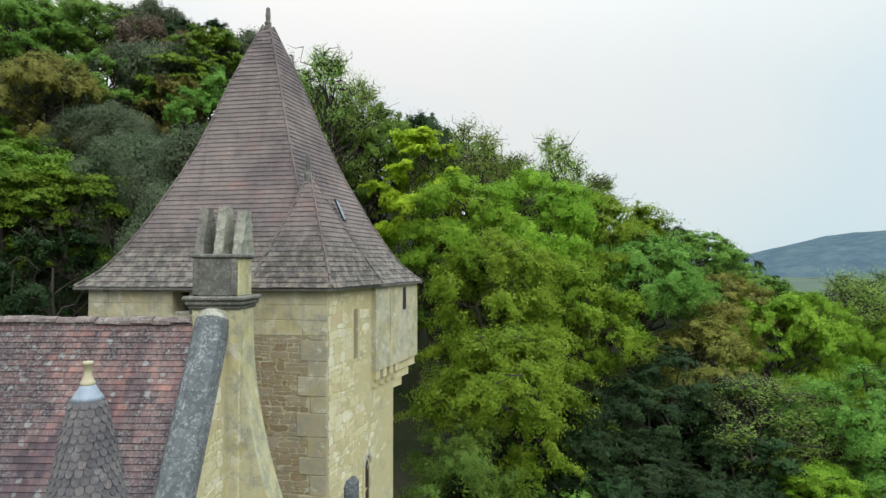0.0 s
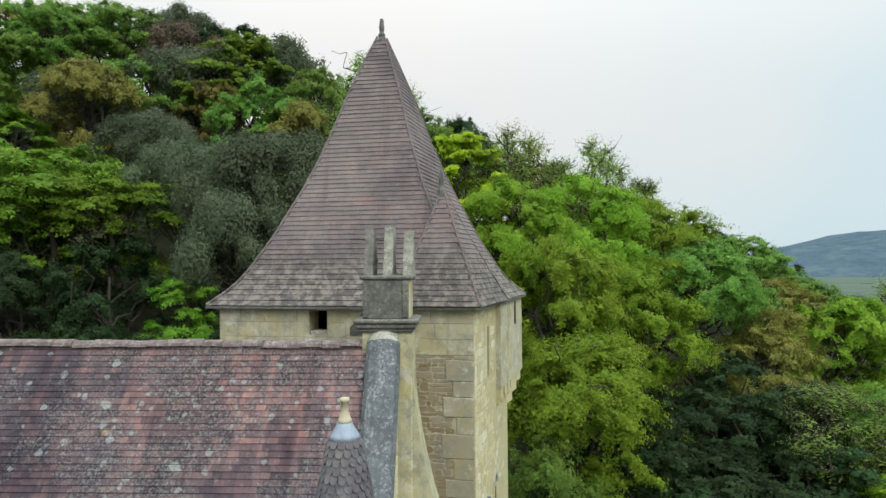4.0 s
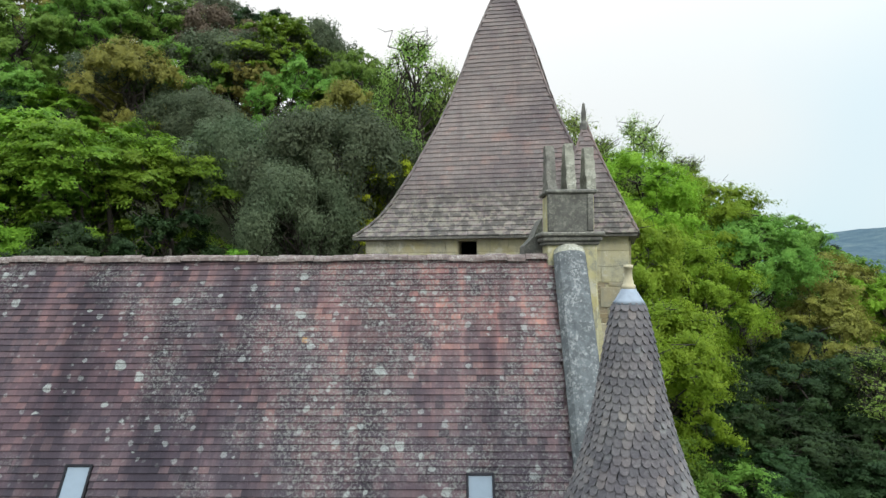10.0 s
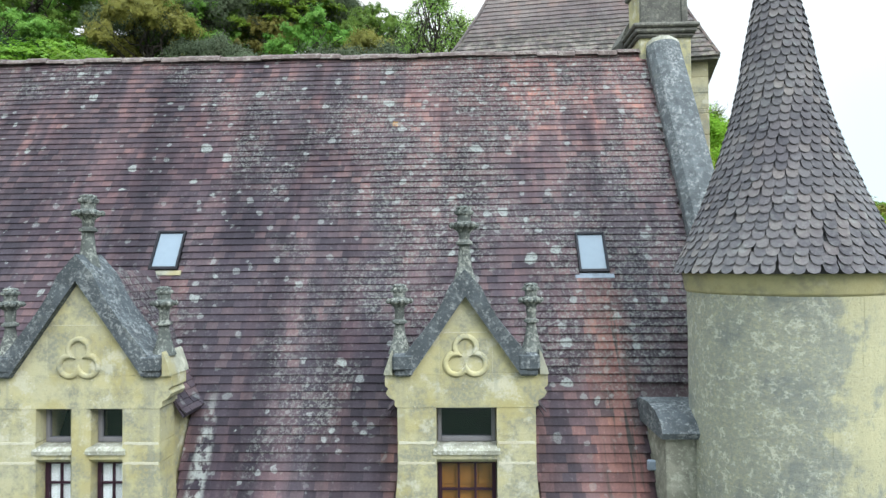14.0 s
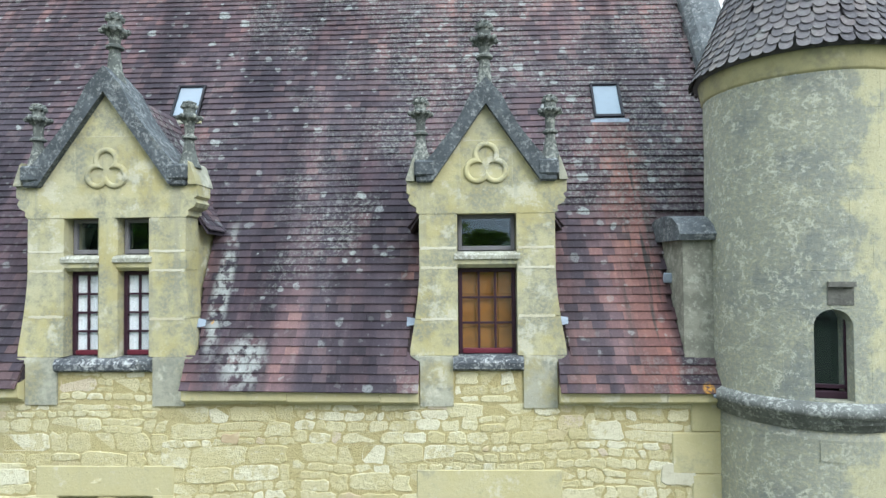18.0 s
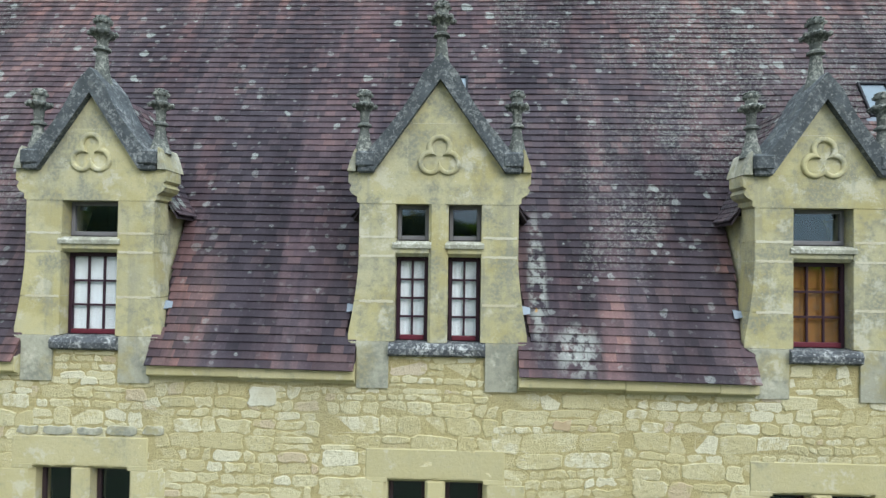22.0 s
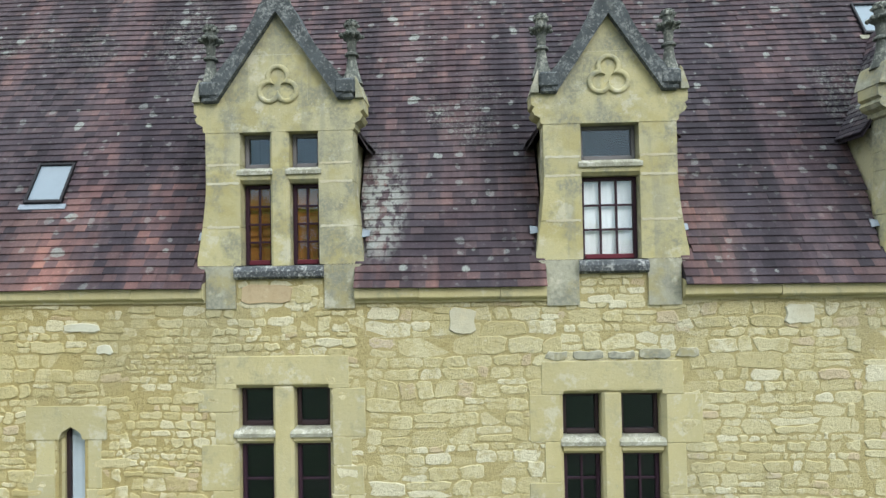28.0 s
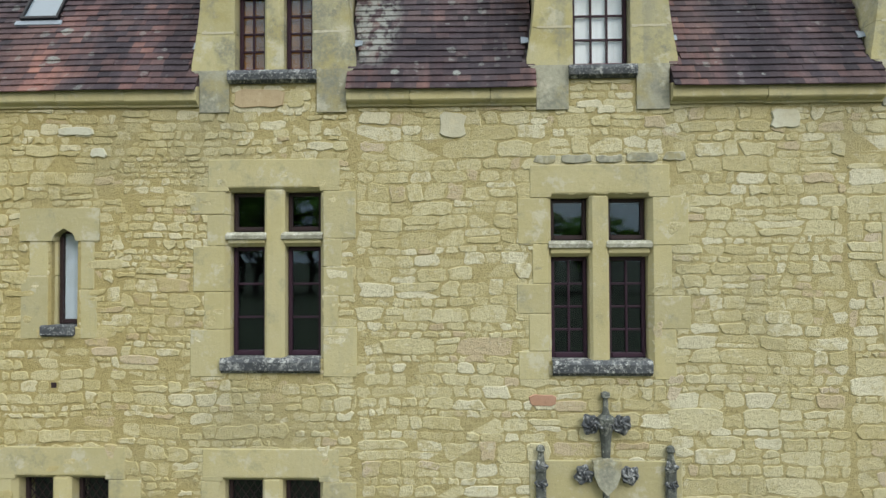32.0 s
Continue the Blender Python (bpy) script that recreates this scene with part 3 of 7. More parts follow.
def tube(g, pts, r, n=6, taper=1.0):
    """A round bar along points."""
    vs, fs = [], []
    P = [Vector(p) for p in pts]
    for k, p in enumerate(P):
        d = (P[min(k + 1, len(P) - 1)] - P[max(k - 1, 0)]).normalized()
        u = d.orthogonal().normalized() if abs(d.z) > 0.9 else d.cross(Vector((0, 0, 1))).normalized()
        w = d.cross(u)
        q = r * (1 + (taper - 1) * k / (len(P) - 1))
        for i in range(n):
            a = 2 * math.pi * i / n
            vs.append(tuple(p + q * (u * math.cos(a) + w * math.sin(a))))
    for k in range(len(P) - 1):
        for i in range(n):
            j = (i + 1) % n
            fs.append((k * n + i, (k + 1) * n + i, (k + 1) * n + j, k * n + j))
    fs.append(tuple(range(n)))
    fs.append(tuple(range((len(P) - 1) * n, len(P) * n))[::-1])
    return g.add(vs, fs)


def mesh_of(name, g, mat, smooth=False):
    me = bpy.data.meshes.new(name)
    me.from_pydata(g.v, [], g.f)
    if mat:
        me.materials.append(mat)
    if smooth:
        me.polygons.foreach_set("use_smooth", [True] * len(me.polygons))
    me.validate()
    return me


def part(name, g, mat, parent, label="", smooth=False):
    ob = new(name, mesh_of(name, g, mat, smooth))
    ob.parent = parent
    if label:
        tagged(ob, label=label)
    return ob


def thing(name, label, category, group="", at=(0, 0, 0)):
    ob = new(name)
    ob.location = at
    ob.empty_display_size = 0.1
    return tagged(ob, label, category, group)


def structure(name, g, mat, label, smooth=False):
    ob = new(name, mesh_of(name, g, mat, smooth))
    return tagged(ob, label, name.rstrip("_0123456789").replace("_", " ").split(" ")[0], kind="structure")


def pierced_wall(g, x0, x1, z0, z1, y0, y1, holes):
    """A wall along x with thickness y0..y1 and rectangular openings through it."""
    xs = sorted({x0, x1, *[h[0] for h in holes], *[h[1] for h in holes]})
    zs = sorted({z0, z1, *[h[2] for h in holes], *[h[3] for h in holes]})
    nx, nz = len(xs), len(zs)

    def solid(i, k):
        if i < 0 or k < 0 or i >= nx - 1 or k >= nz - 1:
            return False
        cx, cz = (xs[i] + xs[i + 1]) / 2, (zs[k] + zs[k + 1]) / 2
        return not any(h[0] < cx < h[1] and h[2] < cz < h[3] for h in holes)

    vs = [(x, y, z) for y in (y0, y1) for x in xs for z in zs]
    vid = lambda s, i, k: s * nx * nz + i * nz + k
    fs = []
    for i in range(nx - 1):
        for k in range(nz - 1):
            if not solid(i, k):
                continue
            fs.append((vid(0, i, k), vid(0, i + 1, k), vid(0, i + 1, k + 1), vid(0, i, k + 1)))
            fs.append((vid(1, i, k), vid(1, i, k + 1), vid(1, i + 1, k + 1), vid(1, i + 1, k)))
            if not solid(i - 1, k):
                fs.append((vid(0, i, k), vid(0, i, k + 1), vid(1, i, k + 1), vid(1, i, k)))
            if not solid(i + 1, k):
                fs.append((vid(0, i + 1, k), vid(1, i + 1, k), vid(1, i + 1, k + 1), vid(0, i + 1, k + 1)))
            if not solid(i, k - 1):
                fs.append((vid(0, i, k), vid(1, i, k), vid(1, i + 1, k), vid(0, i + 1, k)))
            if not solid(i, k + 1):
                fs.append((vid(0, i, k + 1), vid(0, i + 1, k + 1), vid(1, i + 1, k + 1), vid(1, i, k + 1)))
    return g.add(vs, fs)


# ---- plan ----
X_LEFT, X_GABLE = -32.0, -4.30
EAVE_Y, SLOPE, ROOF_0 = -0.20, 1.88, 8.91
RIDGE_Y, RIDGE_Z = 3.77, 15.99
BACK_Y = 7.54


def roof_z(y):
    return ROOF_0 + SLOPE * y


DORMERS = [  # centre, opening half width, pier half width, apex of the gable, top of the finial, double light, filling
    (-8.10, 0.345, 0.79, 12.02, 12.94, False, "shutter"),
    (-12.61, 0.515, 0.955, 12.24, 13.14, True, "curtain"),
    (-16.88, 0.350, 0.80, 12.06, 12.96, False, "curtain"),
    (-20.93, 0.490, 0.92, 12.22, 13.24, True, "shutter"),
]
SKYLIGHTS = [(-6.25, 12.38, 0.215), (-12.49, 12.48, 0.215), (-24.25, 10.11, 0.26)]
# main windows: x0, x1, sill, head, transom, mullion, panes across and up in the lower lights
WINDOWS = [
    (-21.49, -20.35, 5.41, 7.46, (6.776, 6.966), (-21.048, -20.793), (1, 3)),
    (-17.51, -16.335, 5.385, 7.35, (6.63, 6.836), (-17.05, -16.813), (2, 4)),
    (-13.18, -12.04, 5.36, 7.30, (6.60, 6.80), (-12.73, -12.49), (2, 4)),
    (-8.68, -7.52, 5.33, 7.26, (6.56, 6.76), (-8.22, -7.98), (2, 4)),
    (-24.18, -23.03, 2.10, 3.90, (3.05, 3.22), (-23.72, -23.48), (3, 5)),
    (-21.55, -20.36, 2.10, 3.89, (3.05, 3.22), (-21.07, -20.82), (3, 5)),
]
SLIT = (-23.72, -23.425, 5.81, 7.02)

# ---- ground and distance ----
def ground_z(x, y):
    s = min(0.95, max(0.04, 0.55 - 0.0095 * x))
    d = max(0.0, y - 14.0)
    d = d if d < 36 else 36 + 5 * (1 - math.exp(-(d - 36) / 5.0))
    far = 1.0 / (1.0 + (max(0.0, abs(x) - 60) / 60.0) ** 2)
    fade = 1.0 if y < 150 else max(0.0, 1 - (y - 150) / 200)
    return d * s * far * fade + 0.25 * noise.noise(Vector((x * 0.11, y * 0.11, 0))) * min(1.0, d / 3)


def build_ground():
    def steps(lo, hi, near, first):
        out, v, s = [0.0], 0.0, first
        while v < hi:
            v += s
            s = first if v < near else s * 1.25
            out.append(v)
        neg, v, s = [], 0.0, first
        while v < -lo:
            v += s
            s = first if v < near else s * 1.25
            neg.append(-v)
        return sorted(neg + out)
    xs, ys = steps(-2500, 2500, 60, 3.0), steps(-2500, 2600, 75, 3.0)
    g = G()
    vs = [(x, y, ground_z(x, y)) for x in xs for y in ys]
    n = len(ys)
    fs = [(i * n + k, (i + 1) * n + k, (i + 1) * n + k + 1, i * n + k + 1) for i in range(len(xs) - 1) for k in range(n - 1)]
    m = Mat("woodland_floor", 0.95)
    c = m.ramp(m.noise(0.35, 6), [(0.3, (0.030, 0.032, 0.018)), (0.5, (0.045, 0.055, 0.024)), (0.7, (0.060, 0.052, 0.035))])
    # meadows of the valley floor, far off, with blue haze mixed into their green
    c = m.mix(m.step(m.pos("Y"), 90, 160), c, m.ramp(m.noise(0.02, 3), [(0.4, (0.052, 0.085, 0.062)), (0.6, (0.080, 0.115, 0.078))]))
    structure("ground", g.add(vs, fs), m.done(c, m.noise(3, 5), 0.1, 0.6), "grassy ground rising to a wooded hillside", True)


build_ground()


def build_far_hills():
    m = Mat("hazed_distant_hill", 1.0)
    # the haze of distance is painted in as blue-grey
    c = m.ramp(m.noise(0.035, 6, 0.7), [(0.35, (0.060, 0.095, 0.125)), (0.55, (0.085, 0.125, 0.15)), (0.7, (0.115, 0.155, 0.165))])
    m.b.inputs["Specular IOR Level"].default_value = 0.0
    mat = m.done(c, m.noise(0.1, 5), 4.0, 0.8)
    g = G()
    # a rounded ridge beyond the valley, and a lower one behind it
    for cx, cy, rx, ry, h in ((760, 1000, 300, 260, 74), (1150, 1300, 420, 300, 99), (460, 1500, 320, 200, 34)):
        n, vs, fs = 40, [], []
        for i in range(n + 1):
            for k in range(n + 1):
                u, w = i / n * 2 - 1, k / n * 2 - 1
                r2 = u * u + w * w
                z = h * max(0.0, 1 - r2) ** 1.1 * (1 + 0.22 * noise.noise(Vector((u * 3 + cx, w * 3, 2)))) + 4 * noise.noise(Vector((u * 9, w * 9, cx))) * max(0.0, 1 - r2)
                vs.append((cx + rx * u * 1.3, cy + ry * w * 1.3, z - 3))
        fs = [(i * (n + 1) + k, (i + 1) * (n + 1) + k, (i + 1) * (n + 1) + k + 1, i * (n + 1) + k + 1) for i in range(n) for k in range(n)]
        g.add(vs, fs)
    ob = structure("backdrop", g, mat, "wooded hills across the valley, blue-grey with painted haze", True)
    return ob


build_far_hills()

# ---- main house: walls ----
HOLES = [(w[0], w[1], w[2], w[3]) for w in WINDOWS] + [SLIT]
for xc, ow, hw, *_ in DORMERS:
    HOLES.append((xc - ow, xc + ow, 8.95, 10.0))
g = pierced_wall(G(), X_LEFT, X_GABLE, -0.3, 8.90, 0.0, 0.6, [(h[0] - e, h[1] + e, h[2] - 0.02, h[3] + e) for h in HOLES if h[3] < 8.5 for e in (0.02 if h[1] - h[0] < 0.5 else 0.19,)])
WALL = structure("wall_south", g, MORTAR, "cream limestone rubble facade wall with lime mortar joints")
g = G()
prism(g, [(0.6, -0.3), (BACK_Y - 0.6, -0.3), (BACK_Y - 0.6, 8.9), (RIDGE_Y, RIDGE_Z - 0.3), (0.6, 9.6)], X_GABLE - 0.6, X_GABLE, "x")
structure("wall_east", g, ASHLAR, "yellow limestone gable wall")
g = G()
prism(g, [(0.6, -0.3), (BACK_Y - 0.6, -0.3), (BACK_Y - 0.6, 8.9), (RIDGE_Y, RIDGE_Z - 0.3), (0.6, 9.6)], X_LEFT, X_LEFT + 0.6, "x")
structure("wall_west", g, ASHLAR, "yellow limestone gable wall")
structure("wall_north", rbox(G(), X_LEFT, X_GABLE, BACK_Y - 0.6, BACK_Y, -0.3, 8.9), ASHLAR, "yellow limestone rear wall")
# floors and partition, with indoor shade painted as near-black
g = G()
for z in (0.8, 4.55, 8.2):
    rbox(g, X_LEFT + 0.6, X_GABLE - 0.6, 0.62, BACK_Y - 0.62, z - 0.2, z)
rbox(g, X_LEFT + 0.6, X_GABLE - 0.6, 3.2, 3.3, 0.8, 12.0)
structure("floor", g, ROOM, "floors and partition inside the house, coloured near-black for room shade")

# ---- main roof ----
TH = math.atan(SLOPE)
UP = Vector((0, math.cos(TH), math.sin(TH)))
NRM = Vector((0, -math.sin(TH), math.cos(TH)))
EAVE = Vector((0, EAVE_Y, roof_z(EAVE_Y)))
RUN = (RIDGE_Y - EAVE_Y) / math.cos(TH)
ROOF_R = -4.80
EAVE_RISE = [(-30.0, 0.18), (-23.0, 0.155), (-19.0, 0.115), (-15.0, 0.10), (-13.0, 0.075), (-9.0, 0.03), (0.0, 0.0)]


def eave_rise(x):
    """The old eaves line climbs a little towards the west end."""
    for (xa, za), (xb, zb) in zip(EAVE_RISE, EAVE_RISE[1:]):
        if x <= xb:
            return za + (zb - za) * (x - xa) / (xb - xa)
    return 0.0


def up_slope(x, s):
    """Distance up the slope of a course, fanned out from the eaves line."""
    return s + eave_rise(x) / math.sin(TH) * max(0.0, 1 - s / 3.0)



# boards under the tiles, cut round the dormers
g = G()
cuts = sorted([(xc - hw - 0.014, xc + hw + 0.014, ap) for xc, ow, hw, ap, *_ in DORMERS])
spans, x = [], X_LEFT
for a, b, ap in cuts:
    spans.append((x, a, 0.0))
    spans.append((a, b, (ap - 0.25 - roof_z(EAVE_Y)) / math.sin(TH)))
    x = b
spans.append((x, X_GABLE, 0.0))
for a, b, s0 in spans:
    lo, lo_b = (EAVE + UP * ((up_slope(xx, 0.0) if s0 == 0 else s0) + 0.06) for xx in (a, b))
    hi = EAVE + UP * (RUN - 0.02)
    g.add([tuple(Vector((xx, 0, 0)) + p + NRM * d) for d in (-0.09, -0.01) for xx, p in ((a, lo), (b, lo_b), (b, hi), (a, hi))],
          [(3, 2, 1, 0), (4, 5, 6, 7), (0, 1, 5, 4), (1, 2, 6, 5), (2, 3, 7, 6), (3, 0, 4, 7)])
ROOF = structure("roof_south", g, TILE, "steep main roof of weathered purple-brown flat clay tiles with lichen")
g = G()
prism(g, [(RIDGE_Y, RIDGE_Z - 0.12), (RIDGE_Y, RIDGE_Z), (BACK_Y + 0.25, roof_z(EAVE_Y)), (BACK_Y + 0.25, roof_z(EAVE_Y) - 0.12)], X_LEFT, X_GABLE, "x")
structure("roof_north", g, TILE, "rear slope of the main roof in clay tiles")


def tile_shape(w, length, th=0.016, tip=0.0):
    """A flat tile: x across, y up the slope, z off the roof; its lower end stands off the course below."""
    r = 0.006
    a, b = -w / 2, w / 2
    lo, hi = 0.030 + tip, 0.004
    vs = [(a, 0, lo), (b, 0, lo), (b, 0, lo + th - r), (a, 0, lo + th - r), (a + 0.001, r, lo + th), (b - 0.001, r, lo + th), (b, length, hi + th), (a, length, hi + th), (a, length, hi), (b, length, hi)]
    fs = [(0, 1, 2, 3), (3, 2, 5, 4), (4, 5, 6, 7), (0, 3, 4, 7, 8), (1, 9, 6, 5, 2)]
    return vs, fs


def trim(x, w, z):
    """Cut a tile back to the side of a dormer that it would run into."""
    for xc, ow, hw, ap, *_ in DORMERS:
        out = hw + 0.04 + 0.12 * max(0.0, min(1.0, (9.75 - z) / 0.75)) if z < 9.75 else hw + 0.02
        if z < 8.97:
            out = hw + 0.012
        if z > ap - 0.24:
            continue
        if z > 10.48:
            # up to the valley of the dormer's own roof
            out = min(out, (hw + 0.16) * (1 - ((z - 10.48) / (ap - 10.50)) ** 0.893) - 0.02)
        if x + w > xc - out and x < xc + out:
            if x < xc - out:
                w = xc - out - x
            elif x + w > xc + out:
                w, x = x + w - xc - out, xc + out
            else:
                return x, 0.0
    for sx, sz, half in SKYLIGHTS:
        if abs(z + 0.02 - sz) < 0.30 and x + w > sx - half and x < sx + half:
            if x < sx - half:
                w = sx - half - x
            elif x + w > sx + half:
                w, x = x + w - sx - half, sx + half
            else:
                return x, 0.0
    return x, w


def renewed(x, z, rng):
    """Strips of redder tiles along the dormers' sides and below the roof lights."""
    for xc, ow, hw, *_ in DORMERS:
        e = abs(x - xc) - hw
        wide = 0.46 - 0.14 * (z - 8.6) if x > xc else 0.42 - 0.14 * (z - 8.6)
        if e < wide + rng.uniform(-0.12, 0.12) and z < 10.4:
            return rng.random() < 0.75 - 0.5 * max(0.0, e) / 0.6
    for sx, sz, hw in SKYLIGHTS:
        if abs(x - sx - 0.06) < hw + 0.06 + rng.uniform(-0.06, 0.06) and z < sz - 0.25:
            return rng.random() < 0.93
    if x < -22.3 and z < 10.0 and rng.random() < 0.5:
        return True
    return z < 8.9 and rng.random() < 0.12 or (x > -7.6 and z < 10.2 and rng.random() < 0.35)


COURSE = 0.111
TILE_SHAPES = [mesh_of("roof_tile", G().add(*tile_shape(0.162 + 0.002 * i, 0.17, tip=0.002 * (i % 2))), TILE) for i in range(3)]
roof_rng = random.Random(5)
rest, singles, newer = G(), [], G()
for k in range(int(RUN / COURSE)):
    s = k * COURSE + roof_rng.uniform(-0.002, 0.002)
    x = X_LEFT + (k % 2) * 0.083 + roof_rng.uniform(0, 0.03)
    while x < ROOF_R:
        w_full = 0.160 + roof_rng.uniform(-0.008, 0.008)
        z = (EAVE + UP * up_slope(x, s)).z
        x_cut, w = trim(x, w_full, z + 0.03)
        c = EAVE + UP * up_slope(x, s) + Vector((x_cut + w / 2, 0, 0))
        limit = ROOF_R if z > 10.6 else (-5.86 if z > 9.0 else -5.45)
        if x + w < limit + 0.06 and w > 0.015:
            sag = 0.028 * noise.noise(Vector((c.x * 0.5, s * 0.7, 0))) + roof_rng.uniform(-0.0015, 0.003)
            rot = Matrix(((1, 0, 0), (0, UP.y, NRM.y), (0, UP.z, NRM.z))).to_4x4()
            rot.translation = c + NRM * sag
            rot = rot @ Matrix.Rotation(roof_rng.gauss(0, 0.005), 4, "Z")
            if -11.4 < c.x < -9.15 and k < 20 and w == w_full:
                singles.append((roof_rng.randrange(3), rot))
            else:
                vs, fs = tile_shape(w + 0.003, 0.17, tip=roof_rng.uniform(-0.002, 0.002))
                (newer if renewed(c.x, z, roof_rng) else rest).add([tuple(rot @ Vector(p)) for p in vs], fs)
        x += w_full - 0.0002
tagged(part("tiles", rest, TILE, ROOF), kind="stuff")
tagged(part("newer_tiles", newer, TILE_NEW, ROOF, "redder clay tiles beside the dormers and roof lights"), kind="stuff")


def place_single_tiles():
    for i, m in singles[:300]:
        ob = new("roof_tile", TILE_SHAPES[i])
        ob.parent, ob.matrix_basis = ROOF, m
    extra = G()
    for i, m in singles[300:]:
        vs, fs = tile_shape(0.16, 0.17)
        extra.add([tuple(m @ Vector(p)) for p in vs], fs)
    if extra.v:
        tagged(part("tiles", extra, TILE, ROOF), kind="stuff")


# ridge capping
rr = random.Random(8)
x = X_LEFT
while x < -4.95:
    L = rr.uniform(0.30, 0.40)
    g = G()
    z = RIDGE_Z + 0.02 - 0.004 * (x + 16) + rr.uniform(-0.016, 0.016)
    a = [(math.cos(t) * 0.13, math.sin(t) * 0.11 + rr.uniform(-0.012, 0.012)) for t in [math.pi * i / 6 for i in range(7)]]
    prism(g, [(RIDGE_Y + u, z + w - 0.03) for u, w in a], x, min(x + L, -4.92) - 0.008, "x")
    part("ridge_tile", g, RIDGE, ROOF)
    x += L

# moulded stone cornice under the eaves, in lengths between the dormers
ends = [X_LEFT] + [v for xc, ow, hw, *_ in sorted(DORMERS) for v in (xc - hw - 0.01, xc + hw + 0.01)] + [-5.46]
cornice = thing("cornice", "pale moulded limestone cornice under the roof edge", "cornice", at=(0, 0, 0))
tagged(cornice, kind="structure")
for a, b in zip(ends[::2], ends[1::2]):
    x = a
    while x < b - 0.05:
        L = min(rr.uniform(0.7, 1.3), b - x)
        if b - x - L < 0.25:
            L = b - x
        g = G()
        up = eave_rise(x + L / 2)
        lo, fr = 8.40 + max(0.0, up - 0.03), -0.165 + 0.42 * up
        prism(g, [(0.03, lo), (-0.035, lo), (-0.04, lo + 0.025), (fr * 0.6, lo + 0.035), (fr + 0.010, lo + 0.055), (fr, lo + 0.07), (fr, 8.60 + up), (0.0, 8.63 + up)], x + 0.003, x + L - 0.003, "x")
        part("cornice_stone", g, ASHLAR, cornice)
        x += L

# ---- windows in the facade ----
STONE_GAPS = []


def light(par, x0, x1, z0, z1, y, frame_mat, across, up, fill, bottom=0.05, lead=False):
    """One glazed light: frame, glazing bars, pane, and what hangs behind it."""
    fw = 0.045
    g = G()
    rbox(g, x0, x0 + fw, y, y + 0.05, z0, z1, 0.005)
    rbox(g, x1 - fw, x1, y, y + 0.05, z0, z1, 0.005)
    rbox(g, x0 + fw, x1 - fw, y, y + 0.05, z1 - fw, z1, 0.005)
    fr = part("window_frame", g, frame_mat, par)
    part("bottom_rail", rbox(G(), x0 + fw, x1 - fw, y - 0.012, y + 0.05, z0, z0 + bottom + 0.01, 0.008), RAIL_RED if frame_mat is FRAME_RED else frame_mat, fr)
    a, b, c, d = x0 + fw, x1 - fw, z0 + bottom + 0.01, z1 - fw
    if across * up > 1 and not lead:
        bar = 0.010 if lead else 0.013
        for i in range(1, across):
            xx = a + (b - a) * i / across
            part("glazing_bar", rbox(G(), xx - bar, xx + bar, y + 0.006, y + 0.034, c, d, 0.003), frame_mat, fr)
        for i in range(1, up):
            zz = c + (d - c) * i / up
            part("glazing_bar", rbox(G(), a, b, y + 0.008, y + 0.032, zz - bar, zz + bar, 0.003), frame_mat, fr)
    if lead:
        dx, dz = 0.105, 0.15
        g = G()
        for sgn in (-1, 1):
            k = -int((d - c) / dz) - 2
            while a + k * dx < b + (d - c) * dx / dz:
                # a bar from (x at the foot) leaning by dx for each dz, cut to the light
                pts = []
                for t in (0.0, 1.0):
                    z = c + (d - c) * t
                    pts.append((a + k * dx + sgn * (z - c) * dx / dz, z))
                (p0, q0), (p1, q1) = pts
                lo_t = max(0.0, min((a - p0) / (p1 - p0), (b - p0) / (p1 - p0)))
                hi_t = min(1.0, max((a - p0) / (p1 - p0), (b - p0) / (p1 - p0)))
                if hi_t - lo_t > 0.04:
                    tube(g, [(p0 + (p1 - p0) * t, y + 0.03, q0 + (q1 - q0) * t) for t in (lo_t, hi_t)], 0.006, 5)
                k += 1
        part("lead_lattice", g, FRAME_HOLE_DARK, fr, "dark leaded lozenge lattice")
    g = G()
    g.add([(a, y + 0.036, c), (b, y + 0.036, c), (b, y + 0.036, d), (a, y + 0.036, d), (a, y + 0.04, c), (b, y + 0.04, c), (b, y + 0.04, d), (a, y + 0.04, d)],
          [(0, 1, 2, 3), (7, 6, 5, 4), (0, 4, 5, 1), (1, 5, 6, 2), (2, 6, 7, 3), (3, 7, 4, 0)])
    p = part("pane", g, GLASS, fr)
    p.visible_shadow = False
    if fill == "curtain":
        g = G()
        n = 24
        vs = [(x0 + (x1 - x0) * i / n, y + 0.056 + 0.002 * math.sin(i * 1.9), z) for z in (z0, z1) for i in range(n + 1)]
        g.add(vs, [(i, i + 1, n + 2 + i, n + 1 + i) for i in range(n)])
        part("curtain", g, CURTAIN, par, "white cotton curtain")
    elif fill == "shutter":
        g = G()
        rbox(g, x0, x1, y + 0.085, y + 0.105, z0, z1, 0.004)
        n = 2 if x1 - x0 < 0.45 else 3
        for i in range(n):
            for k in range(3):
                xa, xb = x0 + (x1 - x0) * i / n + 0.02, x0 + (x1 - x0) * (i + 1) / n - 0.02
                za, zb = z0 + (z1 - z0) * k / 3 + 0.025, z0 + (z1 - z0) * (k + 1) / 3 - 0.025
                rbox(g, xa, xb, y + 0.07, y + 0.085, za, zb, 0.01)
        part("shutter", g, WOOD, par, "varnished orange-brown wooden inner shutter")


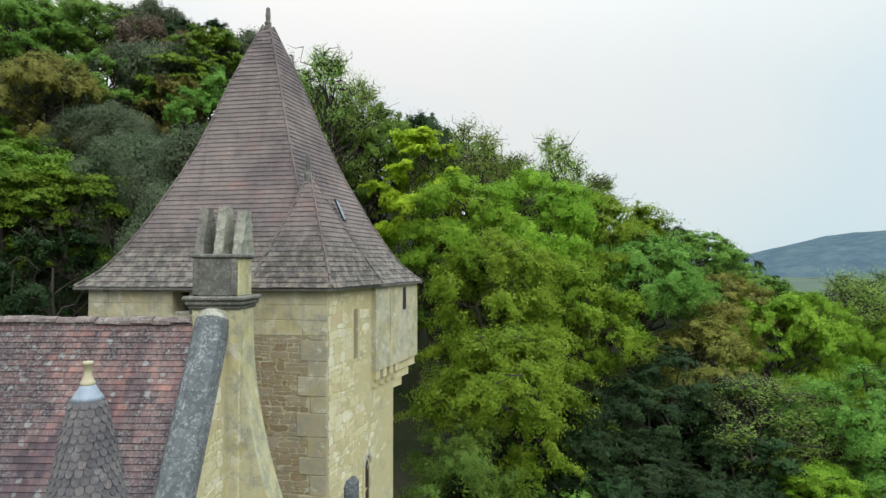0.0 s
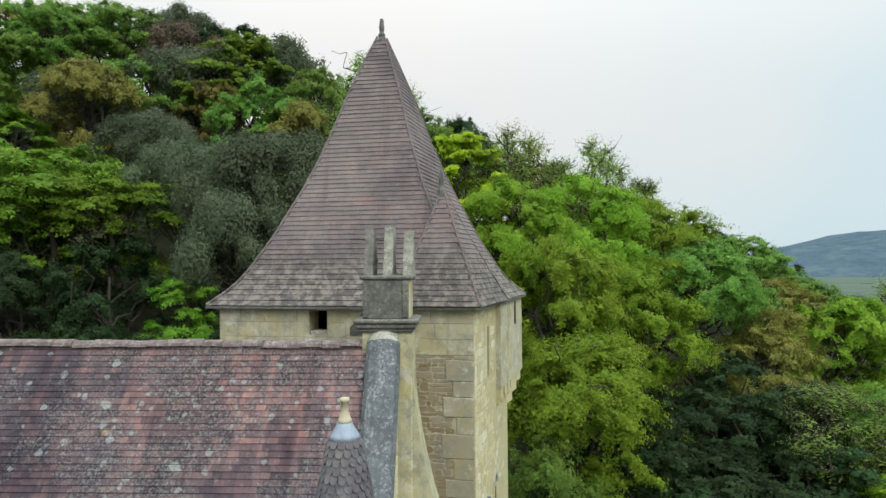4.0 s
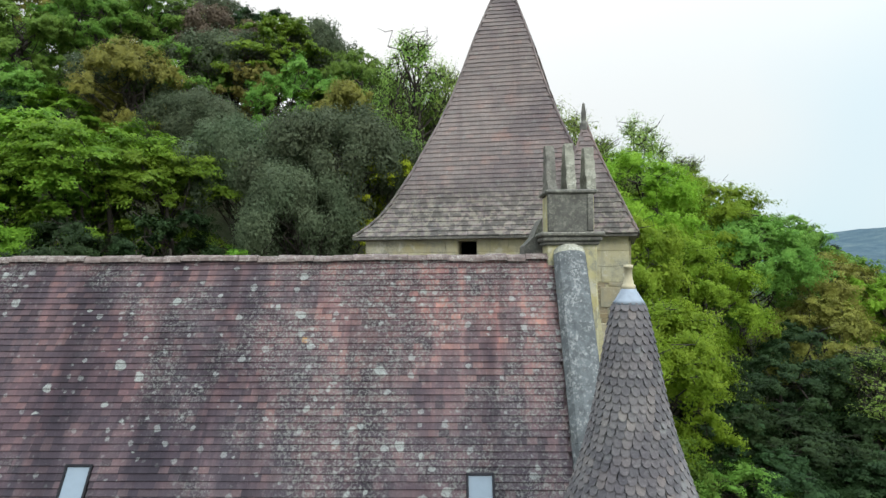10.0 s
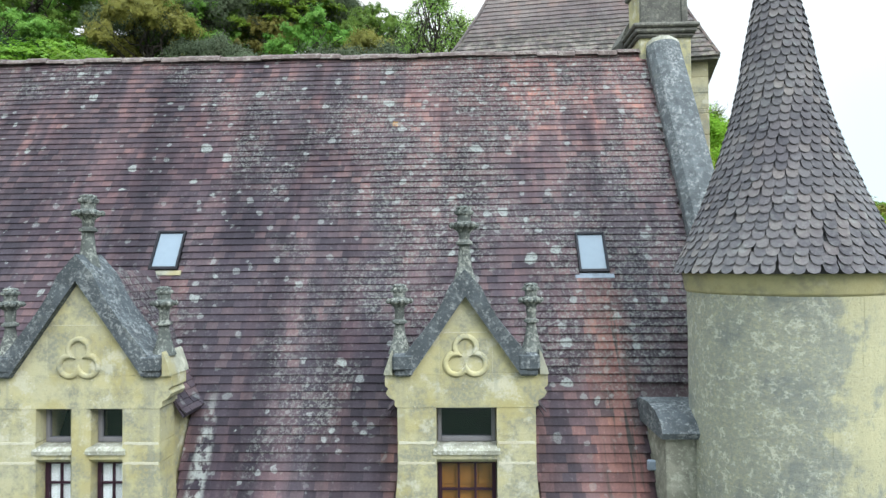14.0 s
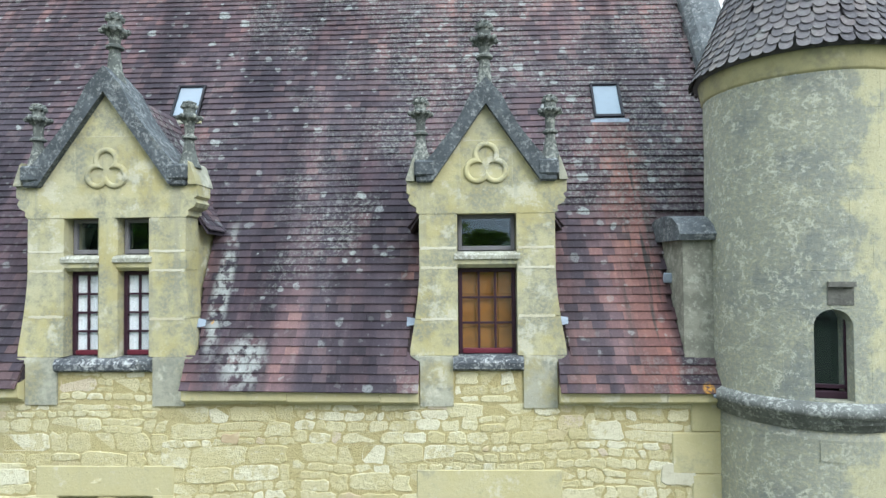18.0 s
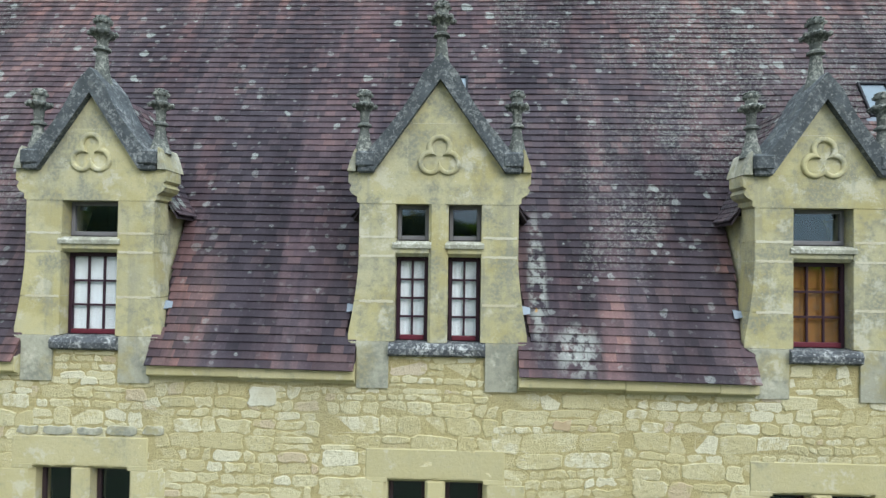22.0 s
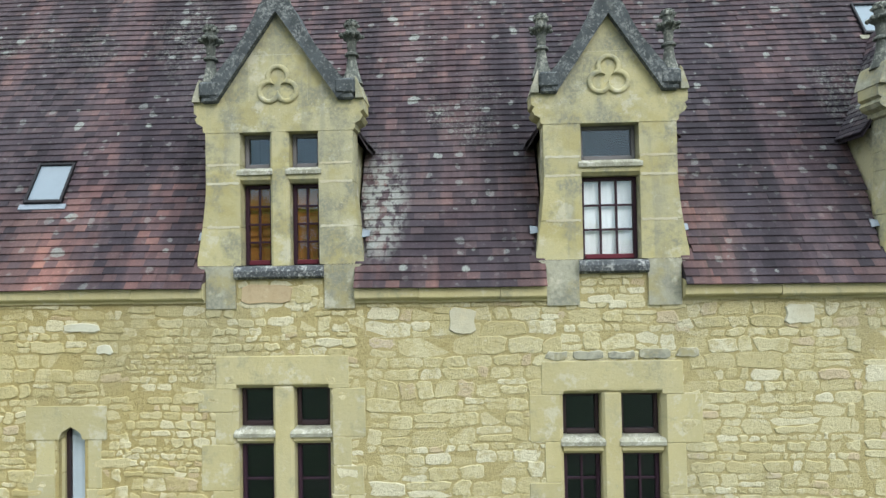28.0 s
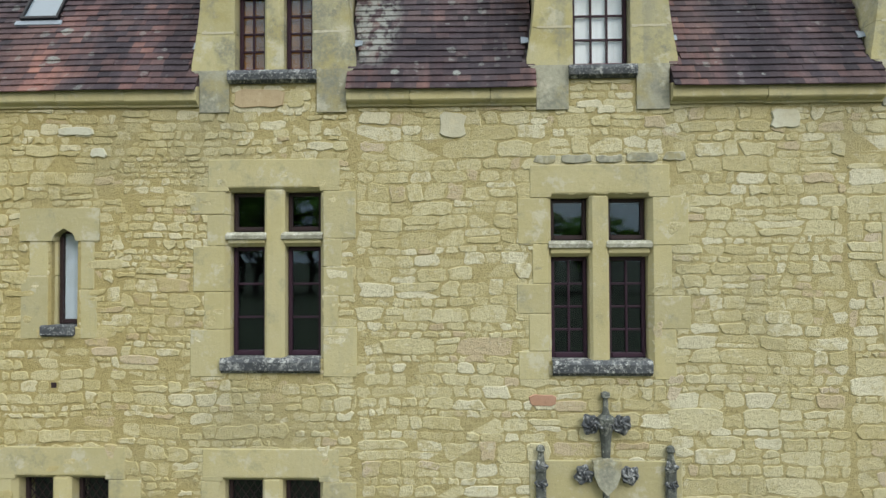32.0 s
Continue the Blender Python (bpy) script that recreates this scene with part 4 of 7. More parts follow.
def mullioned(par, x0, x1, z0, z1, tr, mu, frame_lo, frame_hi, across, up, fill, y=0.0, lead=False, stone=ASHLAR):
    """Transom, mullion and the lights of an opening."""
    cols = [(x0, mu[0]), (mu[1], x1)] if mu else [(x0, x1)]
    if mu:
        part("mullion", rbox(G(), mu[0], mu[1], y - 0.004, y + 0.24, z0 - 0.04, z1 + 0.04, 0.035), stone, par)
    for a, b in cols:
        # flush stone bar with a lichened sloping ledge that runs a little into the jambs
        g = G()
        prism(g, [(y + 0.006, tr[0] + 0.045), (y + 0.006, tr[1] - 0.10), (y + 0.22, tr[1] - 0.10), (y + 0.22, tr[0] + 0.001), (y + 0.055, tr[0] + 0.001)], a - 0.006, b + 0.006, "x")
        bar = part("transom", g, stone, par)
        g = G()
        prism(g, [(y - 0.022, tr[1] - 0.096), (y - 0.026, tr[1] - 0.05), (y + 0.02, tr[1] - 0.012), (y + 0.22, tr[1]), (y + 0.22, tr[1] - 0.098), (y - 0.006, tr[1] - 0.098)], a - 0.035, b + 0.035, "x")
        part("ledge", g, LEDGE, bar, "pale lichened ledge")
        light(par, a + 0.008, b - 0.008, tr[1] + 0.005, z1 - 0.004, y + 0.16, frame_hi, 1, 1, "", 0.045, lead)
        light(par, a + 0.008, b - 0.008, z0 + 0.004, tr[0] - 0.006, y + 0.15, frame_lo, across, up, fill, 0.05, lead)


def jamb(a, b, side, z0, z1, proud=0.0, ch=0.05):
    """A dressed jamb block, splayed along the edge of its opening (side -1: the opening lies to the east)."""
    f = -0.011 - proud
    if side < 0:
        plan = [(a + 0.008, f), (b - ch, f), (b, f + ch * 1.4), (b, 0.3), (a, 0.3), (a, f + 0.008)]
    else:
        plan = [(b - 0.008, f), (a + ch, f), (a, f + ch * 1.4), (a, 0.3), (b, 0.3), (b, f + 0.008)][::-1]
    n = len(plan)
    g, e = G(), 0.006
    vs = [(x, y + 0.006, z0) for x, y in plan] + [(x, y, z0 + e) for x, y in plan] + [(x, y, z1 - e) for x, y in plan] + [(x, y + 0.006, z1) for x, y in plan]
    fs = [tuple(range(n - 1, -1, -1)), tuple(range(3 * n, 4 * n))] + [(k * n + i, k * n + (i + 1) % n, (k + 1) * n + (i + 1) % n, (k + 1) * n + i) for k in range(3) for i in range(n)]
    return g.add(vs, fs)


win_rng = random.Random(11)
for n, (x0, x1, z0, z1, tr, mu, (ac, up)) in enumerate(WINDOWS):
    w = thing("window_%d" % (n + 1), "tall cross-mullioned window with dressed limestone surround and dark red frames", "window", "mullioned windows of the facade")
    tagged(w, kind="structure")
    top = 0.40
    g = G()
    rbox(g, x0 - 0.26, x1 + 0.25, -0.014, 0.3, z1 + 0.052, z1 + top, 0.010)
    rbox(g, x0 - 0.26, x0 - 0.001, -0.014, 0.3, z1 + 0.002, z1 + 0.06, 0.004)
    rbox(g, x1 + 0.001, x1 + 0.25, -0.014, 0.3, z1 + 0.002, z1 + 0.06, 0.004)
    prism(g, [(-0.013, z1 + 0.055), (0.3, z1 + 0.055), (0.3, z1), (0.055, z1), (-0.013, z1 + 0.05)], x0, x1, "x")
    part("lintel", g, ASHLAR, w)
    STONE_GAPS.append((x0 - 0.265, x1 + 0.255, z1, z1 + top))
    # long and short jamb stones on either side
    for side in (-1, 1):
        z, k = z0 - 0.24, win_rng.randrange(2)
        while z < z1 - 0.02:
            h = win_rng.uniform(0.34, 0.62)
            if z1 - (z + h) < 0.22:
                h = z1 - z
            L = (0.44 if k % 2 else 0.27) + win_rng.uniform(-0.04, 0.05)
            a, b = (x0 - L, x0) if side < 0 else (x1, x1 + L)
            part("jamb_stone", jamb(a, b, side, z + 0.003, z + h - 0.003, win_rng.uniform(0, 0.004), 0.05 if z + h > z0 + 0.1 else 0.004), ASHLAR, w)
            STONE_GAPS.append((a - 0.008, b + 0.008, z, z + h))
            z, k = z + h, k + 1
    g = G()
    prism(g, [(-0.075, z0 - 0.15), (-0.085, z0 - 0.05), (-0.06, z0 - 0.005), (0.2, z0 + 0.003), (0.2, z0 - 0.19), (-0.03, z0 - 0.19)], x0 - (0.08 if x0 < -20 else 0.0), x1 + 0.01, "x")
    part("sill", g, SILL, w, "dark grey stone sill spotted with white lichen")
    STONE_GAPS.append((x0 - 0.10, x1 + 0.10, z0 - 0.2, z0))
    STONE_GAPS.append((x0, x1, z0, z1))
    mullioned(w, x0, x1, z0, z1, tr, mu, FRAME_PLUM if n < 4 else FRAME_HOLE_DARK, FRAME_HOLE_DARK, ac, up, "", lead=n > 3)

# narrow slit window with an ogee head
w = tagged(thing("window_7", "narrow slit window with a cusped stone head and pale blind", "window"), kind="structure")
x0, x1, z0, z1 = SLIT
for a, b, c, d in ((-24.13, -23.72, 5.64, 6.42), (-24.02, -23.72, 6.425, 6.86), (-23.425, -23.15, 5.64, 6.25), (-23.425, -23.19, 6.255, 6.86)):
    part("jamb_stone", jamb(a, b, -1 if b < -23.6 else 1, c + 0.003, d - 0.003, 0.0, 0.07), ASHLAR, w)
    STONE_GAPS.append((a - 0.008, b + 0.008, c, d))
xm = (x0 + x1) / 2
g = G()
prism(g, [(-24.14, 6.863), (x0, 6.863), (x0 + 0.012, 6.915), (x0 + 0.040, 6.955), (x0 + 0.085, 6.98), (xm, 7.02), (x1 - 0.085, 6.98), (x1 - 0.040, 6.955), (x1 - 0.012, 6.915), (x1, 6.863), (-23.12, 6.863), (-23.12, 7.27), (-24.14, 7.27)], -0.022, 0.3)
part("head_stone", g, ASHLAR, w)
STONE_GAPS.append((-24.15, -23.11, 6.863, 7.27))
STONE_GAPS.append((x0, x1, z0, z1))
part("sill", rbox(G(), x0 - 0.14, x1 + 0.0, -0.06, 0.25, z0 - 0.14, z0, 0.02), SILL, w, "grey lichened stone sill")
STONE_GAPS.append((x0 - 0.15, x1 + 0.01, z0 - 0.15, z0))
light(w, x0 + 0.006, x1 - 0.006, z0 + 0.004, z1 - 0.02, 0.11, FRAME_HOLE_DARK, 1, 1, "")
g = G()
g.add([(x0 + 0.05 + (x1 - x0 - 0.06) * i / 6, 0.161 + 0.002 * (i % 2), z) for z in (z0 + 0.03, z1 - 0.03) for i in range(7)], [(i, i + 1, 8 + i, 7 + i) for i in range(6)])
part("blind", g, plain("grey_blind", (0.62, 0.70, 0.78), 0.8), w, "pale grey blind behind the glass")


# ---- dormers ----
dorm_rng = random.Random(21)


def dormer(xc, ow, hw, ap, fin, double, fill):
    lab = "%s stone dormer with trefoil gable, dark copings and pinnacles" % ("wide double-light" if double else "narrow single-light")
    d = thing("dormer", lab, "dormer", "dormers along the roof edge", (xc, 0, 8.4))
    d.matrix_world = Matrix.Translation((xc, 0, 8.4))
    inv = Matrix.Translation((-xc, 0, -8.4))
    made = []

    def p(name, g, mat, label="", smooth=False):
        ob = part(name, g.moved(inv), mat, d, label, smooth)
        made.append(ob)
        return ob
    top, sill_z = 10.62, 8.97

    def outer(z):
        if z > 9.95:
            return hw
        t = (9.95 - z) / 0.9
        return hw + 0.115 * min(1.0, t ** 1.5)
    # piers in dressed blocks, flaring towards the foot
    for side in (-1, 1):
        cuts = [sill_z, 9.42 + dorm_rng.uniform(-0.04, 0.04), 9.99, 10.22, top]
        for a, b in zip(cuts, cuts[1:]):
            zs = [a + 0.003 + (b - a - 0.006) * i / 5 for i in range(6)]
            poly = [(xc + side * ow, zs[0])] + [(xc + side * outer(z), z) for z in zs] + [(xc + side * ow, zs[-1])]
            p("pier_block", prism(G(), poly, 0.0 - dorm_rng.uniform(0, 0.002), 0.34), ASHLAR_WORN)
        # pale mortar in and over the joints
        xa, xb = sorted((xc + side * (ow + 0.015), xc + side * (hw - 0.015)))
        g = rbox(G(), xa, xb, 0.001, 0.30, sill_z, top, 0.003)
        for z in cuts[1:-1]:
            n = 9
            lo_ = [(xa + (xb - xa) * i / n, z - dorm_rng.uniform(0.009, 0.020)) for i in range(n + 1)]
            hi_ = [(xa + (xb - xa) * i / n, z + dorm_rng.uniform(0.009, 0.020)) for i in range(n, -1, -1)]
            prism(g, lo_ + hi_, -0.0045, 0.01)
        p("joint_mortar", g, LIME)
        # foot block below, stepped in, on the wall head
        lo = 8.38 + 0.45 * eave_rise(xc) + dorm_rng.uniform(-0.02, 0.02)
        poly = [(xc + side * (ow + 0.06), lo), (xc + side * hw, lo), (xc + side * hw, 8.90), (xc + side * (hw + 0.10), 8.967), (xc + side * (ow + 0.06), 8.967)]
        p("foot_block", prism(G(), poly, -0.03, 0.3), ASHLAR_GREY, "grey weathered foot block")
        # cheek wall running back into the roof
        xa, xb = sorted((xc + side * (hw - 0.02), xc + side * (hw - 0.22)))
        p("cheek", prism(G(), [(0.33, 9.3), (0.95, 10.55), (0.33, 10.55)], xa, xb, "x"), ASHLAR_WORN)
    # band with its little corbels
    zc = 10.62
    poly = [(xc - hw, zc), (xc + hw, zc), (xc + hw + 0.03, zc + 0.02), (xc + hw + 0.03, zc + 0.08), (xc + hw + 0.10, zc + 0.12), (xc + hw + 0.13, zc + 0.17), (xc + hw + 0.10, zc + 0.22), (xc + hw + 0.14, zc + 0.25), (xc + hw + 0.14, zc + 0.38)]
    poly += [(2 * xc - a, b) for a, b in poly[:1:-1]]
    p("lintel", prism(G(), poly, -0.006, 0.36), ASHLAR_WORN)
    # gable field
    gi, api = hw - 0.16, ap - 0.11
    ht = (api - 11.0) * 0.52
    wt = gi * 0.48
    p("gable", prism(G(), [(xc - gi, 11.003), (xc - wt - 0.003, 11.003), (xc - wt - 0.003, 11.0 + ht)], 0.0, 0.30), ASHLAR_WORN)
    p("gable", prism(G(), [(xc + gi, 11.003), (xc + wt + 0.003, 11.003), (xc + wt + 0.003, 11.0 + ht)], 0.0, 0.30), ASHLAR_WORN)
    p("gable", prism(G(), [(xc - wt, 11.003), (xc + wt, 11.003), (xc + wt, 11.0 + ht), (xc - wt, 11.0 + ht)], 0.0, 0.30), ASHLAR_WORN)
    p("gable", prism(G(), [(xc - wt, 11.005 + ht), (xc + wt, 11.005 + ht), (xc, api)], 0.002, 0.30), ASHLAR_WORN)
    p("joint_mortar", prism(G(), [(xc - gi + 0.06, 11.001), (xc + gi - 0.06, 11.001), (xc, api - 0.08)], 0.003, 0.28), LIME)
    # trefoil moulding
    cz, n, rows = 11.18, 84, []

    def lobe(phi, R, d=0.125):
        s = d * math.sin(phi)
        return d * math.cos(phi) + math.sqrt(max(0.0, R * R - s * s))
    for i in range(n):
        a = 2 * math.pi * i / n
        phi = abs((a + math.pi / 3) % (2 * math.pi / 3) - math.pi / 3)
        ro = lobe(phi, 0.155)
        ri = lobe(phi, 0.090) if phi < 0.66 else 0.146 - (phi - 0.66) * 0.27
        rows.append([(xc + r * math.sin(a), y, cz + r * math.cos(a)) for r, y in ((ro, 0.004), (ro - 0.006, -0.022), (ro - 0.022, -0.032), (ri + 0.018, -0.032), (ri + 0.005, -0.020), (ri, 0.004))])
    g = G().add([q for r in rows for q in r], [(6 * i + k, 6 * i + k + 1, 6 * ((i + 1) % n) + k + 1, 6 * ((i + 1) % n) + k) for i in range(n) for k in range(5)])
    p("trefoil", g, ASHLAR_WORN, "carved trefoil moulding", True)
    # copings: slim raking bars, curving up into the finial, and a block over each pier
    for side in (-1, 1):
        low, up = [], []
        for k in range(9):
            t = k / 8
            x_ = (hw - 0.17) * (1 - t)
            z_ = 11.0 + (api - 0.02 - 11.0) * t
            low.append((x_, z_))
            e = 0.155 + 0.02 * t + 0.05 * (1 - t) ** 3
            lift = 0.20 * max(0.0, t - 0.55) ** 2 / 0.2
            up.append((max(0.0, x_ + e * 0.86 * (1 - 0.30 * t)) if t < 1 else 0.0, z_ + e * 0.62 + lift))
        poly = [(xc + side * a, b) for a, b in low + up[::-1]]
        p("coping", prism(G(), poly, -0.085, 0.42), COPING, "dark lichened sloping coping")
        xa, xb = sorted((xc + side * (hw - 0.20), xc + side * (hw + 0.045)))
        g = G()
        rbox(g, xa + 0.02, xb - 0.02, -0.075, 0.40, 10.985, 11.06, 0.02)
        rbox(g, xa, xb, -0.10, 0.42, 11.05, 11.24, 0.025)
        p("pier_cap", g, COPING, "dark lichened block over the pier")
        # pale shoulder stone beside the cap, sloping down to the band
        poly = [(xc + side * (hw + 0.048), 11.003), (xc + side * (hw + 0.148), 11.003), (xc + side * (hw + 0.135), 11.06), (xc + side * (hw + 0.07), 11.25), (xc + side * (hw + 0.048), 11.28)]
        p("shoulder_stone", prism(G(), poly, -0.05, 0.42), ASHLAR_GREY, "pale sloping shoulder stone")

    def spire(x, y, z0, z1, k, waist):
        """An eight-sided shaft on a flared foot, with a ring, a leafy crown and a notched top."""
        h = z1 - z0
        prof = [(0.150, 0.0), (0.118, 0.10), (0.082, 0.24), (0.062, waist), (0.060, waist + 0.04), (0.098, waist + 0.06), (0.094, waist + 0.09), (0.058, waist + 0.12), (0.066, 0.66), (0.100, 0.70), (0.150, 0.735), (0.158, 0.765), (0.115, 0.79), (0.078, 0.81), (0.076, 0.88), (0.112, 0.90), (0.116, 0.93), (0.082, 0.955), (0.095, 0.98), (0.05, 1.0)]
        g = lathe(G(), [(r * k, z0 + h * q) for r, q in prof], x, y, 16, lobes=(9, 10, 11, 15, 16, 18), turn=math.pi / 16)
        for i in range(6):
            a = 2 * math.pi * i / 6 + 0.3
            lathe(g, [(0.0, z0 + h * 0.71), (0.030 * k, z0 + h * 0.735), (0.034 * k, z0 + h * 0.765), (0.0, z0 + h * 0.80)], x + 0.145 * k * math.cos(a), y + 0.145 * k * math.sin(a), 6)
        return g
    # finial on the apex
    p("finial", spire(xc, 0.16, ap - 0.02, fin, 1.05, 0.46), PINNACLE, "carved leafy finial")
    for side in (-1, 1):
        x = xc + side * (hw - 0.02)
        p("pinnacle", spire(x, 0.14, 11.22, 12.03, 0.92, 0.38), PINNACLE, "small carved pinnacle")
        # zinc flashing at the foot of the pier
        xa, xb = sorted((x + side * 0.09, x + side * 0.185))
        yb = (9.25 - ROOF_0) / SLOPE
        g = G()
        c = EAVE + UP * ((9.27 - EAVE.z) / math.sin(TH))
        g.add([tuple(Vector((xx, 0, 0)) + c + UP * u + NRM * v) for v in (0.05, 0.062) for xx, u in ((xa, 0), (xb, 0.02), (xb, 0.1), (xa, 0.12))],
              [(3, 2, 1, 0), (4, 5, 6, 7), (0, 1, 5, 4), (1, 2, 6, 5), (2, 3, 7, 6), (3, 0, 4, 7)])
        p("flashing", g, ZINC, "blue-grey zinc flashing")
    # sill
    g = G()
    prism(g, [(-0.09, 8.83), (-0.10, 8.90), (-0.07, 8.955), (0.2, 8.968), (0.2, 8.80), (-0.04, 8.80)], xc - ow - 0.06, xc + ow + 0.06, "x")
    p("sill", g, SILL, "dark stone sill spotted with white lichen")
    # tiled roof behind the gable
    for side in (-1, 1):
        ez, rz = 10.48, ap - 0.02
        ex = hw + 0.16
        n = 20
        g = G()
        vs = [(xc + side * a, y, z) for a, z in ((ex - 0.03, ez - 0.02), (0.0, rz - 0.05)) for y in (0.30, (z - ROOF_0) / SLOPE + 0.25)]
        vs += [(a, y, z - 0.03) for a, y, z in vs]
        base_slab = p("dormer_roof", g.add(vs, [(0, 1, 3, 2), (4, 6, 7, 5), (0, 4, 5, 1), (2, 3, 7, 6), (0, 2, 6, 4), (1, 5, 7, 3)]), TILE, "small side slope of lichened clay tiles")
        for k in range(n):
            u0, u1 = k / n, (k + 1.5) / n
            def at(u):
                u = min(u, 1.0)
                return ex * (1 - u) , ez + (rz - ez) * (u ** 1.12)
            (xa, za), (xb, zb) = at(u0), at(u1)
            ya = 0.30
            while ya < (za - ROOF_0) / SLOPE + 0.16:
                yb = ya + 0.155 + dorm_rng.uniform(-0.01, 0.01)
                q = dorm_rng.uniform(-0.004, 0.004)
                vs = [(xc + side * (xa + 0.008), ya, za + q), (xc + side * (xa + 0.008), yb, za + q), (xc + side * xb, yb, zb - 0.015 + q), (xc + side * xb, ya, zb - 0.015 + q)]
                vs += [(x_, y_, z_ + 0.013) for x_, y_, z_ in vs]
                fs = [(0, 1, 2, 3), (7, 6, 5, 4), (0, 4, 5, 1), (1, 5, 6, 2), (2, 6, 7, 3), (3, 7, 4, 0)]
                part("roof_tile", G().add(vs, fs if side < 0 else [f[::-1] for f in fs]).moved(inv), TILE, base_slab)
                ya = yb + 0.006
    # added board inside, near-black in place of the room's shade
    x0, x1 = xc - ow, xc + ow
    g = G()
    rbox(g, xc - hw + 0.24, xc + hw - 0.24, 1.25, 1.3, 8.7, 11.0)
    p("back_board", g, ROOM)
    # lights
    before = set(scene.objects)
    mu = (xc - 0.118, xc + 0.118) if double else None
    mullioned(d, x0, x1, sill_z, top, (9.985, 10.185), mu, FRAME_RED, FRAME_GREY, 2 if double else 3, (4 if double and xc < -20 or fill == "curtain" and double else 3), fill, stone=ASHLAR_WORN)
    for ob in set(scene.objects) - before:
        if ob.type == "MESH":
            ob.data.transform(inv)
    # wall stones below the sill
    STONE_GAPS.append((xc - hw - 0.005, xc - ow - 0.055, 8.36, 8.97))
    STONE_GAPS.append((xc + ow + 0.055, xc + hw + 0.005, 8.38, 8.97))
    return d


for spec in DORMERS:
    dormer(*spec)

# ---- roof lights ----
for n, (sx, sz, hw) in enumerate(SKYLIGHTS):
    s = (sz - EAVE.z) / math.sin(TH)
    c = EAVE + UP * s + Vector((sx, 0, 0))
    m = Matrix(((1, 0, 0), (0, UP.y, NRM.y), (0, UP.z, NRM.z))).to_4x4()
    m.translation = c
    sk = thing("roof_light", "small hinged roof light with dark metal frame set in the tiles", "roof light", "roof lights", tuple(c))
    sk.matrix_world = m
    hl = 0.33
    g = G()
    for a, b, cc, dd in ((-hw, -hw + 0.035, -hl, hl), (hw - 0.035, hw, -hl, hl), (-hw + 0.035, hw - 0.035, -hl, -hl + 0.05), (-hw + 0.035, hw - 0.035, hl - 0.04, hl)):
        rbox(g, a, b, cc, dd, -0.02, 0.085, 0.006)
    part("frame", g, IRON, sk)
    part("pane", rbox(G(), -hw + 0.035, hw - 0.035, -hl + 0.05, hl - 0.04, 0.04, 0.055, 0.002), SKYGLASS, sk)
    part("flashing", rbox(G(), -hw - 0.06, hw + 0.06, -hl - 0.085, -hl - 0.004, 0.03, 0.052, 0.004), ZINC if n != 1 else ASHLAR_GREY, sk, "pale flashing apron")

# ---- gable coping and kneeler ----
cp = tagged(thing("gable_coping", "broad dark lichened stone coping down the roof's gable end", "coping"), kind="structure")
cop_rng = random.Random(4)
s = 1.2
while s < RUN - 0.12:
    L = min(cop_rng.uniform(0.7, 1.1), RUN - 0.05 - s)
    prof = [(-0.50, -0.05), (-0.52, 0.16), (-0.44, 0.27), (-0.30, 0.33), (-0.12, 0.33), (0.02, 0.26), (0.07, 0.12), (0.07, -0.05)]
    g = G()
    n = len(prof)
    vs = []
    for u in (s + 0.002, s + L - 0.002):
        for a, b in prof:
            vs.append(tuple(EAVE + UP * u + NRM * b + Vector((X_GABLE - 0.02 + a, 0, 0))))
    fs = [tuple(range(n)), tuple(range(2 * n - 1, n - 1, -1))] + [(i, i + n, (i + 1) % n + n, (i + 1) % n) for i in range(n)]
    part("coping_stone", g.add(vs, fs), COPING_GABLE, cp)
    s += L
g = G()
for i in range(7):
    a = math.pi / 2 * i / 6
    q = math.cos(a)
    g.v += [tuple(EAVE + UP * (RUN - 0.06 + 0.26 * math.sin(a)) + NRM * (-0.05 + (b + 0.05) * (0.35 + 0.65 * q)) + Vector((X_GABLE - 0.245 + (u + 0.225) * (0.25 + 0.75 * q), 0, 0))) for u, b in prof]
for i in range(6):
    g.f += [(i * n + k, (i + 1) * n + k, (i + 1) * n + (k + 1) % n, i * n + (k + 1) % n) for k in range(n)]
g.f.append(tuple(range(6 * n, 7 * n)))
part("coping_end", g, LEDGE, cp, "rounded chalky end of the coping", True)
kn = thing("kneeler_block", "weathered stone pier with a dark cap between roof and turret", "pier", at=(-5.6, 0.3, 8.6))
inv = Matrix.Translation((5.6, -0.3, -8.6))
part("shaft", prism(G(), [(-0.02, 8.62), (0.5, 8.9), (0.95, 10.28), (-0.02, 10.28)], -5.86, -5.2, "x").moved(inv), KNEELER, kn)
part("cap", prism(G(), [(-0.10, 10.28), (0.98, 10.28), (1.05, 10.36), (0.98, 10.47), (0.75, 10.56), (0.4, 10.59), (0.12, 10.55), (-0.06, 10.46), (-0.13, 10.35)], -5.93, -5.15, "x").moved(inv), COPING, kn, "dark mossy cap stone")
part("flashing", rbox(G(), -5.95, -5.85, 0.34, 0.40, 9.78, 9.90).moved(inv), ZINC, kn, "blue-grey zinc flashing")

part("spout", tube(G(), [(-5.62, -0.20, 8.54), (-5.50, -0.22, 8.60), (-5.42, -0.26, 8.60), (-5.36, -0.34, 8.56)], 0.022, 7).moved(inv), ZINC, kn, "small lead spout at the roof corner")

# ---- round turret ----
TX, TY = -4.52, -0.016
turret = thing("turret", "round limestone stair turret with grey lichen and a conical tiled roof", "turret", at=(TX, TY, 0))
tinv = Matrix.Translation((-TX, -TY, 0))
A0, A1, WZ0, WZ1 = radians(-114.5), radians(-95.0), 8.66, 9.56


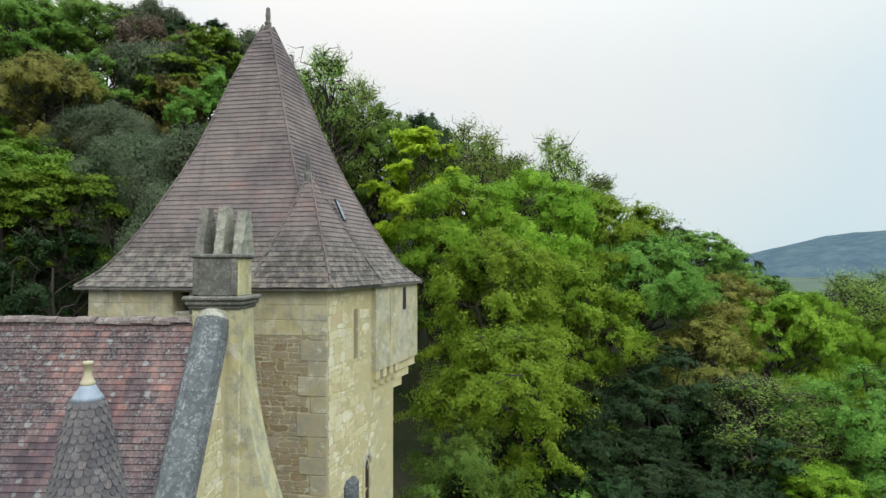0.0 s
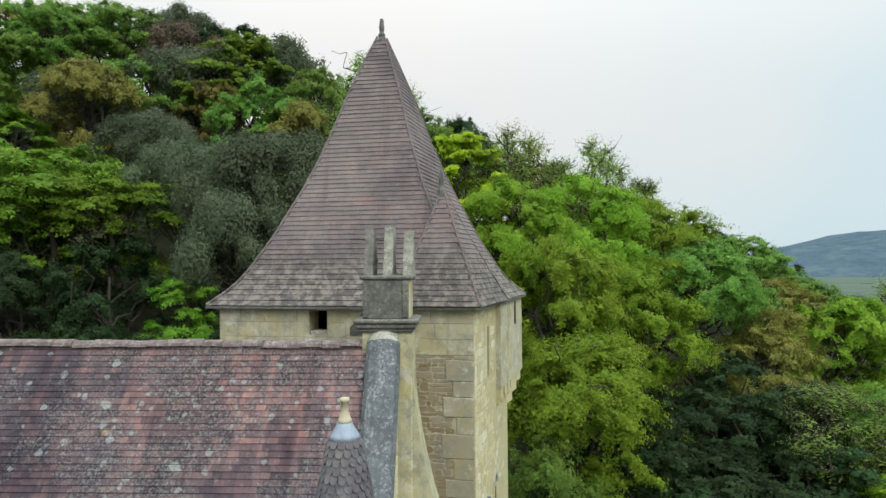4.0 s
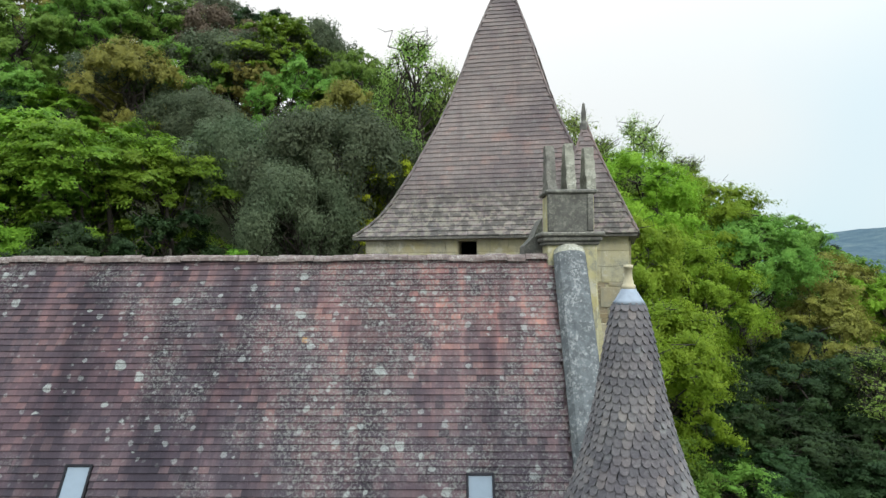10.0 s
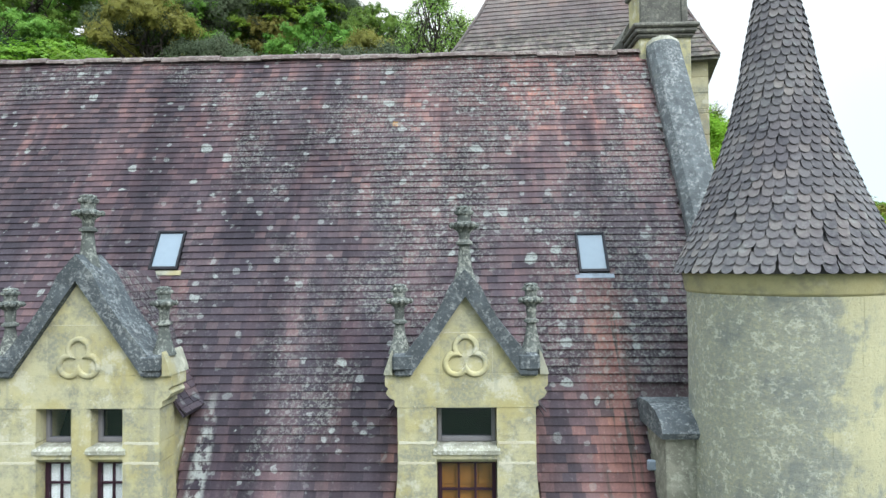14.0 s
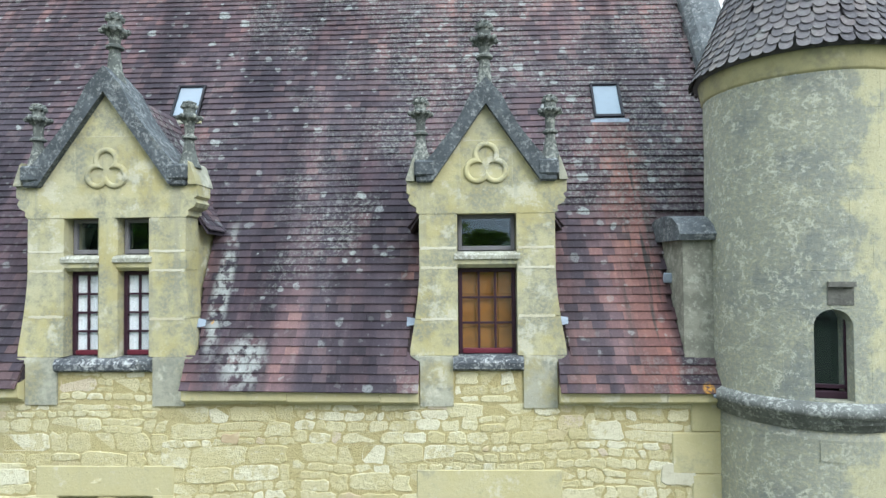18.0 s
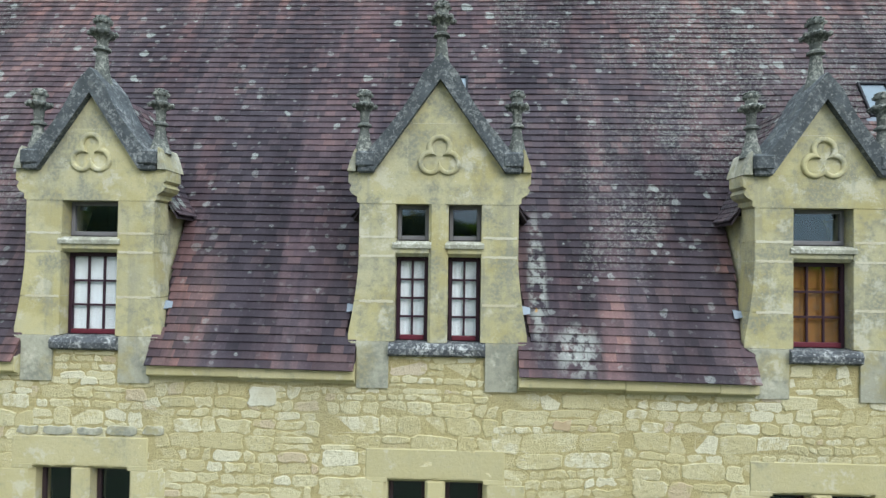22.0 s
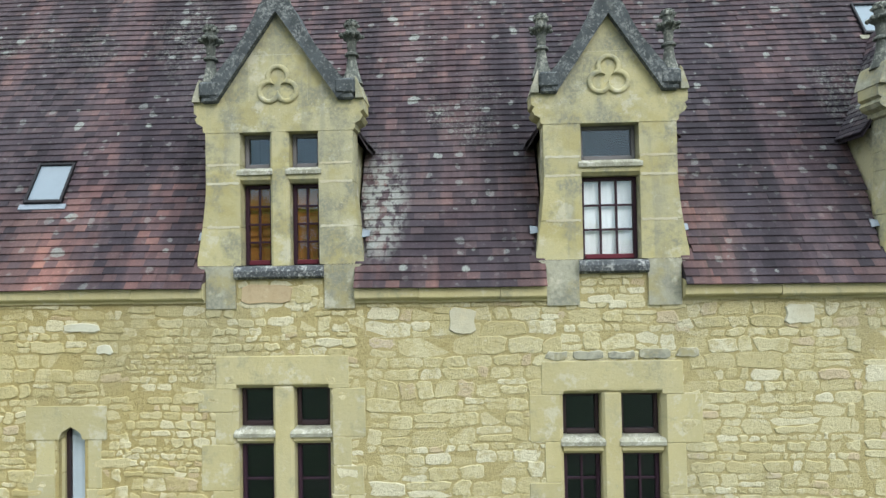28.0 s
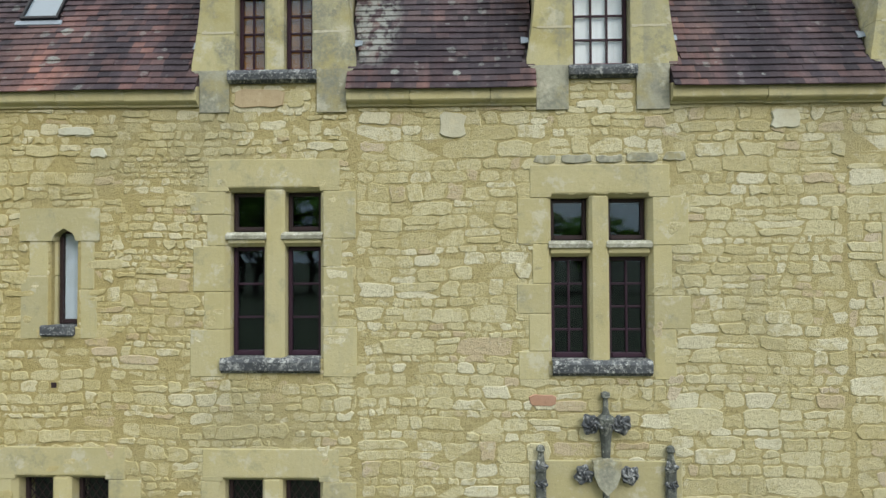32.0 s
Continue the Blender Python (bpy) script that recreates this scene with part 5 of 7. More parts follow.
def turret_wall():
    g = G()
    angs = sorted([-math.pi + 2 * math.pi * i / 72 for i in range(72)] + [A0, A1])
    zs = [8.6, WZ0, 9.0, 9.3, WZ1, 10.2, 11.0, 11.8, 12.12]
    R, r = 1.0, 0.72
    n = len(angs)
    vs = [(TX + q * math.cos(a), TY + q * math.sin(a), z) for q in (R, r) for z in zs for a in angs]
    off = n * len(zs)
    hole = lambda i, k: A0 - 1e-6 < angs[i] < A1 - 1e-6 and WZ0 - 1e-6 < zs[k] < WZ1 - 1e-6
    fs = []
    for k in range(len(zs) - 1):
        for i in range(n):
            j = (i + 1) % n
            if hole(i, k):
                continue
            fs.append((k * n + i, k * n + j, (k + 1) * n + j, (k + 1) * n + i))
            fs.append((off + k * n + i, off + (k + 1) * n + i, off + (k + 1) * n + j, off + k * n + j))
            for di, e in ((1, j), (-1, i)):
                if hole((i + di) % n, k):
                    fs.append((k * n + e, off + k * n + e, off + (k + 1) * n + e, (k + 1) * n + e))
            if k + 1 < len(zs) - 1 and hole(i, k + 1):
                fs.append(((k + 1) * n + i, (k + 1) * n + j, off + (k + 1) * n + j, off + (k + 1) * n + i))
            if k > 0 and hole(i, k - 1):
                fs.append((k * n + i, k * n + j, off + k * n + j, off + k * n + i))
    return g.add(vs, fs)


part("upper_wall", turret_wall().moved(tinv), TURRET_SKIN, turret)
tb_rng = random.Random(41)


def turret_block(a0, a1, z0, z1, R):
    """A curved ashlar block of the turret's skin."""
    n = max(2, int((a1 - a0) / 0.07))
    e = 0.001
    vs = []
    for r, q in ((R - 0.002, 0.0), (R, e)):
        for z in (z0 + q, z1 - q):
            for i in range(n + 1):
                a = a0 + q / R + (a1 - a0 - 2 * q / R) * i / n
                vs.append((TX + r * math.cos(a), TY + r * math.sin(a), z))
    m = n + 1
    fs = [(2 * m + i, 2 * m + i + 1, 3 * m + i + 1, 3 * m + i) for i in range(n)]
    fs += [(m + i, 3 * m + i, 3 * m + i + 1, m + i + 1) for i in range(n)] + [(i, i + 1, 2 * m + i + 1, 2 * m + i) for i in range(n)]
    fs += [(0, 2 * m, 3 * m, m), (n, m + n, 3 * m + n, 2 * m + n)]
    return G().add(vs, fs)


def turret_courses(z, top, R, window):
    k = 0
    while z < top - 0.02:
        h = min(tb_rng.uniform(0.36, 0.50), top - z)
        if top - z - h < 0.2:
            h = top - z
        if window and z < WZ0 + 0.05:
            h = WZ1 - 0.42 - z
        elif window and abs(z - WZ1 + 0.42) < 0.03:
            h = 0.42
        a = radians(-215) + tb_rng.uniform(0, 0.4)
        while a < radians(35):
            b = a + tb_rng.uniform(0.55, 0.95)
            rows = [(a, b)]
            if window and z < WZ1 - 0.01:
                rows = [r for r in ((a, min(b, A0)), (max(a, A1), b)) if r[1] - r[0] > 0.03]
            for u, w in rows:
                part("ashlar_block", turret_block(u + 0.0008, w - 0.0008, z + 0.0008, z + h - 0.0008, R + tb_rng.uniform(0.0, 0.002)).moved(tinv), TURRET_SKIN, turret)
            a = b
        z += h


turret_courses(8.64, 11.92, 1.003, True)
turret_courses(3.0, 8.27, 0.952, False)
part("lower_wall", lathe(G(), [(0.95, -0.3), (0.95, 8.35)], TX, TY, 64).moved(tinv), TURRET_SKIN, turret, "", True)
part("string_course", lathe(G(), [(0.95, 8.35), (0.985, 8.37), (1.005, 8.43), (1.045, 8.45), (1.05, 8.50), (1.095, 8.52), (1.10, 8.575), (1.075, 8.62), (1.0, 8.65)], TX, TY, 64).moved(tinv), STRING, turret, "dark moulded string course", True)
part("top_band", lathe(G(), [(1.0, 11.90), (1.025, 11.94), (1.05, 12.10), (1.06, 12.16)], TX, TY, 64).moved(tinv), TURRET, turret, "", True)


def turret_pt(a, r, z):
    return (TX + r * math.cos(a), TY + r * math.sin(a), z)


# arched head, hood stone and frame of the turret window
g = G()
am, ha = (A0 + A1) / 2, (A1 - A0) / 2
for side in (-1, 1):
    arc = [(ha * math.cos(t), math.sin(t)) for t in [math.pi / 2 * i / 6 for i in range(7)]]
    vs, fs = [], []
    for r in (1.004, 0.74):
        for u, w in arc:
            vs.append(turret_pt(am + side * u, r, WZ1 - 0.17 + 0.17 * w))
        vs.append(turret_pt(am + side * ha, r, WZ1))
    n = len(arc) + 1
    fs = [tuple(range(n)), tuple(range(2 * n - 1, n - 1, -1))] + [(i, (i + 1) % n, (i + 1) % n + n, i + n) for i in range(n)]
    g.add(vs, fs)
part("arch", g.moved(tinv), TURRET_SKIN, turret)
g = G()
for z0, z1, r in ((9.78, 9.83, 1.06), (9.60, 9.78, 1.012)):
    vs = [turret_pt(a, q, z) for q in (r, 0.9) for z in (z0, z1) for a in (radians(-107.5), radians(-101), radians(-94.5))]
    fs = [(0, 1, 4, 3), (1, 2, 5, 4), (3, 4, 10, 9), (4, 5, 11, 10), (0, 6, 7, 1), (1, 7, 8, 2), (0, 3, 9, 6), (2, 8, 11, 5)]
    g.add(vs, fs)
part("hood_stone", g.moved(tinv), CHIMNEY, turret, "worn hood stone over the window")
tang = Vector((-math.sin(am), math.cos(am), 0))
outw = Vector((math.cos(am), math.sin(am), 0))
basis = Matrix((tang, outw * -1, Vector((0, 0, 1)))).transposed().to_4x4()
basis.translation = Vector(turret_pt(am, 0.86, WZ0)) - Vector((TX, TY, 0))
fr = G()
rbox(fr, -0.17, 0.17, 0, 0.05, 0.0, 0.075, 0.01)
rbox(fr, -0.17, -0.135, 0, 0.05, 0.075, 0.9, 0.006)
rbox(fr, 0.135, 0.17, 0, 0.05, 0.075, 0.9, 0.006)
rbox(fr, -0.135, 0.135, 0.01, 0.05, 0.10, 0.14, 0.006)
fo_ = part("window_frame", fr.moved(basis), FRAME_RED, turret, "dark red window frame")
pn = part("pane", rbox(G(), -0.135, 0.135, 0.03, 0.036, 0.1, 0.9, 0.001).moved(basis), GLASS, fo_)
pn.visible_shadow = False
# added drum inside the turret, its near-black colour standing for indoor shade
part("core", lathe(G(), [(0.5, 8.5), (0.5, 10.2)], TX, TY, 20).moved(tinv), ROOM, turret)
# slotted stone under the string course
g = G()
for a0, a1, z0, z1 in ((-112, -98, 8.06, 8.24),):
    vs = [turret_pt(radians(a0 + (a1 - a0) * i / 3), q, z) for q in (0.962, 0.9) for z in (z0, z1) for i in range(4)]
    fs = [(i, i + 1, i + 5, i + 4) for i in range(3)] + [(4 + i, 5 + i, 13 + i, 12 + i) for i in range(3)] + [(i, 8 + i, 9 + i, i + 1) for i in range(3)]
    g.add(vs, fs)
part("drain_stone", g.moved(tinv), TURRET_SKIN, turret)

# conical roof: boards, then scale tiles course by course
CONE = [(1.14, 12.13), (0.985, 12.48), (0.78, 12.98), (0.62, 13.43), (0.49, 13.86), (0.385, 14.32), (0.29, 14.86), (0.18, 15.40)]


def cone_at(t):
    """Radius and height at t of the way up the cone's slope."""
    ls = [math.hypot(b[0] - a[0], b[1] - a[1]) for a, b in zip(CONE, CONE[1:])]
    s = t * sum(ls)
    for (a, b), L in zip(zip(CONE, CONE[1:]), ls):
        if s <= L:
            return a[0] + (b[0] - a[0]) * s / L, a[1] + (b[1] - a[1]) * s / L
        s -= L
    return CONE[-1]


cone_roof = part("cone_roof", lathe(G(), [(r - 0.03, z) for r, z in CONE], TX, TY, 48).moved(tinv), TILE_SCALE, turret, "conical roof of round-ended grey-brown scale tiles", True)
scale_rest, scale_single = G(), []
sc_rng = random.Random(9)
N_C = 36
for k in range(N_C):
    r0, z0 = cone_at(k / N_C)
    r1, z1 = cone_at(min(1.0, (k + 1.55) / N_C))
    n = max(9, round(2 * math.pi * r0 / (0.080 + 0.050 * r0 / 1.14)))
    for i in range(n):
        a = 2 * math.pi * (i + 0.5 * (k % 2)) / n + sc_rng.gauss(0, 0.01)
        half = math.pi / n * 0.97
        lift = 0.017 + sc_rng.uniform(-0.002, 0.004)
        dip = sc_rng.uniform(-0.003, 0.003)
        # rounded lower end
        row = [(u, max(0.0, 1 - math.sqrt(max(0.0, 1 - u * u)))) for u in (-1, -0.8, -0.45, 0, 0.45, 0.8, 1)]
        vs = []
        for th in (0.011, 0.0):
            for u, e in row:
                q = e * 0.62
                rr0, zz0 = r0 + (r1 - r0) * q / 1.55, z0 + (z1 - z0) * q / 1.55
                rad = (rr0 + lift * (1 - q / 1.55) + th) / math.cos(half * u * 0.0)
                b = a + half * u
                vs.append((TX + rad * math.cos(b), TY + rad * math.sin(b), zz0 + dip))
        for u in (1, -1):
            b = a + half * u * (r0 / max(r1, 0.05)) * 0.985
            vs.append((TX + (r1 + 0.004) * math.cos(b), TY + (r1 + 0.004) * math.sin(b), z1))
        fs = [(0, 1, 2, 3, 4, 5, 6, 14, 15)] + [(j, j + 7, j + 8, j + 1) for j in range(6)]
        if math.sin(a) < 0.35 and k < 20:
            scale_single.append((vs, fs))
        else:
            scale_rest.add(vs, fs)
tagged(part("scale_tiles", scale_rest.moved(tinv), TILE_SCALE, cone_roof), kind="stuff")


def place_scale_tiles():
    extra = G()
    for i, (vs, fs) in enumerate(scale_single):
        if i < 290:
            part("scale_tile", G().add(vs, fs).moved(tinv), TILE_SCALE, cone_roof)
        else:
            extra.add(vs, fs)
    if extra.v:
        tagged(part("scale_tiles", extra.moved(tinv), TILE_SCALE, cone_roof), kind="stuff")


part("collar", lathe(G(), [(0.195, 15.38), (0.16, 15.43), (0.105, 15.52), (0.085, 15.56), (0.06, 15.57)], TX, TY, 20).moved(tinv), ZINC, turret, "blue-grey zinc collar", True)
part("finial", lathe(G(), [(0.085, 15.55), (0.08, 15.60), (0.062, 15.62), (0.058, 15.65), (0.048, 15.68), (0.045, 15.80), (0.058, 15.805), (0.056, 15.845), (0.0, 15.85)], TX, TY, 18).moved(tinv), TERRA, turret, "buff terracotta finial", True)

# ---- chimney on the gable ----
ch = thing("chimney", "large weathered stone chimney with moulded cornice and three upright slabs", "chimney", at=(-4.5, 4.2, 12))
cinv = Matrix.Translation((4.5, -4.2, -12))
CX0, CX1, CY0, CY1 = -4.98, -4.02, 3.62, 4.42
g = rbox(G(), CX0 + 0.04, CX1 - 0.02, CY0 + 0.04, CY1 - 0.02, -0.3, 16.22, 0.02)
part("breast", g.moved(cinv), ASHLAR_WORN, ch, "yellow limestone chimney breast")
# the breast widens downwards in a curve on its outer side
flare = [(CX1 - 0.03, 15.7)] + [(CX1 - 0.02 + 0.62 * (i / 8) ** 1.7, 15.6 - 3.2 * i / 8) for i in range(9)] + [(CX1 + 0.60, 8.0), (CX1 - 0.03, 8.0)]
part("flared_buttress", prism(G(), flare, CY0 + 0.10, CY1 - 0.02).moved(cinv), ASHLAR_WORN, ch, "curved limestone buttress below the chimney")
part("shaft", rbox(G(), CX0 + 0.06, CX1 - 0.06, CY0 + 0.06, CY1 - 0.04, 16.42, 17.15, 0.03).moved(cinv), ASHLAR_WORN, ch, "yellow limestone shaft")
part("shaft_face", rbox(G(), CX0 + 0.05, CX1 - 0.075, CY0 + 0.035, CY0 + 0.075, 16.44, 17.14, 0.02).moved(cinv), CHIMNEY, ch, "dark lichened front of the shaft")
for x0, x1 in ((CX0 + 0.06, CX0 + 0.17), (CX1 - 0.19, CX1 - 0.08)):
    part("pilaster", rbox(G(), x0, x1, CY0 + 0.01, CY0 + 0.05, 16.46, 17.13, 0.012).moved(cinv), CHIMNEY, ch)
for z0, z1, e, mat in ((16.20, 16.27, 0.02, CHIMNEY), (16.27, 16.36, 0.06, CHIMNEY), (16.36, 16.44, 0.10, SLAB), (17.14, 17.22, 0.0, CHIMNEY)):
    part("cornice", rbox(G(), CX0 - e, CX1 + e, CY0 - e, CY1 + e, z0, z1, 0.025).moved(cinv), mat, ch, "moulded grey cornice")
ch_rng = random.Random(12)
for x0, x1, zt, mat, lab in ((-4.91, -4.75, 18.08, SLAB, "tapered lichened stone slab darkened for gap shade"), (-4.56, -4.39, 18.12, KNEELER, "tapered pale lichened stone slab"), (-4.20, -4.03, 18.04, KNEELER, "tapered grey-yellow limestone slab")):
    # upright slabs, sloping back on both faces, with worn edges
    n, rows = 9, []
    for k in range(n + 1):
        t = k / n
        z = 17.20 + (zt - 17.20) * t
        j = lambda: ch_rng.uniform(-0.012, 0.012)
        ya, yb = CY0 + 0.05 + 0.26 * t, CY1 - 0.03 - 0.22 * t
        rows.append([(x0 + j(), ya + j(), z), (x1 + j(), ya + j(), z), (x1 + j(), yb + j(), z), (x0 + j(), yb + j(), z)])
    g = G().add([q for r in rows for q in r], [(3, 2, 1, 0)] + [(4 * k + i, 4 * k + (i + 1) % 4, 4 * k + 4 + (i + 1) % 4, 4 * k + 4 + i) for k in range(n) for i in range(4)] + [(4 * n, 4 * n + 1, 4 * n + 2, 4 * n + 3)])
    part("slab", g.moved(cinv), mat, ch, lab)
part("tie_bar", tube(G(), [(-5.25, 4.2, 17.9), (-4.2, 4.2, 17.86)], 0.008, 6).moved(cinv), IRON, ch, "thin iron tie bar")
part("shoulder", prism(G(), [(-5.28, 16.05), (-4.94, 16.05), (-4.94, 16.75), (-5.02, 16.6), (-5.10, 16.40), (-5.28, 16.22)], 4.3, 5.3).moved(cinv), CHIMNEY, ch, "sloping stone shoulder")

# ---- square tower with the tall roof ----
FR = Vector((-2.89, 5.70, 0))
ALONG = Vector((-0.99, 0.14, 0)).normalized()
INTO = Vector((0.14, 0.99, 0)).normalized()
TW, TD, TZ = 6.0, 5.75, 16.50
tower = thing("tower", "square limestone tower with a tall bell-cast tiled roof and corbelled box", "tower", at=tuple(FR))
# local frame: x runs from the east corner to the west one, y into the tower
tm = Matrix((ALONG, INTO, Vector((0, 0, 1)))).transposed().to_4x4()


def tw(g):
    return g.moved(tm)


def flip(g):
    g.f = [f[::-1] for f in g.f]
    return g


def zprism(g, poly, z0, z1):
    """Extrude a plan outline upwards."""
    n = len(poly)
    if sum(poly[i][0] * poly[(i + 1) % n][1] - poly[(i + 1) % n][0] * poly[i][1] for i in range(n)) > 0:
        poly = poly[::-1]
    vs = [(a, b, z) for z in (z0, z1) for a, b in poly]
    return g.add(vs, [tuple(range(n)), tuple(range(2 * n - 1, n - 1, -1))] + [(i, i + n, (i + 1) % n + n, (i + 1) % n) for i in range(n)])


# plan corners: the side wall runs slightly outwards, and the lookout box carries it on
SIDE, BOXC = (-0.43, 4.03), (-0.78, 5.62)
g = G()
pierced_wall(g, 0.02, TW - 0.1, -0.3, TZ, 0.03, 0.6, [(3.30, 3.72, 15.88, 16.40)])
part("front_wall", flip(tw(g)), PLASTER, tower, "beige rendered front wall")
part("side_wall", tw(zprism(G(), [(0.015, 0.035), SIDE, (0.2, 4.1), (0.6, 0.62)], -0.3, TZ)), ASHLAR, tower, "yellow limestone side wall")
part("back_wall", tw(zprism(G(), [(0.2, 4.1), SIDE, (TW - 0.1, 4.9), (TW - 0.1, 4.5)], -0.3, TZ)), ASHLAR, tower)
part("west_wall", tw(zprism(G(), [(TW - 0.6, 0.62), (TW - 0.1, 0.62), (TW - 0.1, 4.5), (TW - 0.6, 4.5)], -0.3, TZ)), ASHLAR, tower)
# added board behind the hatch, painted near-black as the shade within
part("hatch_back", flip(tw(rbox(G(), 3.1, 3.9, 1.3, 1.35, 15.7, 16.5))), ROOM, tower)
part("hatch_sill", flip(tw(rbox(G(), 3.30, 3.72, 0.1, 0.5, 15.88, 15.95))), LEDGE, tower)
tw_rng = random.Random(31)
z, k = 6.0, 0
while z < 15.4:
    h = min(tw_rng.uniform(0.30, 0.52), 15.46 - z)
    L = (0.66 if k % 2 else 0.42) + tw_rng.uniform(-0.05, 0.05)
    part("quoin", flip(tw(rbox(G(), 0.0, L, 0.0 + tw_rng.uniform(0, 0.008), 0.4, z, z + h - 0.006, 0.012))), QUOIN, tower)
    z, k = z + h, k + 1
# smooth ashlar courses under the eaves of the front
for k, (z0, z1) in enumerate(((15.46, 15.80), (15.80, 16.14), (16.14, 16.46))):
    x = 0.0
    while x < 5.85:
        L = min(tw_rng.uniform(0.5, 0.95), 5.88 - x)
        if 5.88 - x - L < 0.25:
            L = 5.88 - x
        x1 = x + L
        if not (x < 3.74 and x1 > 3.28 and z1 > 15.9):
            part("ashlar_block", flip(tw(rbox(G(), x + 0.002, x1 - 0.002, tw_rng.uniform(0.012, 0.018), 0.2, z0 + 0.002, z1 - 0.002, 0.008))), PLASTER, tower)
        else:
            for a, b in ((x, 3.28), (3.74, x1)):
                if b - a > 0.06:
                    part("ashlar_block", flip(tw(rbox(G(), a + 0.002, b - 0.002, 0.015, 0.2, z0 + 0.002, z1 - 0.002, 0.008))), PLASTER, tower)
        x = x1


def side_at(a, b, z):
    """A point on the side wall: a along it, b into it."""
    L = math.hypot(SIDE[0], SIDE[1] - 0.03)
    u = (SIDE[0] / L, (SIDE[1] - 0.03) / L)
    return (0.015 + u[0] * a + u[1] * b, 0.035 + u[1] * a - u[0] * b, z)


def side_box(a0, a1, b0, b1, z0, z1, b=0.01):
    g = rbox(G(), a0, a1, b0, b1, z0, z1, b)
    g.v = [side_at(*p_[:2], p_[2]) for p_ in g.v]
    return g


BLOCKED = make_stone("blocked_opening", (0.22, 0.19, 0.13), 0.1)
part("slit", tw(side_box(1.35, 1.60, -0.010, 0.2, 14.75, 15.95)), BLOCKED, tower, "grey-brown blocked slit opening")
part("slit_jamb", tw(side_box(1.26, 1.345, -0.022, 0.2, 14.70, 16.0)), ASHLAR, tower)
part("slit_jamb", tw(side_box(1.605, 1.69, -0.022, 0.2, 14.70, 16.0)), ASHLAR, tower)
part("hood", tw(side_box(0.85, 1.45, -0.16, 0.1, 11.3, 12.0, 0.10)), COPING, tower, "dark hood stone")
# pointed window lower down: a solid block, its inner shade given by dark colour
part("lower_window", tw(side_box(2.02, 2.30, -0.012, 0.2, 10.2, 12.1)), FRAME_HOLE_DARK, tower, "narrow pointed window, a block coloured dark for shade")
g = G()
for i in range(8):
    a0, a1 = math.pi * i / 8, math.pi * (i + 1) / 8
    pts = []
    for b_ in (-0.06, 0.1):
        for a_ in (a0, a1):
            for r_ in (0.17, 0.26):
                up_ = 1.0 + 0.5 * (1 - abs(math.cos(a_))) ** 2
                pts.append(side_at(2.16 + r_ * math.cos(a_), b_, 12.0 + r_ * math.sin(a_) * up_))
    g.add(pts, [(0, 2, 3, 1), (4, 5, 7, 6), (1, 3, 7, 5), (0, 4, 6, 2)])
part("window_hood", tw(g), ASHLAR_GREY, tower, "pointed moulded window head")
for a0 in (1.90, 2.32):
    part("window_jamb", tw(side_box(a0, a0 + 0.10, -0.05, 0.1, 9.5, 12.0)), ASHLAR, tower)
# corbelled lookout box: it overhangs the side wall and runs on past its far corner
P0, P1 = side_at(2.45, -0.13, 0)[:2], BOXC
part("box", tw(zprism(G(), [P0, P1, (0.5, BOXC[1] + 0.1), (0.5, 2.6)], 14.25, TZ)), PLASTER, tower, "corbelled lookout box of pale ashlar")
BL = math.hypot(P1[0] - P0[0], P1[1] - P0[1])
ux, uy = (P1[0] - P0[0]) / BL, (P1[1] - P0[1]) / BL


def box_face(a, b):
    """Plan point on the box: a along its outer face, b inwards."""
    return (P0[0] + ux * a + uy * b, P0[1] + uy * a - ux * b)


for i in range(7):
    a = 0.02 + 0.46 * i
    g = G()
    for s_ in range(3):
        q = 0.075 * s_
        end = a + 0.25
        zprism(g, [box_face(a, q - 0.005), box_face(end, q - 0.005), box_face(end, 0.55), box_face(a, 0.55)], 14.25 - 0.20 * (s_ + 1), 14.25 - 0.20 * s_ - 0.004)
    if a < 1.7:
        part("corbel", tw(g), ASHLAR, tower, "stepped stone corbel")
for s_ in range(3):
    a1 = BL - 0.02 - 0.42 * (s_ + 0.4)
    g = zprism(G(), [box_face(1.45, 0.10 + 0.05 * s_), box_face(a1, 0.02 + 0.05 * s_), box_face(a1, 1.0), box_face(1.45, 1.0)], 14.25 - 0.24 * (s_ + 1), 14.25 - 0.24 * s_ - 0.004)
    part("corbel_course", tw(g), ASHLAR, tower, "oversailing stone course")
# slits are solid strips; dark colour replaces the shade of an opening
for a, z0, z1, w in ((1.95, 15.72, 16.36, 0.24), (0.95, 15.0, 16.3, 0.03)):
    g = zprism(G(), [box_face(a, -0.012), box_face(a + w, -0.012), box_face(a + w, 0.2), box_face(a, 0.2)], z0, z1)
    part("slit", tw(g), FRAME_HOLE_DARK if w > 0.1 else BLOCKED, tower, "slit opening, a block coloured dark for shade")
# ashlar courses on the box
for k, (z0, z1) in enumerate(((14.27, 14.72), (14.72, 15.16), (15.16, 15.62), (15.62, 16.06), (16.06, 16.46))):
    a = 0.01
    while a < BL - 0.05:
        e = min(BL - 0.005, a + tw_rng.uniform(0.55, 1.0))
        if BL - e < 0.3:
            e = BL - 0.005
        if not (a < 2.2 and e > 1.94 and z1 > 15.7):
            part("ashlar_block", tw(zprism(G(), [box_face(a, -0.007), box_face(e - 0.004, -0.007), box_face(e - 0.004, 0.1), box_face(a, 0.1)], z0 + 0.002, z1 - 0.002)), PLASTER, tower)
        a = e

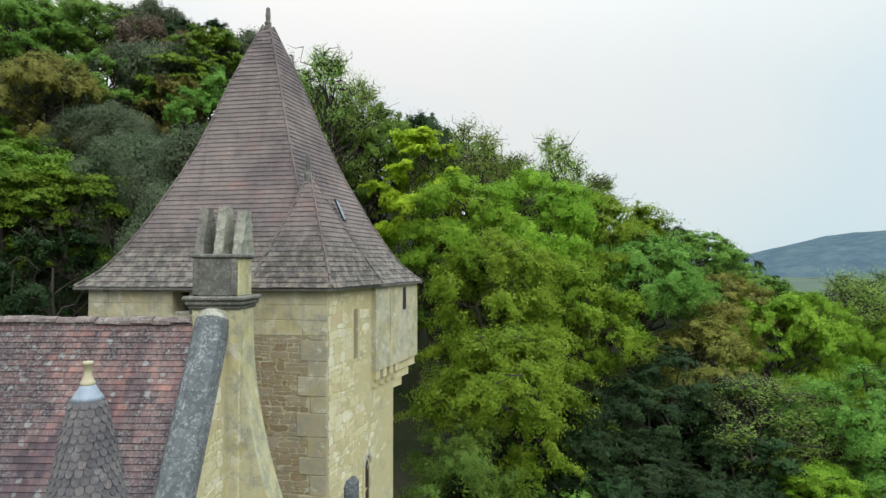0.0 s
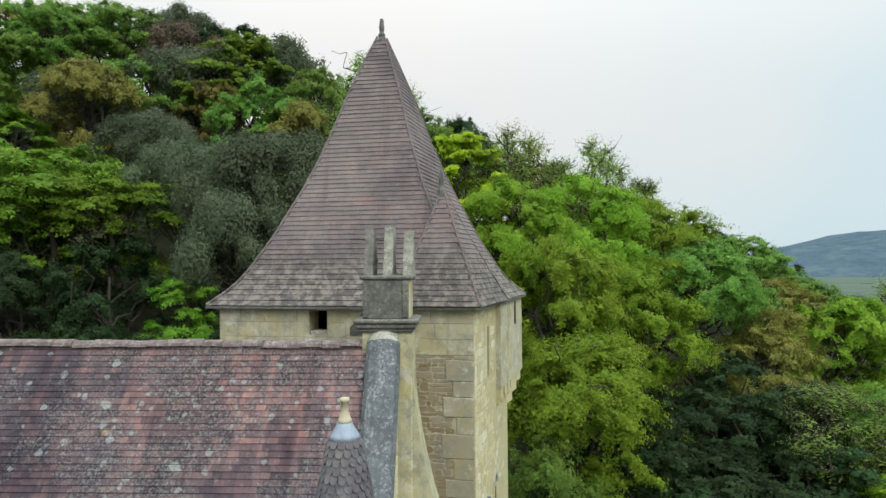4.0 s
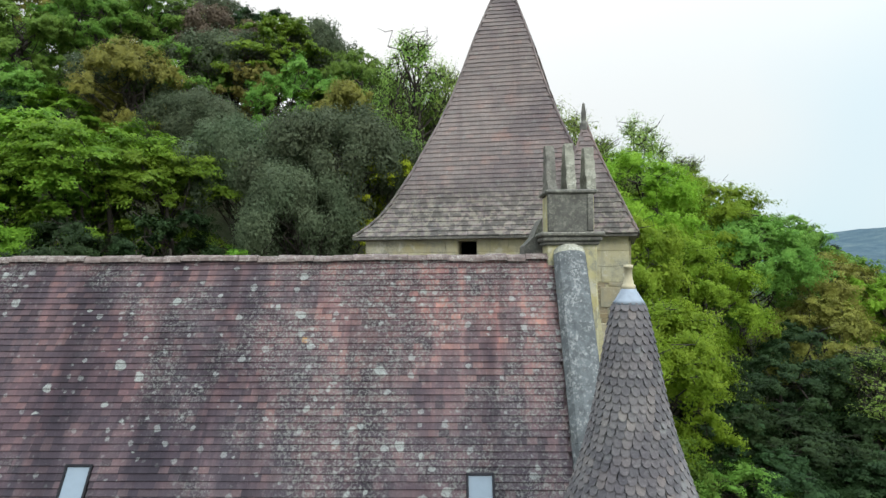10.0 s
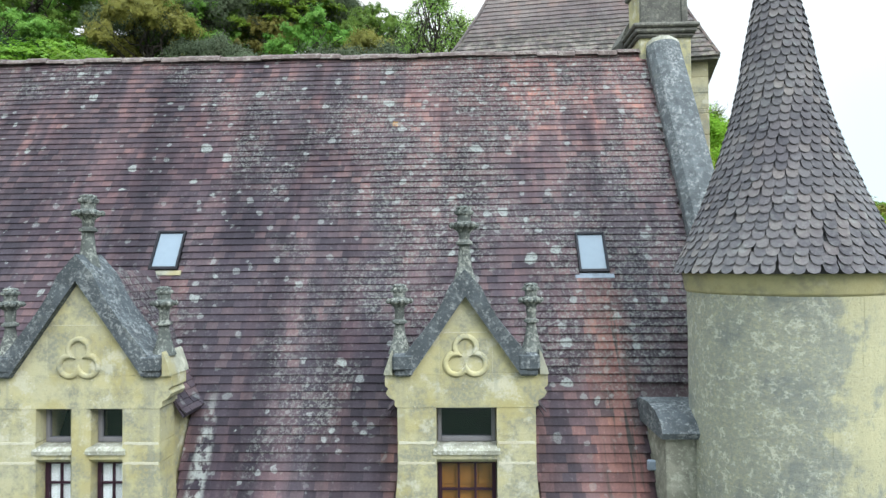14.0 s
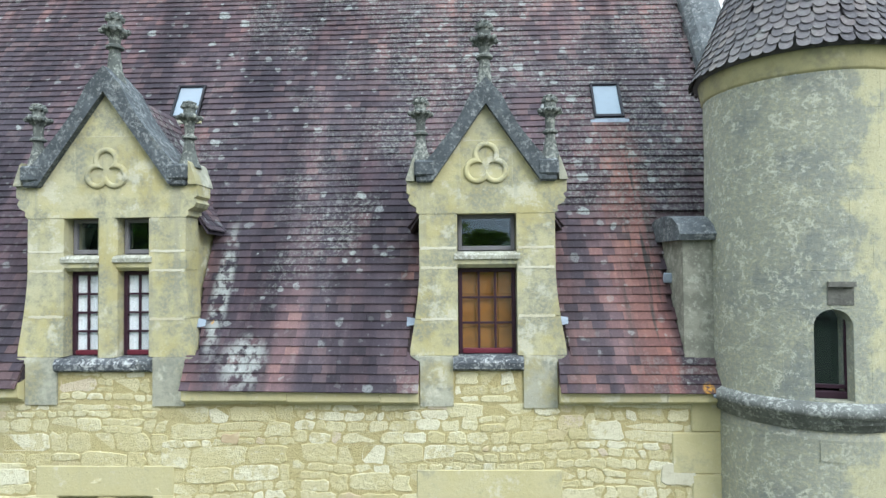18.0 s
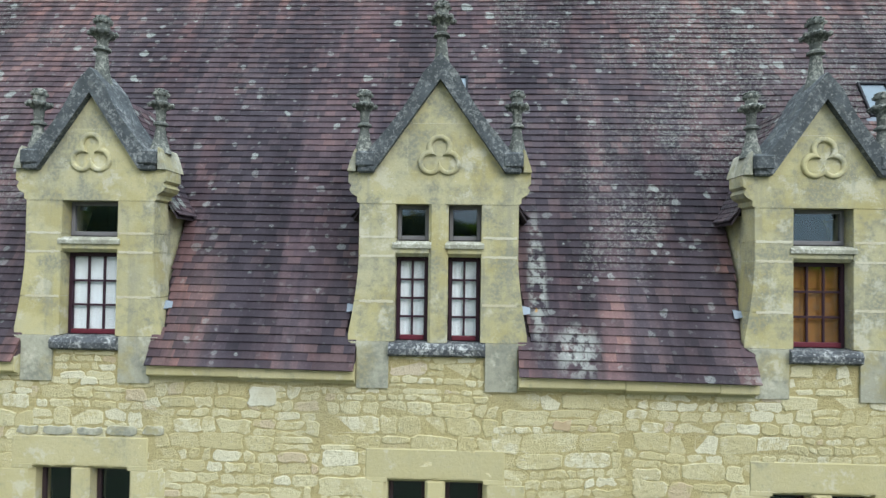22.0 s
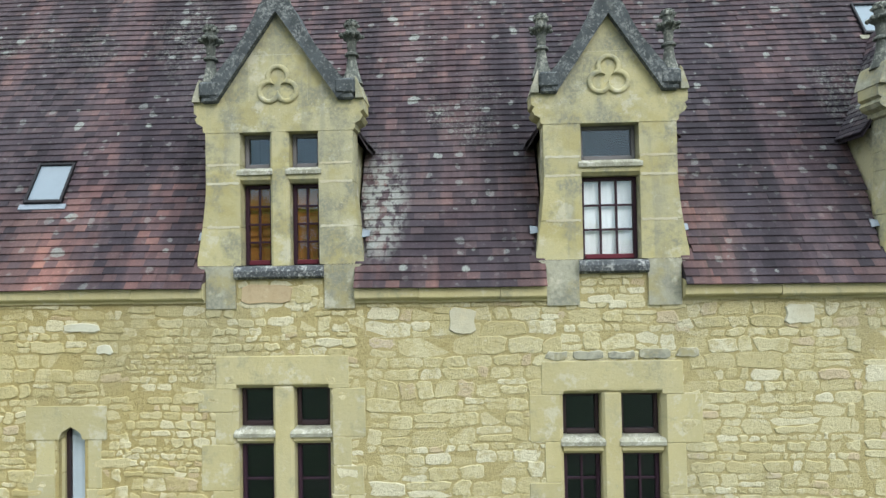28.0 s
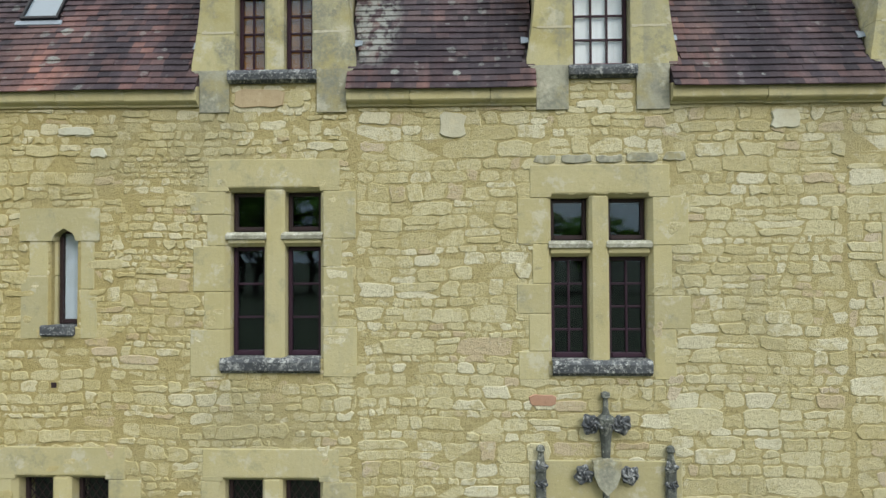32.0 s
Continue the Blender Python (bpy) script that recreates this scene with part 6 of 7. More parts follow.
# roof: bell-cast pyramid in tile courses
BELL = [(1.0, 0.0), (0.93, 0.028), (0.863, 0.060), (0.79, 0.108), (0.726, 0.163), (0.645, 0.235), (0.572, 0.311), (0.485, 0.40), (0.40, 0.50), (0.313, 0.618), (0.229, 0.746), (0.13, 0.875), (0.03, 1.0)]
AX, AY, ROOF_H = 2.78, 2.75, 7.05


def bell(h):
    for (w0, h0), (w1, h1) in zip(BELL, BELL[1:]):
        if h <= h1:
            return w0 + (w1 - w0) * (h - h0) / (h1 - h0)
    return BELL[-1][0]


def hipped(corners, apex, z0, h, shape, n, tile_w, rng, step=1.35, singles_wanted=0):
    """Tiles on the four sides of a roof whose plan shrinks by shape(t) towards the apex."""
    g, core, hips, picked = G(), G(), [[], [], [], []], []
    rows = []
    for k in range(n + 1):
        t = k / n
        w = shape(t)
        rows.append([Vector((apex[0] + (cx - apex[0]) * w, apex[1] + (cy - apex[1]) * w, z0 + h * t)) for cx, cy in corners])
    for k in range(n):
        t1 = min(1.0, (k + step) / n)
        w1 = shape(t1)
        up = [Vector((apex[0] + (cx - apex[0]) * w1, apex[1] + (cy - apex[1]) * w1, z0 + h * t1)) for cx, cy in corners]
        for i in range(4):
            j = (i + 1) % 4
            a, b, c, d = rows[k][i], rows[k][j], up[j], up[i]
            nn = (b - a).cross(d - a).normalized()
            L = (b - a).length
            m = max(1, round(L / tile_w))
            for q in range(m):
                u0, u1 = (q + 0.5 * (k % 2) - 0.25) / m, (q + 1 + 0.5 * (k % 2) - 0.25) / m
                u0, u1 = max(0.0, u0), min(1.0, u1)
                if u1 - u0 < 0.01:
                    continue
                e = 0.016 + rng.uniform(-0.002, 0.003)
                dz = Vector((0, 0, rng.uniform(-0.006, 0.006)))
                lo = [a.lerp(b, u0) + dz, a.lerp(b, u1) + dz, d.lerp(c, u1), d.lerp(c, u0)]
                top = [lo[0] + nn * (e + 0.016), lo[1] + nn * (e + 0.016), lo[2] + nn * 0.008, lo[3] + nn * 0.008]
                bot = [lo[0] + nn * (e - 0.006), lo[1] + nn * (e - 0.006)]
                piece = ([tuple(p_) for p_ in top + bot], [(0, 1, 2, 3), (4, 5, 1, 0), (0, 3, 4), (1, 5, 2)])
                if i == 0 and len(picked) < singles_wanted:
                    picked.append(piece)
                else:
                    g.add(*piece)
    core.add([tuple(p_) for r in rows for p_ in r], [(4 * k + i, 4 * k + (i + 1) % 4, 4 * k + 4 + (i + 1) % 4, 4 * k + 4 + i) for k in range(n) for i in range(4)])
    for i in range(4):
        hips[i] = [tuple(r[i] + Vector((0, 0, 0.03))) for r in rows]
    return g, core, hips, picked


t_rng = random.Random(17)
tg, tcore, thips, tower_singles = hipped([(-0.14, -0.14), (TW + 0.14, -0.14), (TW + 0.10, TD + 0.1), (BOXC[0] - 0.12, BOXC[1] + 0.12)], (AX, AY), TZ, ROOF_H, bell, 60, 0.19, t_rng, singles_wanted=295)
main_roof = part("main_roof", flip(tw(tcore)), TILE_TOWER, tower, "tall pyramid roof with flared eaves")
tagged(part("tiles", flip(tw(tg)), TILE_TOWER, main_roof), kind="stuff")
for hp in thips:
    part("hip_ridge", flip(tw(tube(G(), hp, 0.04, 6, 0.7))), TILE_TOWER, main_roof, "narrow tiled hip")
g = G()
g.add([(x_, y_, z_) for z_ in (TZ - 0.05, TZ) for x_, y_ in ((-0.16, -0.16), (TW + 0.16, -0.16), (TW + 0.12, TD + 0.12), (BOXC[0] - 0.14, BOXC[1] + 0.14))], [(3, 2, 1, 0), (4, 5, 6, 7), (0, 1, 5, 4), (1, 2, 6, 5), (2, 3, 7, 6), (3, 0, 4, 7)])
part("eaves_board", flip(tw(g)), CHIMNEY, tower)
apex_w = FR + ALONG * AX + INTO * AY
g = lathe(G(), [(0.17, TZ + ROOF_H - 0.22), (0.15, TZ + ROOF_H - 0.05), (0.085, TZ + ROOF_H + 0.02), (0.10, TZ + ROOF_H + 0.10), (0.06, TZ + ROOF_H + 0.16), (0.075, TZ + ROOF_H + 0.30), (0.05, TZ + ROOF_H + 0.52), (0.0, TZ + ROOF_H + 0.56)], apex_w.x - FR.x, apex_w.y - FR.y, 10)
part("finial", g, CHIMNEY, tower, "stone finial")
# small corner roof leaning on the main one
sg, score, ships, corner_singles = hipped([(-0.17, -0.17), (1.80, -0.17), (1.80, 2.45), (-0.56, 2.45)], (0.82, 0.98), TZ + 0.01, 2.65, lambda t: (1 - t) ** 1.12 * 0.97 + 0.03, 23, 0.19, t_rng, singles_wanted=90)
small = part("corner_roof", flip(tw(score)), TILE_TOWER, tower, "small pyramid roof over the stair corner")
tagged(part("tiles", flip(tw(sg)), TILE_TOWER, small), kind="stuff")
for hp in ships:
    part("hip_ridge", flip(tw(tube(G(), hp, 0.035, 6, 0.7))), TILE_TOWER, small)
sa = ALONG * 0.85 + INTO * 0.95
part("corner_finial", lathe(G(), [(0.10, 19.0), (0.09, 19.15), (0.055, 19.22), (0.06, 19.38), (0.03, 19.62), (0.0, 19.66)], sa.x, sa.y, 10), CHIMNEY, tower)
sl = G()
rbox(sl, -0.02, 0.02, -0.1, 0.1, -0.32, 0.32, 0.01)
mm = tm @ Matrix.Translation((0.62, 2.55, 18.45)) @ Matrix.Rotation(radians(24), 4, "Y")
part("roof_light", sl.moved(mm), IRON, tower, "narrow dark roof light")
part("roof_light_pane", rbox(G(), -0.03, 0.0, -0.07, 0.07, -0.27, 0.27, 0.005).moved(mm), SKYGLASS, tower)

PLANTED = [  # kind, x, y, height of the top, width
    ("grey", -20.4, 32.0, 26.2, 0.85), ("grey", -14.6, 31.0, 26.6, 0.95), ("grey", -16.2, 27.5, 22.3, 0.75), ("grey", -26.4, 37.0, 29.6, 0.85), ("rust", -32.9, 39.0, 34.2, 1.05),
    ("rust", -24.6, 43.0, 34.3, 0.85), ("red", -29.8, 49.0, 41.1, 1.05), ("rust", -14.9, 38.0, 30.5, 0.85), ("maple", -28.9, 28.0, 26.0, 1.15), ("maple", -25.0, 29.0, 24.4, 0.95),
    ("maple", -23.1, 46.0, 39.2, 1.00), ("maple", -32.6, 27.0, 25.6, 1.15), ("dark", -26.1, 51.0, 44.7, 1.00), ("mid", -43.8, 49.0, 43.3, 1.20), ("mid", -37.7, 51.0, 44.3, 1.20),
    # the low dark trees here carry canopy shade in their leaf colour
    ("maple", -18.4, 24.6, 17.2, 0.60), ("dark", -14.9, 24.0, 16.5, 0.70), ("dark", -22.5, 25.0, 19.6, 0.90), ("dark", -27.5, 24.0, 19.0, 0.90), ("mid", -31.0, 44.0, 36.5, 1.10), ("grey", -27.4, 46.0, 37.5, 1.00), ("mid", -20.0, 41.0, 33.6, 0.90), ("lime", -11.0, 30.0, 23.4, 0.70),
    ("grey", -20.7, 50.0, 41.0, 0.90), ("mid", -15.6, 45.0, 36.1, 0.90), ("mid", -44.7, 43.0, 39.4, 1.20), ("airy", -10.2, 37.0, 34.0, 0.90), ("airy", -11.6, 38.0, 32.2, 0.70),
    ("airy", -8.0, 39.0, 32.4, 0.80), ("mid", -6.6, 40.0, 30.6, 0.80), ("lime", -3.2, 36.0, 27.7, 0.95), ("dark", -3.0, 43.0, 32.4, 0.75), ("airy", 0.8, 37.0, 28.1, 1.00), ("airy", 7.3, 39.0, 27.6, 0.80),
    ("airy", 10.4, 38.0, 24.4, 0.80), ("airy", 4.2, 38.0, 26.0, 0.80), ("bright", 0.6, 32.0, 23.8, 1.00), ("bright", 5.6, 33.0, 24.2, 1.10), ("bright", 10.6, 35.0, 22.9, 1.15), ("bright", 2.2, 26.0, 19.4, 1.00), ("bright", 2.6, 20.5, 14.6, 1.00),
    ("bright", 6.2, 27.0, 18.0, 0.90), ("mid", 11.4, 31.0, 19.4, 1.00), ("dark", 11.6, 24.5, 13.0, 0.95), ("dark", 14.4, 25.0, 11.6, 0.85), ("rust", 17.2, 32.0, 16.7, 1.00), ("rust", 13.6, 27.0, 14.2, 0.85), ("dark", 23.0, 46.0, 19.6, 0.85), ("dark", 19.6, 47.0, 20.8, 0.80),
    ("dark", 15.6, 46.0, 21.6, 0.70), ("dark", 31.2, 53.0, 14.6, 0.60), ("dark", 9.4, 23.0, 11.6, 0.95), ("dark", 7.8, 20.0, 9.2, 1.00), ("airy", 14.1, 22.0, 11.9, 1.30), ("airy", 16.6, 23.0, 11.2, 1.20), ("bright", 15.6, 19.0, 8.4, 0.70),
    ("bright", 22.6, 30.0, 15.6, 0.70), ("airy", 25.2, 32.0, 16.8, 1.00), ("airy", 27.6, 33.0, 16.9, 1.00), ("bright", 26.4, 30.0, 14.2, 0.80), ("bright", 19.6, 25.0, 11.6, 0.70), ("mid", 24.0, 27.0, 11.0, 0.80),
    ("dark", 5.6, 21.5, 11.4, 0.80), ("dark", 6.4, 18.0, 8.2, 0.80), ("mid", 0.2, 17.5, 10.6, 0.70), ("dark", 10.7, 18.0, 7.2, 0.90),
]

# ---- trees ----
def limb_path(a, b, rng, n=4, wob=0.12):
    a, b = Vector(a), Vector(b)
    L = (b - a).length
    return [tuple(a.lerp(b, i / n) + (Vector((rng.gauss(0, 1), rng.gauss(0, 1), rng.gauss(0, 0.5))) * wob * L * 0.25 if 0 < i < n else Vector())) for i in range(n + 1)]


def crown_mesh(tone, seed, h, r, n_clump, n_leaf, size, style, base=0.3):
    """Trunk with limbs, and a crown of many small leaves set along twigs in uneven clumps; the foot at the origin.
    style: soft (drooping feathery sprays), layer (flat tiers), dense (tight rounded cushions) or airy (bare twigs show)."""
    rng, nr = random.Random(seed), np.random.RandomState(seed)
    wide, tall, fall, fuzz, rim = {"soft": (1.10, 0.75, 0.40, 0.125, 0.35), "layer": (1.15, 0.50, 0.30, 0.15, 0.35), "dense": (1.0, 0.92, 0.0, 0.07, 0.78), "airy": (1.05, 0.95, 0.12, 0.30, 0.25)}[style]
    span = {"soft": (0.20, 0.36), "layer": (0.22, 0.40), "dense": (0.15, 0.30), "airy": (0.18, 0.38)}[style]
    wood = G()
    tube(wood, limb_path((0, 0, -0.6), (rng.uniform(-0.4, 0.4), rng.uniform(-0.4, 0.4), h * 0.76), rng, 6, 0.25), 0.024 * h, 7, 0.22)
    mid, half = h * (base + (1 - base) * 0.5), h * (1 - base) * 0.5
    centres = []
    for i in range(n_clump):
        u = rng.uniform(-0.75, 1.0)
        a = 2.39996 * i + rng.uniform(-0.5, 0.5)
        q = math.sqrt(max(0.05, 1 - u * u)) * rng.uniform(0.74 if style == "dense" else 0.50, 0.95) * (1 + 0.20 * math.sin(3 * a + seed) + 0.12 * math.sin(5 * a + 2 * seed))
        cr = r * rng.uniform(*span)
        z = mid + half * u * rng.uniform(0.80, 1.0) - cr * tall * max(0.0, u) * 0.8
        centres.append((Vector((r * q * math.cos(a), r * q * math.sin(a), z)), cr))
    for c, cr in centres[:: 2 if style != "airy" else 1]:
        z0 = max(h * 0.14, c.z - rng.uniform(0.22, 0.45) * h)
        tube(wood, limb_path((0, 0, z0), c, rng, 5, 0.4), 0.0075 * h, 5, 0.25)
        if style in ("airy", "soft"):
            for _ in range(7 if style == "airy" else 2):
                e = c + Vector((rng.gauss(0, 1), rng.gauss(0, 1), rng.uniform(0.2, 1.6))) * cr * 0.7
                tube(wood, limb_path(c, e, rng, 4, 0.6), 0.0024 * h, 4, 0.3)
    tot = sum(cr * cr for c, cr in centres)
    vs = []
    for c, cr in centres:
        m = max(20, int(n_leaf * cr * cr / tot))
        cc = np.array(c)
        out = np.array([c.x, c.y, (c.z - mid) * 0.6])
        out = out / max(0.5, np.linalg.norm(out))
        # twigs of the clump, longer towards the outside of the crown
        k = max(5, m // {"airy": 9, "dense": 60}.get(style, 75))
        d = nr.normal(size=(k, 3)) + 0.55 * out + np.array([0, 0, 0.35])
        d /= np.linalg.norm(d, axis=1)[:, None]
        L = cr * nr.uniform(0.65, 1.2, k) * (1 + 0.25 * (d @ out))
        pick = nr.randint(0, k, m)
        t = rim + (1 - rim) * np.sqrt(nr.uniform(0, 1, m))
        deep = nr.uniform(0, 1, m) < 0.22
        t = np.where(deep, nr.uniform(0.1, 0.6, m), t)
        p = d[pick] * (L[pick] * t)[:, None] * np.array([wide, wide, tall])
        p += nr.normal(size=(m, 3)) * cr * fuzz * np.array([1, 1, 0.35 if style == "layer" else 0.8])
        p[:, 2] -= fall * cr * t * t
        if style == "dense":
            # cushions: leaves over a lumpy shell
            q = nr.normal(size=(m, 3)) + 0.45 * out + np.array([0, 0, 0.3])
            q /= np.linalg.norm(q, axis=1)[:, None]
            f = nr.normal(size=(5, 3)) * 4.6
            lump = sum(np.sin(q @ f[i] + 1.7 * i) for i in range(5)) / 5
            p = q * (cr * (0.93 + 0.26 * lump + nr.normal(size=m) * 0.17) * np.where(deep, 0.72, 1.0))[:, None] * np.array([1, 1, 0.9])
        face = p / (np.linalg.norm(p, axis=1)[:, None] + 1e-6) * {"layer": 0.45, "dense": 1.0}.get(style, 0.75) + 0.30 * out + np.array([0, 0, {"layer": 0.7, "dense": 0.15}.get(style, 0.35)])
        face += nr.normal(size=(m, 3)) * (0.32 if style != "dense" else 0.55)
        face /= np.linalg.norm(face, axis=1)[:, None]
        p = cc + p
        s1 = np.cross(face, nr.normal(size=(m, 3)))
        s1 /= np.linalg.norm(s1, axis=1)[:, None]
        s2 = np.cross(face, s1)
        s = size * nr.uniform(0.6, 1.35, m)[:, None] * np.where(deep, 1.9, 1.0)[:, None]
        w = s * nr.uniform(0.5, 0.8, m)[:, None]
        vs.append(np.stack([p - s1 * s, p + s1 * s * 0.7 + s2 * w, p + s1 * s * 0.5 - s2 * w], 1).reshape(-1, 3))
    V = np.concatenate(vs)
    n = len(V) // 3
    me = bpy.data.meshes.new("crown")
    me.vertices.add(3 * n)
    me.vertices.foreach_set("co", V.astype(np.float32).ravel())
    me.loops.add(3 * n)
    me.loops.foreach_set("vertex_index", np.arange(3 * n, dtype=np.int32))
    me.polygons.add(n)
    me.polygons.foreach_set("loop_start", np.arange(0, 3 * n, 3, dtype=np.int32))
    me.materials.append(LEAVES[tone])
    me.update(calc_edges=True)
    return me, mesh_of("trunk", wood, BARK)


SPECIES, FAR = {}, {}
for key, tone, label, style, specs in (  # seed, height, radius, clumps, leaves, leaf size
    ("bright", "fresh_green", "broadleaf tree in fresh bright green leaf", "soft", [(1, 12, 3.9, 56, 52000, 0.070), (2, 13, 4.3, 64, 58000, 0.070), (3, 11, 3.6, 48, 46000, 0.070)]),
    ("maple", "leaf_green", "broadleaf tree with tiers of bright green leaves", "layer", [(21, 11, 3.7, 46, 36000, 0.080), (22, 12, 4.0, 50, 38000, 0.080)]),
    ("mid", "mid_green", "broadleaf tree in mid-green leaf", "soft", [(4, 12, 3.9, 56, 46000, 0.070), (5, 13, 4.2, 62, 50000, 0.070)]),
    ("lime", "yellow_green", "tree with yellow-green leaves", "layer", [(6, 10, 3.0, 40, 26000, 0.080)]),
    ("grey", "holm_oak_grey", "dense rounded grey-green holm oak", "dense", [(7, 10, 3.9, 84, 60000, 0.062), (8, 11, 4.2, 92, 64000, 0.062)]),
    ("dark", "shade_dark_oak", "tall oak tree, green darkened for canopy shade", "soft", [(9, 12, 3.6, 46, 34000, 0.075), (10, 13, 3.9, 50, 36000, 0.075)]),
    ("rust", "olive_brown", "tree with olive-brown foliage", "soft", [(11, 10, 3.5, 46, 38000, 0.068), (12, 11, 3.7, 50, 40000, 0.068)]),
    ("red", "red_brown", "dull red-brown broadleaf tree", "dense", [(15, 10, 3.5, 46, 26000, 0.08)]),
):
    SPECIES[key] = (label, [(sp[1], crown_mesh(tone, *sp, style, 0.42 if key == "grey" else 0.3)) for sp in specs])
    FAR[key] = (label, [(sp[1], crown_mesh(tone, sp[0] + 40, *sp[1:4], int(sp[4] * 0.42), sp[5] * 1.45, style, 0.42 if key == "grey" else 0.3)) for sp in specs[:2]])
SPECIES["airy"] = ("thin airy tree with bare twigs and sparse leaves", [(12, crown_mesh("pale_green", 13, 12, 2.8, 60, 11000, 0.056, "airy", 0.35)), (13, crown_mesh("pale_green", 14, 13, 2.5, 52, 7000, 0.056, "airy", 0.4))])

tree_rng = random.Random(77)


SKY_LINE = [(-0.78, 0.485), (-0.69, 0.478), (-0.60, 0.473), (-0.53, 0.464), (-0.472, 0.438), (-0.40, 0.40), (-0.338, 0.371), (-0.29, 0.328), (-0.233, 0.278), (-0.16, 0.272), (-0.09, 0.262), (-0.01, 0.23), (0.08, 0.185), (0.18, 0.145), (0.255, 0.112), (0.30, 0.082), (0.42, 0.065), (0.49, 0.05), (0.52, -0.01), (0.57, -0.035), (0.9, -0.03)]


def skyline(x, y):
    """Height that the wood's top line allows, seen from the courtyard side."""
    d = y + 7.1
    t = x / d
    for (a, u), (b, w) in zip(SKY_LINE, SKY_LINE[1:]):
        if t <= b:
            return 17.0 + d * (u + (w - u) * max(0.0, (t - a) / (b - a)))
    return 17.0 + d * SKY_LINE[-1][1]


def tree(kind, x, y, top, wide=1.0, pick=None, far=False, over=0.0):
    """Plant a tree so that its top reaches the height given."""
    label, shapes = (FAR if (far or y > 39) and kind in FAR and (kind != "dark" or far) else SPECIES)[kind]
    h0, (crown, trunk) = shapes[tree_rng.randrange(len(shapes)) if pick is None else pick % len(shapes)]
    z = ground_z(x, y)
    top = min(top, skyline(x, y) + over) if y > 0 and kind != "airy" else top
    k = max(0.5, (top - z) / h0)
    ob = thing("tree", label, "tree", "trees of the wooded hillside")
    for name, me in (("trunk", trunk), ("crown", crown)):
        c = new(name, me)
        c.parent = ob
    w = wide * (0.45 * k + 0.55)
    ob.matrix_world = Matrix.Translation((x, y, z)) @ Matrix.Rotation(tree_rng.uniform(0, 6.28), 4, "Z") @ Matrix.Diagonal((w, w, k, 1))
    return ob


# prominent trees: kind, x, y, height of the top
for kind, x, y, top, wide in PLANTED:
    tree(kind, x, y, top, wide, over=1.0)
# low growth at the foot of the slope, mostly in the shade-darkened leaf
for i in range(26):
    x, y = tree_rng.uniform(-1.5, 24), tree_rng.uniform(13.5, 21)
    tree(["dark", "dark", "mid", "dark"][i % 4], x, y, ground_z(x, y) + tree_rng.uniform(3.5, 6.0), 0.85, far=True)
# the wood behind them, in loose rows up the slope
MIXES = ["maple", "mid", "mid", "rust", "grey", "bright", "maple", "mid"]
row_y = 23.0
while row_y < 62:
    x = -0.80 * (row_y + 7) - 14
    while x < 0.80 * (row_y + 7) + 2:
        yy = row_y + tree_rng.uniform(-2.2, 2.2)
        xx = x + tree_rng.uniform(-1.5, 1.5)
        clear = all((xx - px_) ** 2 + (yy - py_) ** 2 > 9 for _, px_, py_, _, _ in PLANTED)
        if clear and not (xx > 14 and yy > 50) and not (-14 < xx < 2 and yy < 20):
            kind = MIXES[tree_rng.randrange(len(MIXES))]
            # lower trees get the darkened leaf, so shade comes from colour
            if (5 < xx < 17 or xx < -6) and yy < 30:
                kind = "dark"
            hgt = min(ground_z(xx, yy) + tree_rng.uniform(8.5, 11.5) + (4.0 if yy > 43 else 0.0), skyline(xx, yy) - tree_rng.uniform(0, 0.8))
            if hgt - ground_z(xx, yy) > 4.5:
                tree(kind, xx, yy, hgt, tree_rng.uniform(0.85, 1.1), far=yy > 29 or xx < -6)
        x += tree_rng.uniform(5.4, 7.0)
    row_y += 6.5

# tall wood beyond the courtyard, behind the camera, which the panes mirror
for i in range(26):
    x, y = -115 + 8.0 * i + tree_rng.uniform(-1.5, 1.5), -112 + tree_rng.uniform(-6, 6)
    tree(MIXES[i % 8], x, y, 14.0 + 8.5 * min(1.0, max(0.0, (18 - x) / 45)) + tree_rng.uniform(-1.0, 1.0), 1.6, far=True)

# the hill's west shoulder
for kind, x, y, top, wide in (("mid", -51.0, 50.0, 41.0, 1.30), ("mid", -47.0, 46.5, 37.0, 1.20), ("dark", -41.0, 37.0, 30.0, 1.10)):
    tree(kind, x, y, top, wide, over=1.0)

# ---- carved doorway head ----
dh = thing("doorway_carving", "grey carved stone finial with shield and two crocketed pinnacles", "carving", at=(-16.89, 0, 3.0))
dinv = Matrix.Translation((16.89, 0, -3.0))
DX = -16.89
part("backing", rbox(G(), -17.80, -15.98, -0.02, 0.2, 2.4, 4.18, 0.01).moved(dinv), ASHLAR, dh, "smooth ashlar panel")
STONE_GAPS.append((-17.81, -15.97, 2.4, 4.19))


